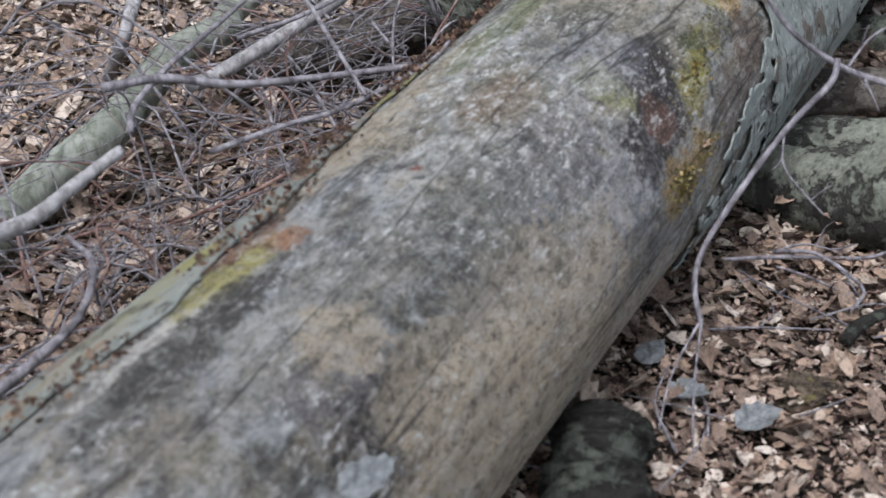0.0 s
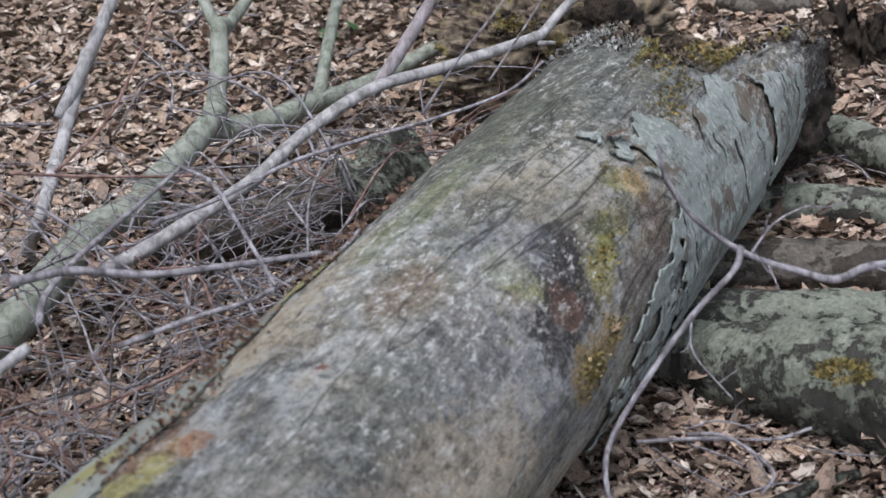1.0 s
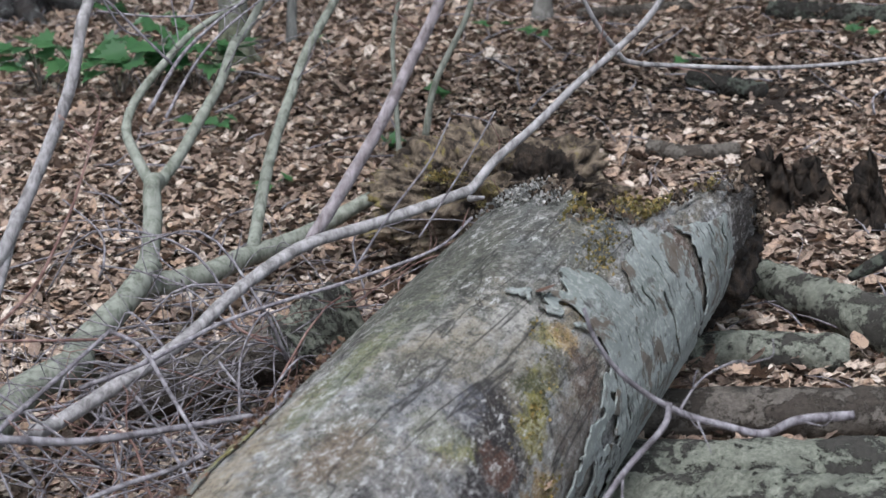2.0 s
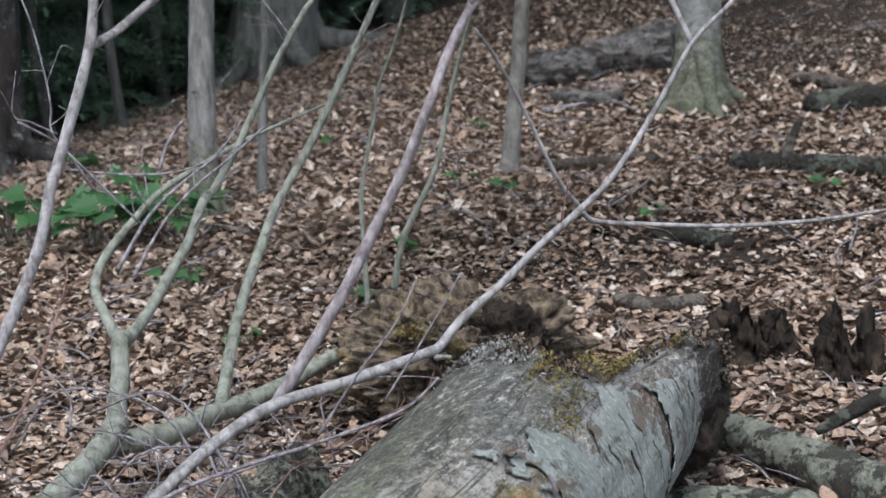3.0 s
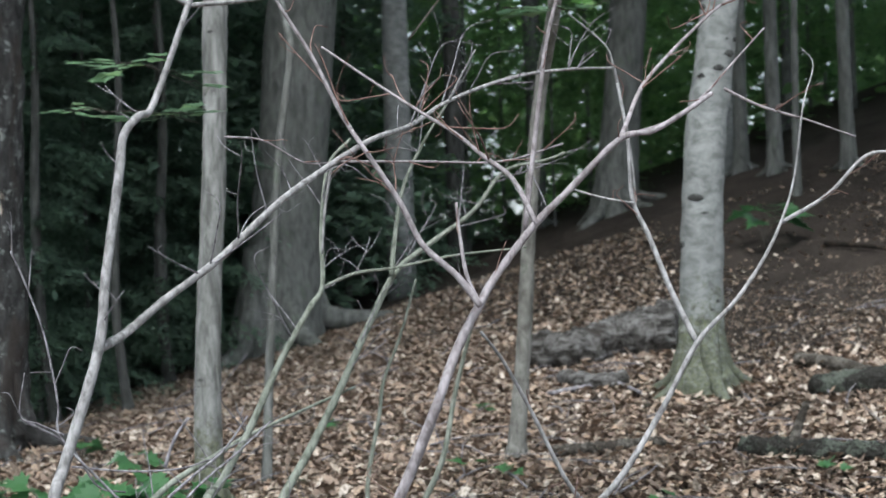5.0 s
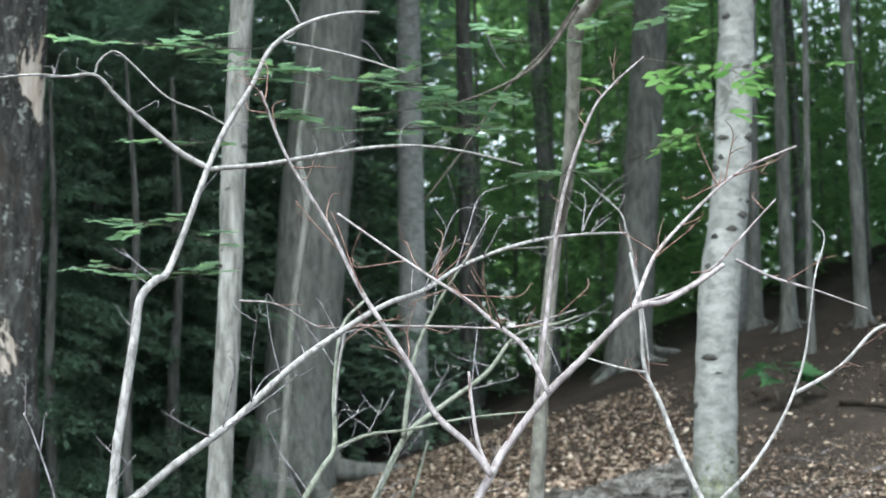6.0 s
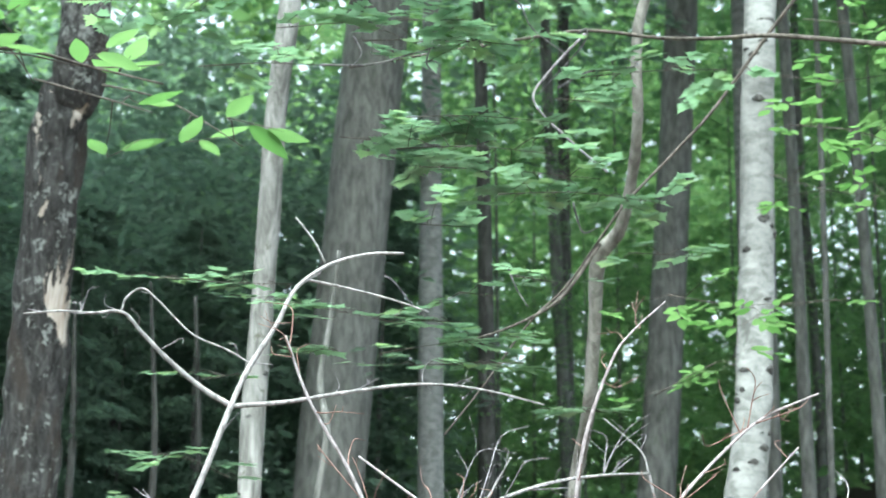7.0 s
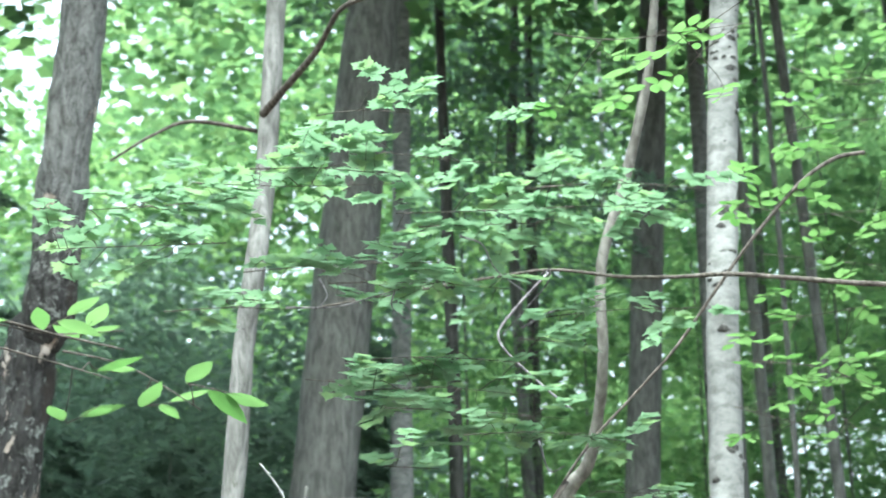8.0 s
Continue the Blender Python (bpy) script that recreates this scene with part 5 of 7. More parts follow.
arm([(0.357, 4.338, 0.611), (0.386, 4.317, 0.757), (0.471, 4.290, 0.936), (0.509, 4.296, 1.101), (0.549, 4.259, 1.263), (0.565, 4.218, 1.329)], 0.0098, 0.0036, 4, 0.12)
arm = dead_branch("thin crooked bare twig among the dead branches", MAT["twig"])
arm([(-0.218, 3.406, 0.925), (-0.306, 3.408, 1.020), (-0.382, 3.407, 1.109), (-0.386, 3.411, 1.172), (-0.396, 3.413, 1.241), (-0.415, 3.413, 1.333), (-0.450, 3.407, 1.436), (-0.472, 3.403, 1.488)], 0.0029, 0.0018, 5, 0.12)
arm([(-0.376, 3.408, 1.114), (-0.425, 3.403, 1.139), (-0.460, 3.399, 1.158), (-0.450, 3.405, 1.243)], 0.0024, 0.0012, 1, 0.08)
arm = dead_branch("thin arched twigs beside the green seedlings", MAT["twig"])
arm([(-0.500, 3.715, 1.124), (-0.412, 3.777, 1.059), (-0.358, 3.828, 0.962), (-0.302, 3.885, 0.939)], 0.0032, 0.0020, 2, 0.06)
arm([(-0.293, 3.624, 0.800), (-0.225, 3.726, 0.906), (-0.153, 3.819, 0.969), (-0.078, 3.909, 1.022), (-0.020, 3.996, 1.095)], 0.0050, 0.0021, 3, 0.10)
arm([(-0.257, 3.625, 0.786), (-0.196, 3.726, 0.887), (-0.129, 3.819, 0.956), (-0.053, 3.908, 1.010), (0.034, 3.996, 1.080)], 0.0038, 0.0021, 3, 0.10)
arm([(-0.212, 3.898, 0.990), (-0.189, 3.906, 1.054), (-0.154, 3.911, 1.104)], 0.0047, 0.0033, 0, 0.06)
arm([(-0.431, 3.958, 0.995), (-0.302, 3.970, 0.978), (-0.183, 3.979, 0.978), (-0.089, 3.987, 1.003)], 0.0027, 0.0021, 2, 0.06)
arm = dead_branch("arched grey branch hanging beside the big log", MAT["twig"])
arm([(0.336, 1.972, 0.276), (0.331, 2.000, 0.321), (0.348, 2.024, 0.367), (0.408, 2.052, 0.451), (0.460, 2.071, 0.514), (0.511, 2.082, 0.566), (0.522, 2.095, 0.595)], 0.0038, 0.0046, 0, 0.1)
arm([(0.410, 2.115, 0.725), (0.428, 2.123, 0.676), (0.471, 2.122, 0.620), (0.540, 2.117, 0.574), (0.611, 2.116, 0.549), (0.660, 2.122, 0.535), (0.710, 2.136, 0.547), (0.789, 2.137, 0.550)], 0.0026, 0.0069, 2, 0.10)
arm([(0.337, 1.973, 0.280), (0.290, 1.895, 0.241), (0.263, 1.812, 0.205)], 0.0019, 0.0011, 0, 0.1)
arm([(0.338, 1.973, 0.280), (0.317, 1.885, 0.230), (0.304, 1.793, 0.183)], 0.0019, 0.0011, 0, 0.1)
arm([(0.542, 2.128, 0.571), (0.574, 2.134, 0.613), (0.618, 2.130, 0.637), (0.640, 2.123, 0.634)], 0.0019, 0.0012, 2, 0.06)
arm([(0.469, 2.152, 0.471), (0.471, 2.134, 0.428), (0.521, 2.101, 0.372)], 0.0020, 0.0012, 2, 0.06)


# ---- brush pile ----
def stick(label, points, r0, r1, material, count=3, length=0.12, seed=0):
    root = empty("fallen_stick")
    tagged(root, label, "stick", "sticks of the brush pile")
    stem = limb("stem", points, r0, r1, material, root, sides=8, steps=7, seed=seed)
    spurs(stem, points, count, length, MAT["red_twig"] if seed % 3 == 0 else MAT["twig"], seed)
    return root


stick("bent pale stick leaning over the brush pile", [(-0.424, 2.149, 0.494), (-0.424, 2.200, 0.516), (-0.386, 2.263, 0.552), (-0.329, 2.327, 0.589), (-0.248, 2.397, 0.646)], 0.0056, 0.0030, MAT["twig"], 2, 0.1, 1)
stick("thin tan stick bent down towards the log", [(-0.248, 2.397, 0.646), (-0.195, 2.318, 0.639), (-0.150, 2.226, 0.598), (-0.100, 2.129, 0.547)], 0.0033, 0.0027, MAT["twig"], 1, 0.08, 2)
stick("long grey stick lying along the brush pile", [(-0.442, 2.087, 0.576), (-0.372, 2.144, 0.571), (-0.275, 2.195, 0.546), (-0.147, 2.251, 0.540), (-0.033, 2.299, 0.538)], 0.0069, 0.0041, MAT["twig"], 3, 0.14, 3)
stick("grey stick lying against the big log", [(-0.296, 2.007, 0.512), (-0.209, 2.068, 0.525), (-0.123, 2.123, 0.534), (-0.017, 2.185, 0.574), (0.014, 2.233, 0.591)], 0.0041, 0.0028, MAT["twig"], 2, 0.1, 4)
stick("sawn pale grey stick end in the brush", [(-0.542, 1.789, 0.480), (-0.486, 1.838, 0.491), (-0.446, 1.886, 0.513), (-0.394, 1.936, 0.541)], 0.0116, 0.0078, MAT["branch_pale"], 0, 0.1, 5)
stick("long thin straw-coloured stick above the brush", [(-0.306, 2.444, 0.545), (-0.208, 2.504, 0.565), (-0.095, 2.566, 0.605), (0.013, 2.616, 0.626), (0.125, 2.661, 0.645), (0.258, 2.703, 0.680), (0.324, 2.747, 0.722)], 0.0039, 0.0024, MAT["twig"], 1, 0.1, 6)
stick("long thin stick crossing above the brush pile", [(-0.508, 2.431, 0.634), (-0.421, 2.499, 0.609), (-0.301, 2.569, 0.586), (-0.236, 2.629, 0.573)], 0.0026, 0.0023, MAT["red_twig"], 2, 0.1, 7)
stick("thin upright stick leaning past the log", [(0.116, 2.664, 0.654), (0.183, 2.681, 0.748), (0.249, 2.692, 0.829), (0.287, 2.700, 0.901)], 0.0023, 0.0014, MAT["twig"], 0, 0.1, 8)
stick("thin upright stick beside the log end", [(0.233, 2.748, 0.690), (0.282, 2.758, 0.760), (0.331, 2.767, 0.834), (0.369, 2.772, 0.898)], 0.0019, 0.0014, MAT["twig"], 0, 0.1, 9)
stick("dark red twig standing in the brush", [(-0.398, 2.216, 0.689), (-0.332, 2.264, 0.747), (-0.286, 2.310, 0.832), (-0.262, 2.345, 0.897), (-0.243, 2.377, 0.956)], 0.0028, 0.0016, MAT["red_twig"], 4, 0.10, 12)
stick("upright grey stick behind the brush pile", [*[(-0.684, 3.211, 0.215), (-0.697, 3.335, 0.223)], *[(-0.567, 2.869, 0.423), (-0.546, 2.952, 0.504), (-0.523, 3.034, 0.590), (-0.497, 3.115, 0.690)]], 0.0135, 0.0120, MAT["branch_pale"], 0, 0.10, 13)
stick("arched pale branch lying low on the ground", [(-0.500, 1.573, 0.378), (-0.453, 1.642, 0.396), (-0.414, 1.708, 0.420), (-0.406, 1.771, 0.456), (-0.442, 1.814, 0.475)], 0.0075, 0.0031, MAT["twig"], 2, 0.10, 14)
stick("grey stick on the leaves beside the log", [(0.400, 2.172, 0.281), (0.487, 2.160, 0.288), (0.588, 2.139, 0.293), (0.642, 2.133, 0.311)], 0.0033, 0.0025, MAT["twig"], 2, 0.08, 15)
stick("thin curved stick on the leaf litter", [(0.463, 2.135, 0.307), (0.517, 2.110, 0.312), (0.572, 2.067, 0.278), (0.553, 2.045, 0.255)], 0.0033, 0.0021, MAT["twig"], 2, 0.08, 16)
for n, line in enumerate((
        [(0.520, 2.414, 0.190), (0.569, 2.409, 0.205), (0.625, 2.396, 0.195)],
        [(0.514, 2.358, 0.190), (0.562, 2.290, 0.195), (0.621, 2.228, 0.180)],
        [(0.457, 2.357, 0.185), (0.490, 2.270, 0.190), (0.586, 2.166, 0.175)],
        [(0.381, 2.175, 0.170), (0.453, 2.161, 0.178), (0.560, 2.161, 0.172)],
        [(0.534, 2.197, 0.172), (0.630, 2.214, 0.188), (0.685, 2.197, 0.178)],
        [(0.612, 2.136, 0.170), (0.660, 2.133, 0.178), (0.714, 2.128, 0.170)])):
    stick("thin grey twig lying across dead leaves", line, 0.0026 - 0.0002 * n, 0.0013, MAT["twig"], 2, 0.06, 50 + n)
stick("dark bent stick on the leaf crumbs", [(0.568, 2.123, 0.170), (0.599, 2.151, 0.186), (0.670, 2.196, 0.190), (0.748, 2.249, 0.182)], 0.011, 0.008, MAT["dark_log"], 1, 0.05, 57)
stick("crooked grey log branch on the leaves", [(1.233, 3.488, 0.396), (1.294, 3.498, 0.424), (1.381, 3.499, 0.465), (1.472, 3.493, 0.489)], [0.0094, 0.0176, 0.0200, 0.0209], 0.0209, MAT["dark_log"], 0, 0.1, 17)


def brush():
    """The tangle of fine twigs beside the log."""
    rnd = random.Random(21)
    tubes_a, tubes_b = [], []
    for n in range(470):
        y = rnd.uniform(1.7, 3.4)
        x = -0.06 + 0.30 * (y - 1.9) - abs(rnd.gauss(0, 0.36)) - 0.13
        p = at_ground(x, y, rnd.uniform(0.01, 0.34) * rnd.random() + 0.02)
        a = rnd.gauss(0.35, 0.75) + (math.pi if rnd.random() < 0.4 else 0)
        k = rnd.uniform(0.10, 0.55)
        way = Vector((math.cos(a), math.sin(a), rnd.uniform(-0.25, 0.5)))
        bend = Vector((rnd.uniform(-1, 1), rnd.uniform(-1, 1), rnd.uniform(-0.3, 0.9))) * k * 0.42
        hook = Vector((rnd.uniform(-1, 1), rnd.uniform(-1, 1), rnd.uniform(-0.8, 0.6))) * k * 0.30
        pts = [p, p + way * k * 0.35 + bend, p + way * k * 0.7 + bend * 0.9 + hook, p + way * k + bend * 0.2]
        inside = [LOG_AT.inverted() @ q for q in pts]
        if any(math.hypot(q.x, q.z) < 0.25 or q.x > -0.1 for q in inside):
            continue
        r = rnd.choice((0.001, 0.0012, 0.0015, 0.002, 0.0026, 0.0036))
        red = rnd.random() < 0.2
        pile = []
        (tubes_b if red else tubes_a).append(pile)
        pile.append(tube(pts, r, r * 0.5, sides=5, steps=4, seed=n))
        for _ in range(rnd.choice((0, 1, 2, 3))):
            q = pts[1].lerp(pts[2], rnd.random())
            w2 = (way + Vector((rnd.uniform(-1, 1), rnd.uniform(-1, 1), rnd.uniform(-0.5, 1)))).normalized() * rnd.uniform(0.03, 0.12)
            pile.append(tube([q, q + w2 * 0.5 + hook * 0.2, q + w2], r * 0.6, 0.0006, sides=4, steps=3, seed=n))
    tubes_a.sort(key=lambda pile: pile[0][0][0].y)
    tagged(mesh_object("twig_tangle", *joined([q for pile in tubes_a[200:] for q in pile]), MAT["twig"]), "tangle of thin grey dead twigs beside the log", "twigs", kind="stuff")
    for pile in tubes_a[:200]:
        tagged(mesh_object("dead_twig", *joined(pile), MAT["twig"]), "thin grey dead twig in the tangled brush pile", "twig", "grey twigs of the brush pile")
    for pile in tubes_b:
        tagged(mesh_object("dead_twig", *joined(pile), MAT["red_twig"]), "thin reddish dead twig in the brush pile", "twig", "reddish twigs of the brush pile")


brush()


# ---- trees ----
def standing_tree(label, line, radii, material, flare=1.6, category="tree", sides=22, rough=0.10):
    """A trunk through the points, with a flared root collar that sinks into the ground."""
    root = empty("tree")
    tagged(root, label, category)
    a, b = Vector(line[0]), Vector(line[1])
    foot = Vector((a.x, a.y, float(ground_z(a.x, a.y))))
    pts = [foot - Vector((0, 0, 0.12)), foot + Vector((0, 0, 0.03)), foot.lerp(b, 0.25) + Vector((0, 0, 0.02)), *[Vector(q) for q in line[1:]]]
    rr = [radii[0] * flare * 1.15, radii[0] * flare, radii[0] * 1.08, *radii[1:]]
    v, f = tube(pts, rr, 0, sides=sides, steps=9, wobble=0.02, rough=rough, seed=int(radii[0] * 9999))
    mesh_object("trunk", v, f, material, root)
    rnd = random.Random(int(radii[0] * 99991))
    for n in range(5 if radii[0] > 0.03 else 0):
        t = n * 1.2566 + rnd.uniform(-0.3, 0.3)
        way = Vector((math.cos(t), math.sin(t), 0))
        k = radii[0] * rnd.uniform(2.3, 3.6)
        end = foot + way * k
        end.z = float(ground_z(end.x, end.y)) - 0.03
        mid = foot + way * radii[0] * 1.5
        mid.z = float(ground_z(mid.x, mid.y)) + radii[0] * 0.35
        limb("root", [foot + way * radii[0] * 0.45 + Vector((0, 0, radii[0] * 2.6)), foot + way * radii[0] * 0.95 + Vector((0, 0, radii[0] * 1.1)), mid, end], radii[0] * 0.5, radii[0] * 0.2, material, root, sides=9, steps=5, wobble=0.1, seed=n)
    return root


def scar(root, centre, out, r, wide, tall, seed):
    """A shallow, ragged, eye-shaped bruise on the bark, with a swollen lid."""
    rings, sides = (0.0, 0.35, 0.7, 1.0), 14
    turn = math.atan2(out.y, out.x)
    verts, faces = [], []
    for k in rings:
        for s in range(sides):
            a = 2 * math.pi * s / sides
            rag = 1 + 0.45 * noise.noise(Vector((math.cos(a) * 1.6, math.sin(a) * 1.6, seed)))
            u = wide * k * rag * math.cos(a)
            v = tall * k * rag * math.sin(a) * (1 - 0.45 * abs(math.cos(a))) - 0.35 * tall * (u / wide) ** 2
            h = 0.14 * tall * math.cos(k * math.pi / 2) + (0.10 * tall if math.sin(a) > 0.3 and 0.3 < k < 0.8 else 0) - (0.06 * r if k == 1.0 else -0.03 * r)
            t = turn + u / r
            verts.append(centre + Vector((math.cos(t) * (r + h), math.sin(t) * (r + h), v)))
    for i in range(len(rings) - 1):
        for s in range(sides):
            p, q = i * sides + s, i * sides + (s + 1) % sides
            faces.append((p, p + sides, q + sides, q))
    mesh_object("branch_scar", verts, faces, MAT["scar"], root.children[0])


def scars(root, line, radii, count, seed, big=1.0):
    """Bruises scattered singly and in small clusters over the trunk."""
    rnd = random.Random(seed)
    pts = smooth_line([Vector(q) for q in line], 30)
    spots = []
    while len(spots) < count:
        i = rnd.randrange(8, len(pts) - 40)
        a = rnd.uniform(math.pi * 1.05, math.pi * 1.95)
        for _ in range(rnd.choice((1, 1, 2, 3))):
            spots.append((min(len(pts) - 2, max(1, i + rnd.randrange(-5, 6))), a + rnd.uniform(-0.5, 0.5)))
    for i, a in spots[:count]:
        r = float(np.interp(i / (len(pts) - 1), np.linspace(0, 1, len(radii)), radii))
        wide = r * big * rnd.choice((0.14, 0.2, 0.26, 0.34, 0.5))
        scar(root, pts[i], Vector((math.cos(a), math.sin(a), 0)), r, wide, wide * rnd.uniform(0.4, 0.95), rnd.uniform(0, 50))


L_LINE = [(-0.201, 5.899, 0.636), (-0.203, 5.967, 1.002), (-0.190, 6.014, 1.365), (-0.168, 6.038, 1.732), (-0.154, 6.049, 2.018), (-0.148, 6.078, 2.310), (-0.131, 6.102, 2.655), (-0.108, 6.085, 3.088), (-0.090, 6.038, 3.520), (-0.053, 5.975, 3.837), (-0.028, 6.064, 4.213), (-0.009, 6.058, 4.746), (0.003, 6.047, 5.225), (0.012, 5.641, 6.192), (0.004, 4.298, 7.751)]
L_RAD = [0.0526, 0.0475, 0.0455, 0.0445, 0.0441, 0.0453, 0.0448, 0.0432, 0.0416, 0.0421, 0.0420, 0.0418, 0.0414, 0.035, 0.02]
MAT["mossy_trunk"] = bark_material("green_grey_trunk_bark", (0.09, 0.09, 0.084), (0.165, 0.165, 0.156), (0.25, 0.249, 0.24), (0.075, 0.078, 0.058), 0.60, 0.25, 30.0, 0.8, 0.006, foot=(L_LINE[0], (0.4, 0.4, 0.3)))
left_beech = standing_tree("slim grey-green trunk with streaked bark on the slope", L_LINE, L_RAD, MAT["mossy_trunk"], 1.4)
scars(left_beech, L_LINE, L_RAD, 16, 4, 0.7)
R_LINE = [(1.841, 6.896, 0.912), (1.851, 6.933, 1.260), (1.873, 6.948, 1.623), (1.897, 6.944, 1.984), (1.962, 6.941, 2.439), (1.998, 6.947, 2.839), (2.021, 6.909, 3.339), (2.026, 6.841, 3.837), (2.035, 6.796, 4.113), (2.085, 6.868, 4.562), (2.128, 6.852, 5.146), (2.165, 6.779, 5.758), (2.149, 6.297, 6.859), (1.918, 4.769, 8.649)]
R_RAD = [0.1022, 0.0925, 0.0900, 0.0874, 0.0821, 0.0792, 0.0763, 0.0732, 0.0727, 0.0722, 0.0717, 0.0684, 0.06, 0.04]
MAT["mossy_beech"] = bark_material("grey_beech_trunk_bark", (0.125, 0.13, 0.124), (0.19, 0.197, 0.19), (0.25, 0.258, 0.25), (0.085, 0.09, 0.083), 0.585, 1.7, 14.0, 0.6, 0.008, foot=(R_LINE[0], (0.6, 0.6, 0.42)))
right_beech = standing_tree("smooth pale grey beech trunk with dark branch scars", R_LINE, R_RAD, MAT["mossy_beech"], 1.45)
scars(right_beech, R_LINE, R_RAD, 76, 9)
S_LINE = [(0.923, 6.115, 0.740), (0.955, 6.126, 1.081), (0.984, 6.119, 1.439), (1.003, 6.097, 1.711), (1.047, 6.043, 2.122), (1.072, 5.867, 2.368), (1.080, 5.759, 2.640), (1.081, 5.651, 2.861), (1.144, 5.556, 2.955), (1.171, 5.445, 3.118), (1.172, 5.324, 3.303), (1.172, 5.273, 3.598), (1.260, 5.190, 3.911), (1.332, 5.082, 4.239), (1.358, 4.975, 4.545), (1.374, 4.720, 5.037)]
S_RAD = [0.0316, 0.0284, 0.0274, 0.0263, 0.0249, 0.0246, 0.0230, 0.0295, 0.0236, 0.0197, 0.0187, 0.0197, 0.0190, 0.0170, 0.0154, 0.008]
maple_sapling = standing_tree("young maple with a crooked stem and pale bark", S_LINE, S_RAD, MAT["maple_bark"], 1.25, sides=14)
standing_tree("thin grey sapling stem on the slope", [(-0.003, 6.175, 0.677), (0.014, 6.255, 1.062), (0.040, 6.310, 1.466), (0.072, 6.336, 1.916), (0.128, 6.340, 2.301), (0.100, 6.450, 2.543), (0.133, 6.488, 2.779), (0.166, 6.500, 3.086)], [0.0181, 0.0171, 0.0160, 0.0149, 0.0153, 0.0142, 0.0120, 0.0087], MAT["hemlock"], 1.2, sides=10)
D_LINE = [(-1.296, 7.781, 0.713), (-1.256, 7.815, 1.337), (-1.257, 7.786, 1.707), (-1.234, 7.793, 2.439), (-1.218, 7.772, 2.973), (-1.194, 7.715, 3.509), (-1.147, 7.626, 4.040), (-1.069, 7.561, 4.155), (-1.033, 7.451, 4.788), (-0.989, 7.329, 5.344), (-0.939, 7.184, 5.869), (-0.838, 6.610, 6.927)]
standing_tree("dead tree trunk with peeling bark and pale bare wood", D_LINE, [0.1692, 0.1556, 0.1489, 0.1421, 0.1367, 0.1340, 0.1258, 0.1239, 0.1194, 0.1148, 0.1101, 0.1], MAT["dead_wood"], 1.3, sides=30, rough=0.2)


def plain_tree(label, base, lean, height, r, material, kind_rough=0.07):
    a = at_ground(base[0], base[1])
    line = [a + Vector((lean[0] * k, lean[1] * k, height * k)) + Vector((noise.noise(Vector((base[0], k * 2, 1))) * 0.3 * min(1, height / 10), 0, 0)) for k in (0, 0.08, 0.2, 0.35, 0.5, 0.7, 1.0)]
    return standing_tree(label, line, [r, r * 0.95, r * 0.9, r * 0.85, r * 0.78, r * 0.6, r * 0.3], material, 1.35, sides=18, rough=kind_rough)


def on_view(az, dist):
    """A place at a bearing (degrees to the right of straight ahead) and distance from the start."""
    return (dist * math.sin(radians(az)), dist * math.cos(radians(az)))


# big trunks in the wood behind
plain_tree("broad grey hemlock trunk in the dark wood", on_view(0.4, 11.5), (1.5, 0), 17, 0.26, MAT["hemlock"])
BACK_TREE = on_view(12.1, 13.6)
back_tree = plain_tree("grey trunk with spreading roots behind the beech", BACK_TREE, (1.5, 0), 17, 0.16, MAT["hemlock"])
rt = random.Random(5)
for n in range(6):
    az = rt.uniform(-14, 27)
    dist = rt.uniform(15, 30)
    plain_tree("thin dark trunk deep in the wood", on_view(az, dist), (rt.uniform(-0.5, 0.5), 0), rt.uniform(11, 16), rt.uniform(0.03, 0.07), MAT["hemlock"])
for az, dist, r in ((-4.9, 9.6, 0.03), (-3.6, 11.2, 0.04), (-7.4, 10.2, 0.035), (-6.3, 12.4, 0.05)):
    plain_tree("thin dark dead trunk at the edge of the wood", on_view(az, dist), (0.03 * az + 0.1, 0), 2.3 + r * 20, r, MAT["dark_hemlock"])
for az, dist, r, tilt in ((16.4, 13.5, 0.055, -0.1), (17.5, 13, 0.055, -0.3), (18.3, 12, 0.025, -0.1), (19.6, 12.5, 0.05, -0.25)):
    plain_tree("slender grey trunk at the bright edge of the wood", on_view(az, dist), (tilt, 0), 14, r, MAT["hemlock"])


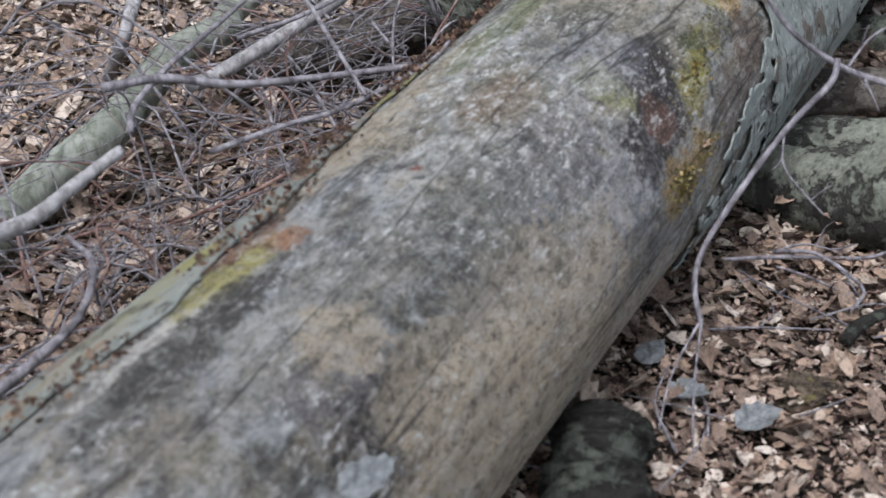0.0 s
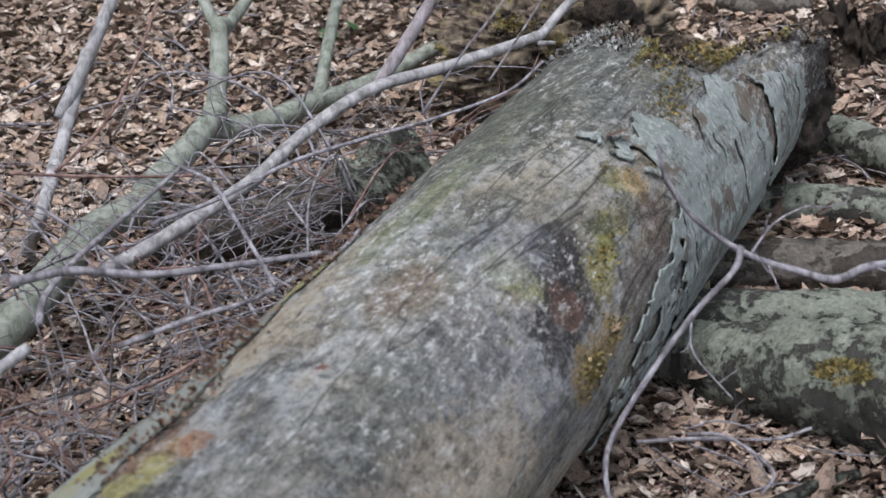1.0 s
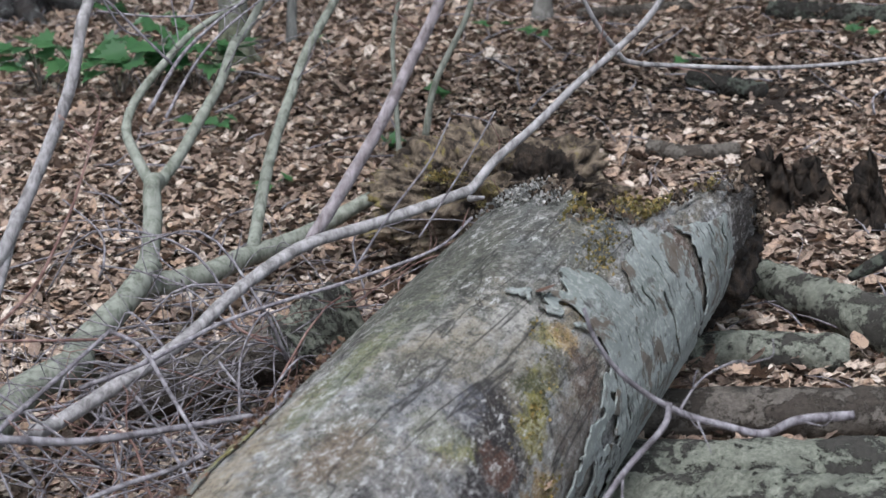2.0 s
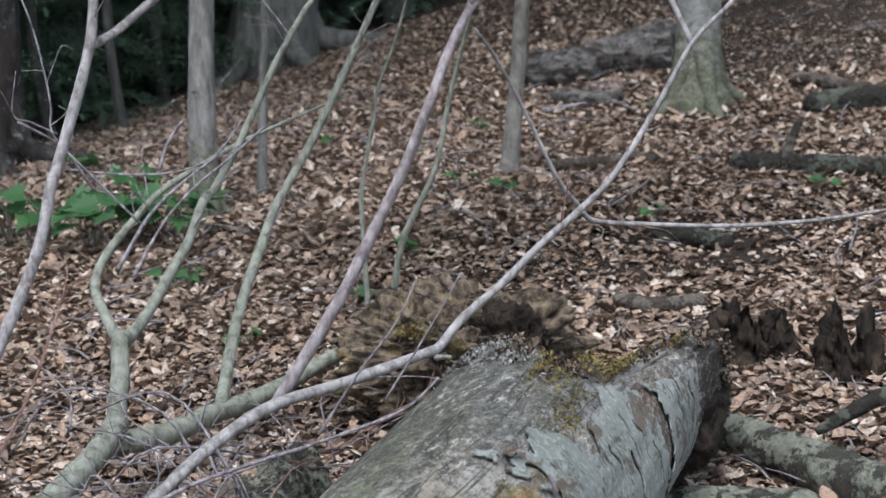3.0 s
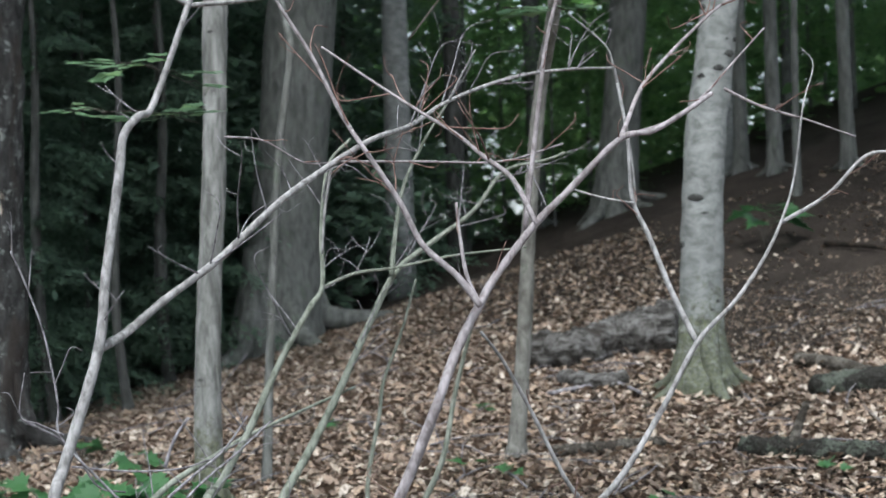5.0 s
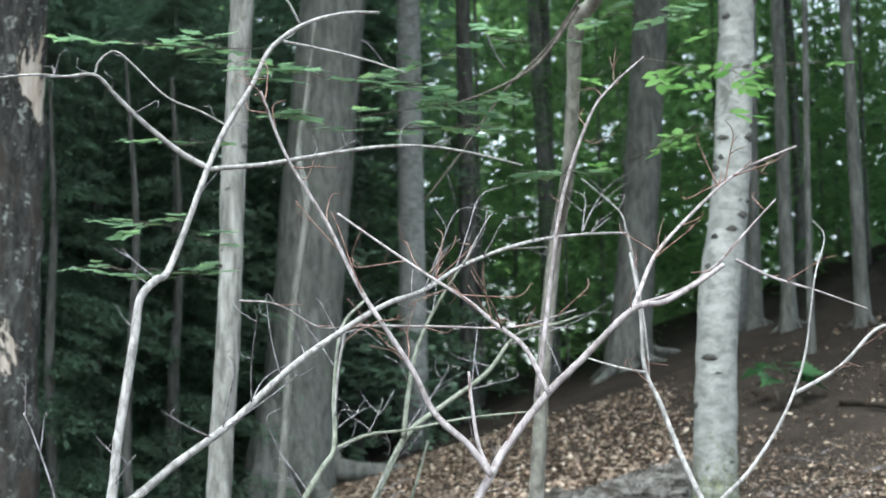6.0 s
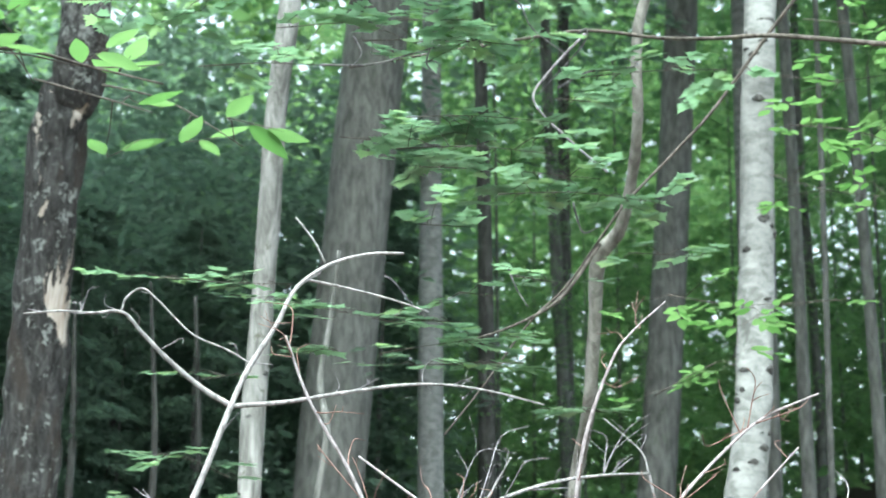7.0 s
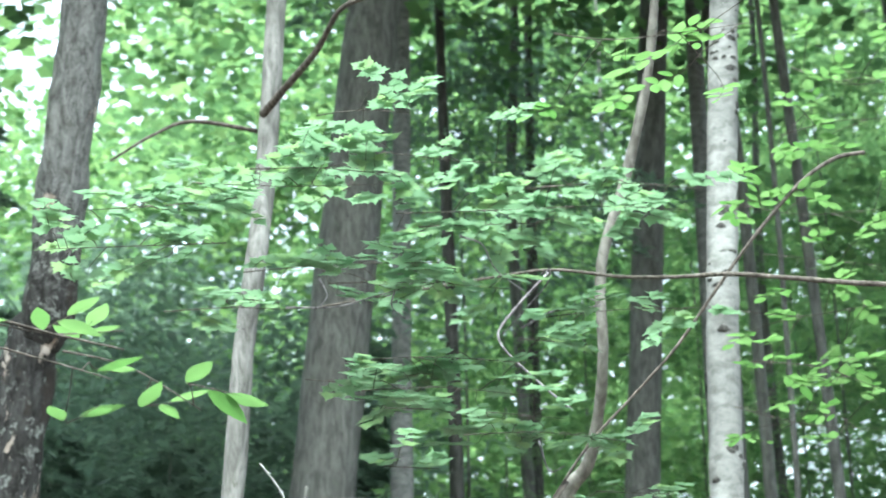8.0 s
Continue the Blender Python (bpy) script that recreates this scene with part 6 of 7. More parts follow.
# ---- foliage ----
def hemlock_crown(name, height, spread, low, boughs, per, seed):
    """Boughs that droop, feathered with flat needle sprays; made round the z axis."""
    rnd = np.random.RandomState(seed)
    places, ways, ups = [], [], []
    for b in range(boughs):
        k = (b + rnd.rand()) / boughs
        z = low + (height - low) * k
        a = rnd.uniform(0, 2 * np.pi)
        length = spread * (1.0 - 0.8 * k) * rnd.uniform(0.6, 1.1)
        out = np.array([np.cos(a), np.sin(a), 0])
        cross = np.array([-np.sin(a), np.cos(a), 0])
        t = rnd.rand(per) ** 0.7
        s = rnd.normal(0, 0.16, per) * length * (1.1 - 0.6 * t)
        drop = -0.28 * length * t**1.8 + rnd.normal(0, 0.035, per) - 0.12 * np.abs(s)
        places.append(out * (t * length)[:, None] + cross * s[:, None] + np.stack([0 * t, 0 * t, z + 0.05 * length + drop], 1))
        w = out * rnd.uniform(0.3, 1, per)[:, None] + cross * (np.sign(s) * rnd.uniform(0.2, 1, per))[:, None]
        w[:, 2] += rnd.normal(-0.25, 0.2, per)
        ways.append(w)
        ups.append(np.stack([rnd.normal(0, 0.3, per), rnd.normal(0, 0.3, per), np.ones(per)], 1))
    p, w, u = np.concatenate(places), np.concatenate(ways), np.concatenate(ups)
    return leaf_cloud(name, p, w, u, rnd.uniform(0.06, 0.14, len(p)), SPRAY, MAT["needle"], curl=0.2, seed=seed)


def broad_crown(name, height, spread, low, boughs, per, seed, material, size=(0.07, 0.13), outline=BEECH):
    """Flat leafy sprays in layers, with gaps between."""
    rnd = np.random.RandomState(seed)
    places = []
    for b in range(boughs):
        z = rnd.uniform(low, height)
        a = rnd.uniform(0, 2 * np.pi)
        k = (z - low) / (height - low)
        length = spread * rnd.uniform(0.4, 1.0) * (1 - 0.5 * k)
        c = np.array([np.cos(a) * length, np.sin(a) * length, z])
        q = rnd.normal(0, 1, (per, 3)) * (spread * 0.17, spread * 0.17, 0.09) + c
        q[:, 2] -= 0.10 * (np.hypot(q[:, 0], q[:, 1]) - length)
        places.append(q)
    p = np.concatenate(places)
    n = len(p)
    a = rnd.uniform(0, 2 * np.pi, n)
    w = np.stack([np.cos(a), np.sin(a), rnd.normal(-0.2, 0.25, n)], 1)
    u = np.stack([rnd.normal(0, 0.35, n), rnd.normal(0, 0.35, n), np.ones(n)], 1)
    return leaf_cloud(name, p, w, u, rnd.uniform(*size, n), outline, material, curl=0.2, seed=seed)


def crowned_tree(label, trunk_r, height, material, crown):
    root = empty("tree")
    tagged(root, label, "tree", "trees of the wood behind")
    v, f = tube([(0, 0, -0.3), (0, 0, height * 0.3), (0.1, 0, height * 0.7), (0.1, 0.1, height)], trunk_r, trunk_r * 0.2, sides=10, steps=5, seed=3)
    mesh_object("trunk", v, f, material, root)
    crown.parent = root
    return root


hem = crowned_tree("dark hemlock with drooping needle boughs", 0.06, 9.5, MAT["hemlock"], hemlock_crown("crown", 9.5, 2.6, 0.4, 110, 340, 31))
first = True
HEMLOCKS = ((2.6, 13.4, 0.55), (-6.2, 11.5, 0.64), (-4.4, 12.8, 0.66), (-10.6, 10.8, 0.62), (-7.8, 10.6, 0.68), (-8.6, 12.6, 0.85), (-8.0, 12.0, 0.82), (-3.6, 11.5, 0.72), (-0.5, 16.0, 0.7), (-5.5, 14.5, 0.82), (-13, 16, 0.9), (-6, 19, 0.7), (-17.0, 10.0, 1.15), (1.8, 17.5, 1.0), (5.6, 20.5, 0.8), (-12.4, 11.2, 1.3), (-10.5, 13.0, 0.75))
for az, dist, k in HEMLOCKS:
    x, y = on_view(az, dist)
    m = Matrix.Translation(at_ground(x, y)) @ Matrix.Rotation(az * 2.1 + dist, 4, "Z")
    m = m @ Matrix.Scale(k, 4)
    if first:
        hem.matrix_world = m
        first = False
    else:
        copy_thing(hem, m)
tall = crowned_tree("tall hemlock with high drooping boughs", 0.09, 11.5, MAT["dark_hemlock"], hemlock_crown("crown", 11.5, 2.5, 5.2, 26, 210, 37))
first = True
for az, dist in ((6.4, 13.8), (9.2, 15.6)):
    x, y = on_view(az, dist)
    m = Matrix.Translation(at_ground(x, y)) @ Matrix.Rotation(az * 2.3 + dist, 4, "Z")
    if first:
        tall.matrix_world = m
        first = False
    else:
        copy_thing(tall, m)
broad = crowned_tree("broadleaf tree with light green foliage", 0.05, 14, MAT["hemlock"], broad_crown("crown", 15, 3.6, 0.6, 120, 175, 41, MAT["wood_leaf"], (0.055, 0.105), WIDE))
first = True
BROADS = ((6.8, 15.2), (9.8, 14.6), (-7.2, 15.5), (-3.4, 17.0), (-11.0, 14.5), (2.2, 19.0), (8.0, 18.5), (11.0, 17.6), (17, 24), (20, 17), (21, 25), (15.5, 27), (22.5, 22), (18.5, 20), (13, 29), (15, 19), (19, 22), (23, 18), (11, 24), (5, 27), (-2, 26), (-9.5, 25), (-13, 22), (17, 30), (1, 33), (8, 34), (24, 27), (13, 38), (-14, 33), (20, 36))
for az, dist in BROADS:
    x, y = on_view(az, dist)
    m = Matrix.Translation(at_ground(x, y)) @ Matrix.Rotation(az * 1.7 + dist, 4, "Z") @ Matrix.Scale(0.8 if az == -9.5 else 0.62 if dist < 17.5 and az < 0 else 0.5 if dist in (15.2, 14.6) else 1.0, 4)
    if first:
        broad.matrix_world = m
        first = False
    else:
        copy_thing(broad, m)


def far_wood(name, label, n, near, deep, low, high, power, size, material, seed, clump, outline=QUAD, arc=(-26, 30)):
    """Clumped foliage of the wood far behind, too deep to tell tree from tree."""
    rnd = np.random.RandomState(seed)
    m = n // 60
    az, dist = np.radians(rnd.uniform(*arc, m)), near + deep * rnd.rand(m)
    x, y = dist * np.sin(az), dist * np.cos(az)
    z = ground_z(x, y) + low + (high - low) * rnd.rand(m) ** power
    c = np.repeat(np.stack([x, y, z], 1), 60, 0)
    p = c + rnd.normal(0, 1, c.shape) * (clump, clump, clump * 0.28)
    k = len(p)
    a = rnd.uniform(0, 2 * np.pi, k)
    w = np.stack([np.cos(a), np.sin(a), rnd.normal(-0.25, 0.3, k)], 1)
    u = np.stack([rnd.normal(0, 0.4, k), rnd.normal(0, 0.4, k), np.ones(k)], 1)
    return tagged(leaf_cloud(name, p, w, u, rnd.uniform(*size, k), outline, material, curl=0.2, seed=seed), label, "foliage", kind="stuff")


far_wood("hemlock_thicket", "dark green hemlock undergrowth deep in the wood", 42000, 15, 9, 0.0, 5.0, 1.9, (0.12, 0.30), MAT["needle"], 71, 0.5, SPRAY, (-26, 5))
far_wood("far_foliage", "light green leafy undergrowth at the bright edge of the wood", 15000, 16, 9, 0.2, 6.5, 1.2, (0.10, 0.2), MAT["wood_leaf"], 75, 0.5, PLAIN, (9, 30))
far_wood("hemlock_thicket", "dense dark hemlock boughs behind the trunks", 52000, 12.0, 5, 0.2, 5.0, 1.0, (0.08, 0.18), MAT["needle"], 72, 0.35, SPRAY, (-18, 3))
far_wood("hemlock_thicket", "feathery hemlock boughs high between the trunks", 24000, 15.0, 3, 3.4, 7.2, 1.1, (0.08, 0.18), MAT["needle"], 77, 0.4, SPRAY, (-13, -3))
far_wood("far_foliage", "leafy boughs of soft green before the bright sky", 4500, 19.0, 4, 5.5, 11.0, 1.0, (0.10, 0.2), MAT["wood_leaf"], 78, 0.6, WIDE, (-13, -6.5))
for arc, n, top in (((-26, -12), 15000, 17), ((-12, -7), 6500, 11), ((-7, 30), 41000, 17)):
    far_wood("far_foliage", "bright green broadleaf foliage far behind", n, 22, 16, 2.5, top, 1.0, (0.12, 0.24), MAT["wood_leaf"], 73 + n, 0.8, WIDE, arc)
for arc, n, top in (((-26, -12), 16000, 22), ((-12, -7), 7000, 13), ((-7, 30), 38000, 24)):
    far_wood("far_foliage", "soft green leaf mass closing the far edge of the wood", n, 30, 12, 0, top, 1.0, (0.3, 0.6), MAT["wood_leaf"], 74 + top, 1.3, WIDE, arc)
far_wood("far_foliage", "low green bushes along the crest of the slope", 9000, 33, 10, -0.3, 5.5, 1.4, (0.3, 0.6), MAT["wood_leaf"], 76, 1.2, PLAIN)


# unseen crowns added to shade the slope and close the wood behind the camera
shade_tree = crowned_tree("tall tree added so that its crown overhead shades the slope", 0.12, 14, MAT["beech"], broad_crown("crown", 13.0, 4.0, 7.4, 90, 170, 43, MAT["wood_leaf"], (0.12, 0.2), WIDE))
first = True
for x, y in ((-4.5, 9.0), (5.2, 8.8), (-8.5, 10), (9, 6), (-9, 5), (0, -8), (-7, -6), (7.5, -7), (12, 0), (-12, -1), (5.8, 8.2), (-3.6, 6.8), (9.0, 13.0), (6.4, 10.5), (5.6, 12.6), (5.1, 9.8), (4.1, 9.2), (0.99, 12.6)):
    m = Matrix.Translation(at_ground(x, y)) @ Matrix.Rotation(x * 1.3 + y, 4, "Z") @ Matrix.Scale(1.45 if x == 6.4 else 1.25 if x in (5.6, 5.1) else 1.0, 4)
    if first:
        shade_tree.matrix_world = m
        first = False
    else:
        copy_thing(shade_tree, m)


# another crown, added high on the back trunk to shade the slope below
back_crown = new("crown", bpy.data.objects[shade_tree.children[-1].name].data)
back_crown.parent, back_crown.location = back_tree, at_ground(BACK_TREE[0] + 0.9, BACK_TREE[1])


def leafy_sprays(root, lines, per_metre, width, size, outline, material, seed, name="leaves", droop=0.05, thick=0.009, slope=0.0, lead=None, some=(5, 9)):
    """Flat shelves of leaves: short shoots branch off each twig, with leaves to both sides and at the tip."""
    rnd = np.random.RandomState(seed)
    places, ways, ups = [], [], []
    for line in lines:
        p = np.array([tuple(q) for q in smooth_line(line, 8)])
        seg = np.linalg.norm(np.diff(p, axis=0), axis=1).sum()
        limb("twig", [tuple(v) for v in p[::4]], 0.0017, 0.0009, MAT["dark_branch"], root, sides=5, steps=2)
        for _ in range(max(2, int(seg * per_metre / 7))):
            k = rnd.rand() * (len(p) - 1)
            i = min(int(k), len(p) - 2)
            q = p[i] + (p[i + 1] - p[i]) * (k - i)
            off = np.array([rnd.normal(0, width * 0.4), rnd.normal(0, width), rnd.normal(0, thick)])
            off[2] += slope * off[1]
            c = q + off
            h = math.atan2(off[1], off[0]) + rnd.normal(0, 0.6) if lead is None else lead + rnd.normal(0, 0.5)
            tilt = np.array([rnd.normal(0, droop), rnd.normal(slope, droop)])
            big = rnd.uniform(*size)
            n = rnd.randint(*some)
            run = np.array([math.cos(h), math.sin(h), 0.0])
            run[2] = tilt @ run[:2]
            limb("twig", [q, q + off * 0.6 + (0, 0, 0.01), c, c + run * big * 0.33 * n], 0.0013, 0.0006, MAT["dark_branch"], root, sides=4, steps=2, seed=n)
            for j in range(n):
                t = h + (0.0 if j == n - 1 else (1 if j % 2 else -1) * rnd.uniform(0.5, 1.2))
                w = np.array([math.cos(t), math.sin(t), 0.0])
                w[2] = tilt @ w[:2] + rnd.normal(-0.04, droop * 0.7)
                places.append(c + run * big * 0.33 * j + rnd.normal(0, 0.003, 3))
                ways.append(w)
                ups.append((-tilt[0] + rnd.normal(0, droop * 0.7), -tilt[1] + rnd.normal(0, droop * 0.7), 1.0))
    sizes = rnd.uniform(*size, len(places))
    return leaf_cloud(name, np.array(places), np.array(ways), np.array(ups), sizes, outline, material, root, curl=0.06 + droop * 0.6, seed=seed)


def branch_of(root, points, r0, r1, material):
    return limb("branch", points, r0, r1, material, root, sides=8, steps=7, seed=len(points))


branch_of(maple_sapling, [(1.849, 4.257, 3.166), (1.708, 4.330, 3.198), (1.562, 4.397, 3.234), (1.394, 4.466, 3.269), (1.254, 4.529, 3.280), (1.093, 4.589, 3.299), (0.893, 4.642, 3.337), (0.724, 4.699, 3.332), (0.412, 4.772, 3.296), (0.166, 4.823, 3.263)], 0.0093, 0.0035, MAT["dark_branch"])
branch_of(maple_sapling, [(1.947, 4.693, 3.791), (1.848, 4.689, 3.766), (1.735, 4.711, 3.692), (1.605, 4.762, 3.551), (1.492, 4.803, 3.407), (1.327, 4.878, 3.179), (1.196, 4.906, 3.035), (1.030, 4.941, 2.858), (0.880, 5.061, 2.644), (0.753, 5.080, 2.518), (0.610, 5.107, 2.321), (0.484, 5.116, 2.160)], 0.0077, 0.0026, MAT["dark_branch"])
branch_of(maple_sapling, [(0.972, 5.005, 2.759), (0.835, 4.988, 2.573), (0.669, 4.949, 2.473), (0.523, 4.894, 2.416)], 0.0072, 0.0026, MAT["dark_branch"])
branch_of(maple_sapling, [(0.892, 4.740, 3.365), (0.775, 4.743, 3.233), (0.727, 4.722, 3.132), (0.832, 4.687, 2.997), (0.933, 4.639, 2.888)], 0.0044, 0.0035, MAT["twig"])
branch_of(left_beech, [(-0.040, 5.886, 4.446), (0.059, 5.708, 4.492), (0.164, 5.522, 4.545), (0.242, 5.326, 4.608), (0.329, 5.174, 4.584)], 0.0170, 0.0083, MAT["dark_branch"])
branch_of(left_beech, [(-0.061, 5.914, 4.387), (-0.312, 5.820, 4.375), (-0.457, 5.763, 4.283), (-0.606, 5.720, 4.152)], 0.0102, 0.0044, MAT["dark_branch"])
for line in ([(0.755, 4.427, 3.073), (0.838, 4.418, 3.120), (0.938, 4.416, 3.135), (0.992, 4.422, 3.150), (0.936, 4.443, 3.183)], [(0.072, 4.307, 3.080), (0.211, 4.322, 3.091), (0.307, 4.328, 3.121), (0.396, 4.332, 3.153), (0.453, 4.336, 3.187)], [(0.832, 4.668, 2.800), (0.862, 4.686, 2.715), (0.907, 4.675, 2.726)], [(0.571, 4.356, 3.327), (0.636, 4.357, 3.303), (0.678, 4.379, 3.234), (0.777, 4.392, 3.162)], [(0.796, 4.292, 3.190), (0.822, 4.302, 3.207), (0.818, 4.336, 3.177), (0.775, 4.382, 3.132), (0.698, 4.441, 3.056)]):
    branch_of(maple_sapling, line, 0.0033, 0.0016, MAT["twig"])
for line in ([(0.613, 4.507, 2.568), (0.638, 4.518, 2.506), (0.673, 4.525, 2.450)], [(0.268, 4.570, 2.543), (0.297, 4.573, 2.524), (0.371, 4.589, 2.433)], [(0.376, 4.278, 3.129), (0.369, 4.295, 3.085), (0.409, 4.304, 3.051)], [(0.164, 4.352, 3.186), (0.188, 4.368, 3.142), (0.168, 4.380, 3.111)]):
    branch_of(maple_sapling, line, 0.0033, 0.0016, MAT["twig"])
SHELVES = []
SHELVES.append([(0.144, 4.016, 3.537), (0.268, 4.005, 3.553), (0.400, 4.000, 3.546)])
SHELVES.append([(0.131, 4.054, 3.457), (0.336, 4.099, 3.471), (0.529, 4.142, 3.470), (0.679, 4.176, 3.484)])
SHELVES.append([(-0.035, 4.006, 3.367), (0.147, 4.040, 3.391), (0.365, 4.075, 3.392)])
SHELVES.append([(-0.170, 4.018, 3.327), (0.087, 4.135, 3.376), (0.376, 4.230, 3.434)])
SHELVES.append([(0.617, 4.221, 3.402), (0.832, 4.232, 3.439), (1.065, 4.237, 3.456), (1.268, 4.249, 3.449)])
SHELVES.append([(-0.064, 4.036, 3.296), (-0.266, 3.963, 3.235), (-0.444, 3.878, 3.184)])
SHELVES.append([(0.373, 4.190, 3.325), (0.698, 4.228, 3.360), (0.966, 4.257, 3.391), (1.238, 4.280, 3.395)])
SHELVES.append([(0.437, 4.200, 3.290), (0.610, 4.181, 3.293), (0.798, 4.154, 3.292)])
SHELVES.append([(-0.088, 4.007, 3.153), (-0.315, 3.924, 3.106), (-0.554, 3.827, 3.053)])
SHELVES.append([(-0.047, 4.186, 3.138), (0.217, 4.213, 3.178), (0.534, 4.228, 3.196)])
SHELVES.append([(0.187, 4.271, 3.142), (0.443, 4.293, 3.159), (0.703, 4.310, 3.150)])
SHELVES.append([(-0.246, 4.063, 2.977), (-0.084, 4.067, 2.993), (0.079, 4.070, 2.992)])
SHELVES.append([(0.824, 4.473, 3.123), (1.060, 4.463, 3.148), (1.311, 4.444, 3.152)])
SHELVES.append([(0.737, 4.352, 3.015), (0.942, 4.402, 3.018)])
SHELVES.append([(0.236, 4.263, 2.912), (0.472, 4.283, 2.935), (0.727, 4.298, 2.927)])
SHELVES.append([(0.129, 4.280, 2.864), (0.284, 4.279, 2.853)])
SHELVES.append([(0.284, 4.285, 2.835), (0.504, 4.305, 2.854), (0.744, 4.322, 2.839)])
SHELVES.append([(0.352, 4.371, 2.812), (0.603, 4.352, 2.800), (0.853, 4.323, 2.773)])
SHELVES.append([(0.573, 4.373, 2.737), (0.803, 4.419, 2.760), (1.054, 4.460, 2.746)])
SHELVES.append([(0.349, 4.335, 2.637), (0.503, 4.325, 2.628)])
LOW_SHELVES = []
LOW_SHELVES.append([(-0.348, 4.325, 2.474), (-0.169, 4.340, 2.465), (0.012, 4.346, 2.465)])
LOW_SHELVES.append([(-0.035, 4.433, 2.440), (0.135, 4.440, 2.412), (0.306, 4.441, 2.378)])
LOW_SHELVES.append([(0.342, 4.515, 2.405), (0.516, 4.503, 2.396)])
LOW_SHELVES.append([(0.252, 4.459, 2.298), (0.453, 4.519, 2.343), (0.660, 4.574, 2.371)])
LOW_SHELVES.append([(0.335, 4.540, 2.281), (0.658, 4.508, 2.286)])
LOW_SHELVES.append([(-0.034, 4.459, 2.316), (0.136, 4.461, 2.305)])
LOW_SHELVES.append([(-0.413, 4.642, 2.025), (-0.288, 4.653, 2.030), (-0.146, 4.668, 1.968)])
LOW_SHELVES.append([(-0.411, 4.656, 1.903), (-0.287, 4.667, 1.904), (-0.145, 4.678, 1.870)])
LOW_SHELVES.append([(-0.233, 4.467, 2.221), (-0.118, 4.469, 2.241)])
LOW_SHELVES.append([(1.002, 4.702, 2.657), (1.214, 4.659, 2.640)])
LOW_SHELVES.append([(0.720, 4.680, 2.184), (0.945, 4.646, 2.167)])
LOW_SHELVES.append([(0.615, 4.385, 2.508), (0.761, 4.370, 2.482)])
LOW_SHELVES.append([(0.468, 4.410, 2.464), (0.569, 4.403, 2.453)])
leafy_sprays(maple_sapling, LOW_SHELVES, 190, 0.11, (0.042, 0.07), MAPLE, MAT["maple"], 55, droop=0.08, slope=0.14)
leafy_sprays(maple_sapling, SHELVES, 170, 0.11, (0.042, 0.068), MAPLE, MAT["maple"], 51, droop=0.10, slope=0.0)
RIGHT_SHELVES = []
RIGHT_SHELVES.append([(0.722, 3.510, 3.536), (0.904, 3.557, 3.552), (1.237, 3.534, 3.601)])
RIGHT_SHELVES.append([(1.505, 4.681, 3.063), (1.700, 4.628, 3.032), (1.873, 4.590, 2.951)])
RIGHT_SHELVES.append([(1.552, 4.879, 3.678), (1.765, 4.834, 3.624), (2.004, 4.750, 3.615)])
RIGHT_SHELVES.append([(1.578, 5.003, 3.343), (1.772, 4.954, 3.310), (1.977, 4.875, 3.326)])
RIGHT_SHELVES.append([(1.801, 5.095, 4.037), (1.985, 5.018, 4.062), (2.183, 4.948, 4.045)])
RIGHT_SHELVES.append([(1.827, 4.979, 4.248), (2.015, 4.950, 4.172), (2.176, 4.888, 4.168)])
RIGHT_SHELVES.append([(1.757, 5.276, 3.655), (2.147, 5.168, 3.579)])
RIGHT_SHELVES.append([(1.248, 5.306, 2.667), (1.466, 5.262, 2.623), (1.818, 5.156, 2.625)])
RIGHT_SHELVES.append([(1.212, 5.392, 2.334), (1.413, 5.327, 2.440), (1.485, 5.312, 2.419)])
RIGHT_SHELVES.append([(1.772, 5.846, 3.255), (2.013, 5.795, 3.177), (2.285, 5.710, 3.136)])
leafy_sprays(right_beech, RIGHT_SHELVES, 120, 0.20, (0.045, 0.07), BEECH, MAT["beech_leaf"], 52, droop=0.18, thick=0.035, slope=-0.02)
NEAR = []
NEAR.append([(-0.422, 2.165, 2.306), (-0.332, 2.184, 2.304), (-0.256, 2.199, 2.295), (-0.154, 2.208, 2.305)])
NEAR.append([(-0.332, 2.195, 2.274), (-0.243, 2.176, 2.245), (-0.162, 2.153, 2.215)])
NEAR.append([(-0.407, 2.161, 2.326), (-0.362, 2.177, 2.308), (-0.332, 2.197, 2.267)])
NEAR.append([(-0.240, 2.209, 2.273), (-0.146, 2.226, 2.256), (-0.041, 2.251, 2.199)])
near_spray = tagged(empty("beech_spray"), "low beech twig with bright green leaves", "branch")
branch_of(near_spray, [(-0.565, 2.117, 2.337), (-0.422, 2.162, 2.314), (-0.332, 2.182, 2.310), (-0.256, 2.199, 2.296), (-0.154, 2.217, 2.279)], 0.004, 0.0015, MAT["dark_branch"])
leafy_sprays(near_spray, NEAR, 22, 0.04, (0.05, 0.08), LONG, MAT["beech_leaf"], 53, droop=0.14, thick=0.03, slope=-0.12, lead=-0.25, some=(2, 4))


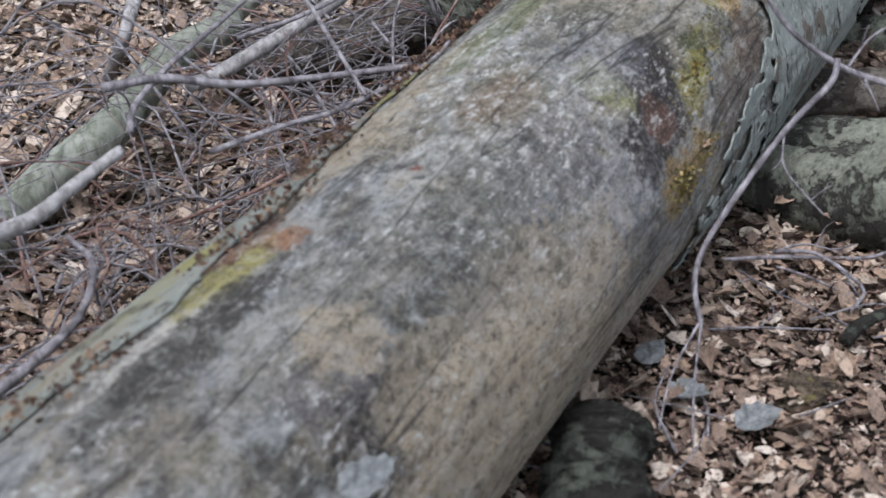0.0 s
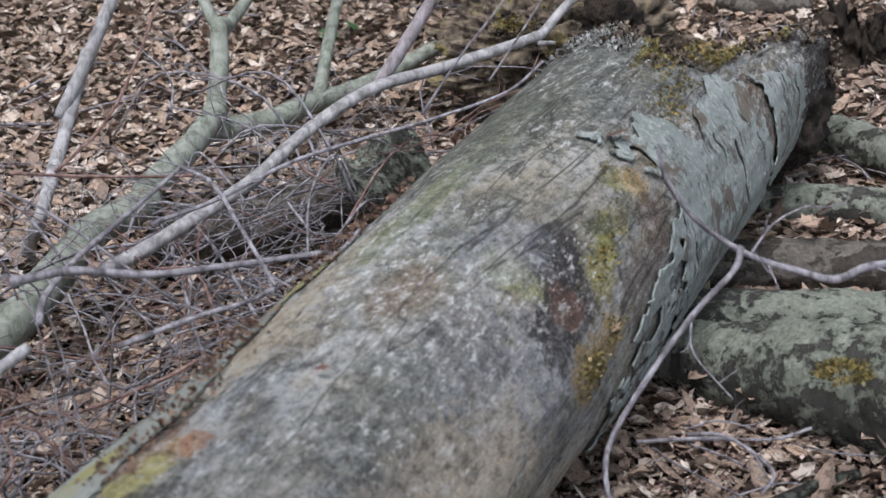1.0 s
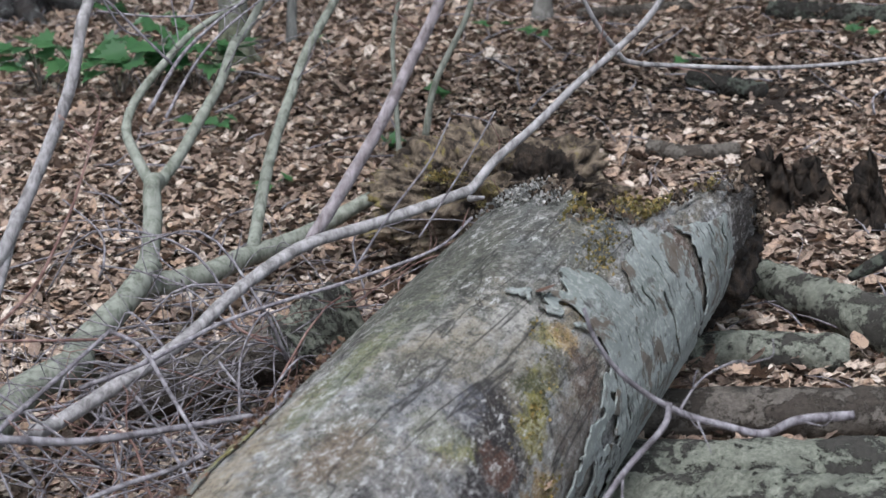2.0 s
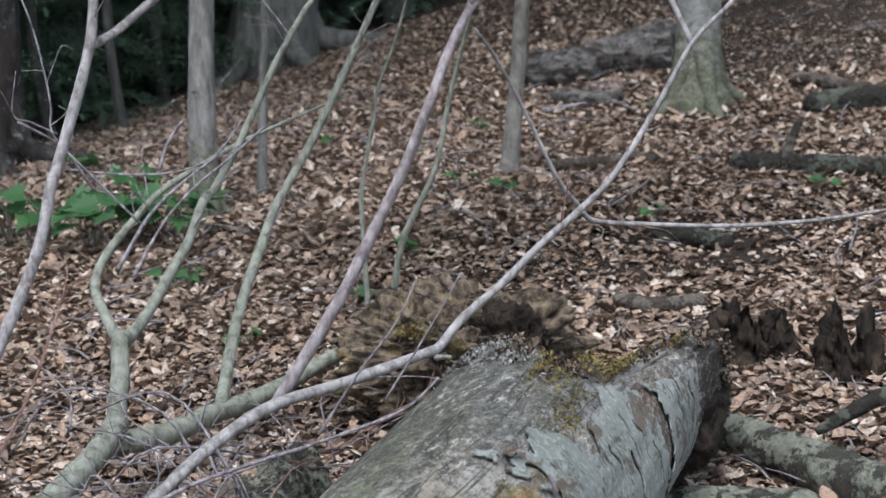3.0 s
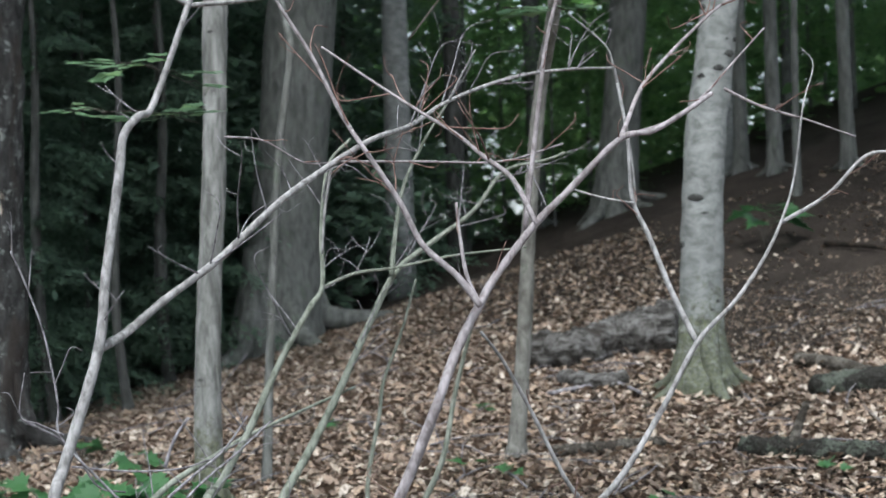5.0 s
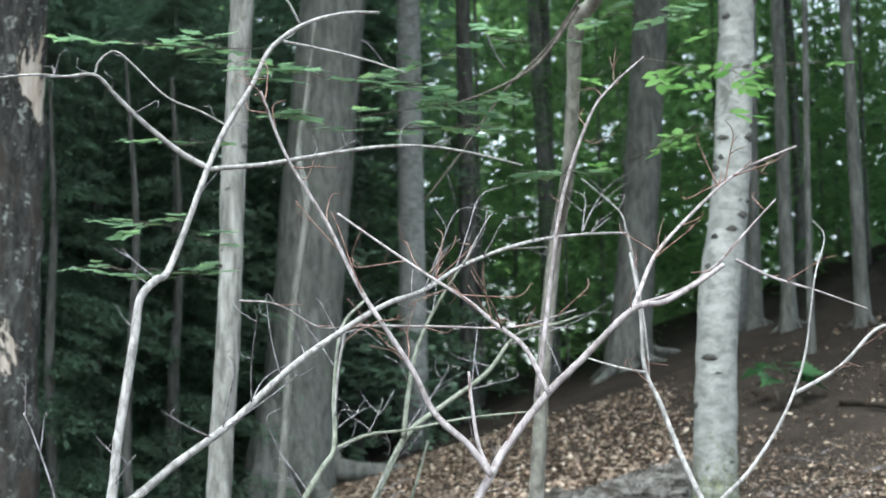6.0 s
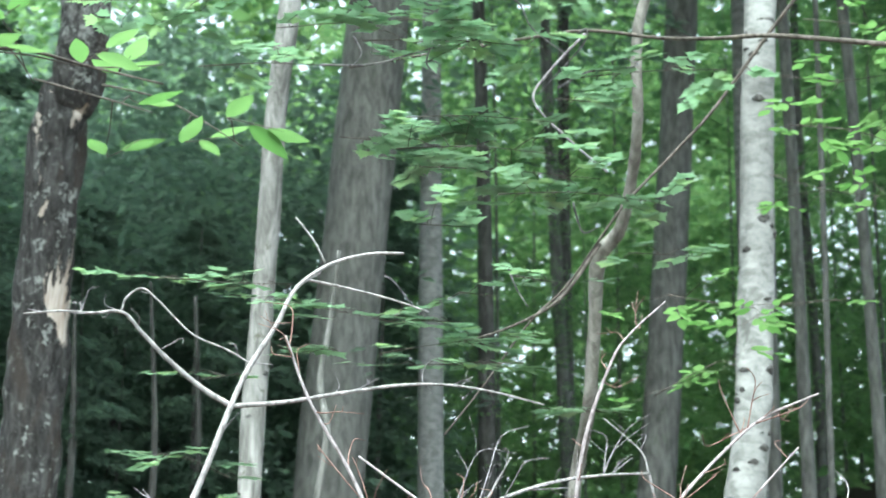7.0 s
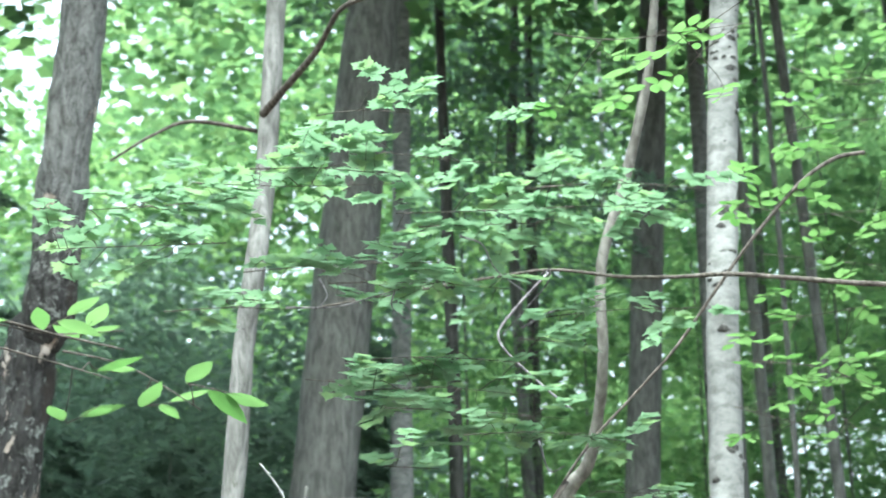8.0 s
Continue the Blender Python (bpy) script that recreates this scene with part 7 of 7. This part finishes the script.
# ---- seedlings on the slope ----
def seedling(label, base, height, leaves, size, seed):
    rnd = np.random.RandomState(seed)
    root = tagged(empty("seedling"), label, "plant", "green seedlings")
    b = Vector(base)
    places, ways = [], []
    for k in range(leaves):
        a = rnd.uniform(0, 2 * math.pi)
        top = b + Vector((math.cos(a) * height * 0.5, math.sin(a) * height * 0.5, height * rnd.uniform(0.6, 1.1)))
        limb("stem", [b - Vector((0, 0, 0.02)), b.lerp(top, 0.5) + Vector((0, 0, height * 0.12)), top], 0.0022, 0.0012, MAT["dark_branch"], root, sides=5, steps=3)
        places.append(top)
        ways.append((math.cos(a), math.sin(a), -0.15))
    n = len(places)
    u = np.stack([rnd.normal(0, 0.35, n), rnd.normal(-0.35, 0.3, n), np.ones(n)], 1)
    leaf_cloud("leaves", np.array([tuple(p) for p in places]), np.array(ways), u, rnd.uniform(size * 0.8, size * 1.2, n), MAPLE, MAT["seedling"], root, curl=0.3, seed=seed)
    return root


PATCH = ((-0.854, 5.739, 0.576), (-0.724, 5.760, 0.587), (-0.571, 5.579, 0.578), (-0.465, 5.643, 0.593), (-0.329, 5.589, 0.595), (-0.250, 5.507, 0.585), (-0.796, 7.224, 0.698), (-0.519, 6.635, 0.678))
for n, p in enumerate(PATCH):
    seedling("green broad-leaved seedling growing through dead leaves", p, 0.17 if n < 6 else 0.08, 13 if n < 6 else 4, 0.105, 60 + n)
for n, p in enumerate(((-0.286, 5.164, 0.513), (-0.234, 5.173, 0.518), (0.723, 5.949, 0.706), (0.857, 5.795, 0.698), (0.893, 6.988, 0.841), (0.291, 7.019, 0.787), (1.296, 5.328, 0.641), (1.904, 5.453, 0.707), (0.486, 5.245, 0.575), (-0.039, 4.607, 0.423), (0.260, 4.854, 0.480), (0.111, 6.021, 0.670))):
    seedling("small green seedling on the leaf litter", p, 0.05, 4, 0.055, 80 + n)
seedling("green shrub shoot at the edge of the path", (3.087, 10.057, 1.584), 0.25, 14, 0.16, 99)


# ---- single fallen leaves near the log ----
def fallen_leaf(label, place, turn, size, material, seed, outline=LITTER):
    a = radians(turn)
    ob = leaf_cloud("fallen_leaf", np.array([(0.0, 0.0, 0.0)]), np.array([(math.cos(a), math.sin(a), 0.1)]), np.array([(0.1, -0.15, 1.0)]), np.array([size]), outline, material, curl=0.5, seed=seed)
    ob.location = place
    return tagged(ob, label, "leaf", "single fallen leaves")


for n, (p, turn, size) in enumerate((((0.377, 1.905, 0.157), 10, 0.065), ((0.299, 1.991, 0.158), -10, 0.06), ((0.272, 2.083, 0.164), 40, 0.05))):
    fallen_leaf("grey weathered dead leaf on the ground", p, turn, size, MAT["pale_leaf"], n + 3, ROUND)

fallen_leaf("pale grey dead leaf lying on the log", (-0.099, 1.314, 0.418), 20, 0.06, MAT["pale_leaf"], 5, ROUND)
fallen_leaf("small pale dead leaf stuck to the bark", (0.363, 2.167, 0.450), 120, 0.035, MAT["litter"], 6, MAPLE)
fallen_leaf("dark brown dead leaf on the log", (0.399, 2.517, 0.648), -30, 0.04, MAT["crumb"], 7, LITTER)
fallen_leaf("small red dead leaf on the log", (-0.036, 1.772, 0.566), 10, 0.018, MAT["red_twig"], 9, BROKEN)
for n, (p, turn, size) in enumerate((((1.391, 4.227, 0.469), 100, 0.10), ((1.266, 4.276, 0.482), 80, 0.08), ((1.302, 4.188, 0.448), 30, 0.07), ((0.544, 2.538, 0.226), 10, 0.06), ((0.630, 2.455, 0.219), 60, 0.07), ((0.770, 2.312, 0.210), 20, 0.08), ((0.837, 2.955, 0.360), 20, 0.05), ((1.193, 3.263, 0.300), 95, 0.06), ((0.844, 3.320, 0.307), 20, 0.08), ((1.316, 3.630, 0.343), 10, 0.08), ((-0.039, 3.342, 0.338), 80, 0.06))):
    fallen_leaf("pale tan curled dead leaf on the litter", p, turn, size, MAT["litter"], 20 + n, LITTER if n % 2 else MAPLE)


def moss_tuft(label, centre, radius, count, seed):
    """A cushion of short moss shoots."""
    rnd = np.random.RandomState(seed)
    p = rnd.normal(0, 1, (count, 3))
    p /= np.linalg.norm(p, axis=1, keepdims=True)
    p[:, 2] = np.abs(p[:, 2]) * 0.6
    q = p * radius * rnd.uniform(0.5, 1.0, (count, 1)) * (1.2, 1.2, 0.7)
    ob = leaf_cloud("moss_tuft", q, p + rnd.normal(0, 0.4, (count, 3)), rnd.normal(0, 1, (count, 3)), rnd.uniform(0.005, 0.012, count), QUAD, MAT["moss"], curl=0.4, seed=seed)
    ob.location = centre
    return tagged(ob, label, "moss")


moss_tuft("small cushion of olive moss on the lichen-covered log", [(0.692, 2.165, 0.378)][0], 0.035, 500, 91)
mound("small dark mossy stone half sunk in leaf crumbs", (0.498, 2.023, 0.138), (0.055, 0.05, 0.03), 6.0, MAT["moss_rotten"])
moss_tuft("yellow moss cushion on the rotten mound", [(0.518, 3.90, 0.59)][0], 0.06, 900, 93)
moss_tuft("moss cushion at the edge of the rotten mound", [(0.38, 3.86, 0.585)][0], 0.05, 700, 94)

stick("short broken stub rising from the mossy log", [(1.842, 5.679, 0.780), (1.861, 5.689, 0.852), (1.893, 5.673, 0.943)], 0.022, 0.014, MAT["brown_log"], 0, 0.05, 40)
stick("curved root lying on the leafy slope", [(1.212, 7.150, 0.910), (1.369, 7.186, 0.930), (1.519, 7.173, 0.944), (1.575, 6.914, 0.916)], 0.012, 0.008, MAT["twig"], 1, 0.1, 41)
stick("thin dark stick lying on the path", [(3.311, 9.597, 1.579), (3.408, 9.432, 1.566), (3.517, 9.174, 1.534)], 0.02, 0.012, MAT["rotten"], 0, 0.1, 42)
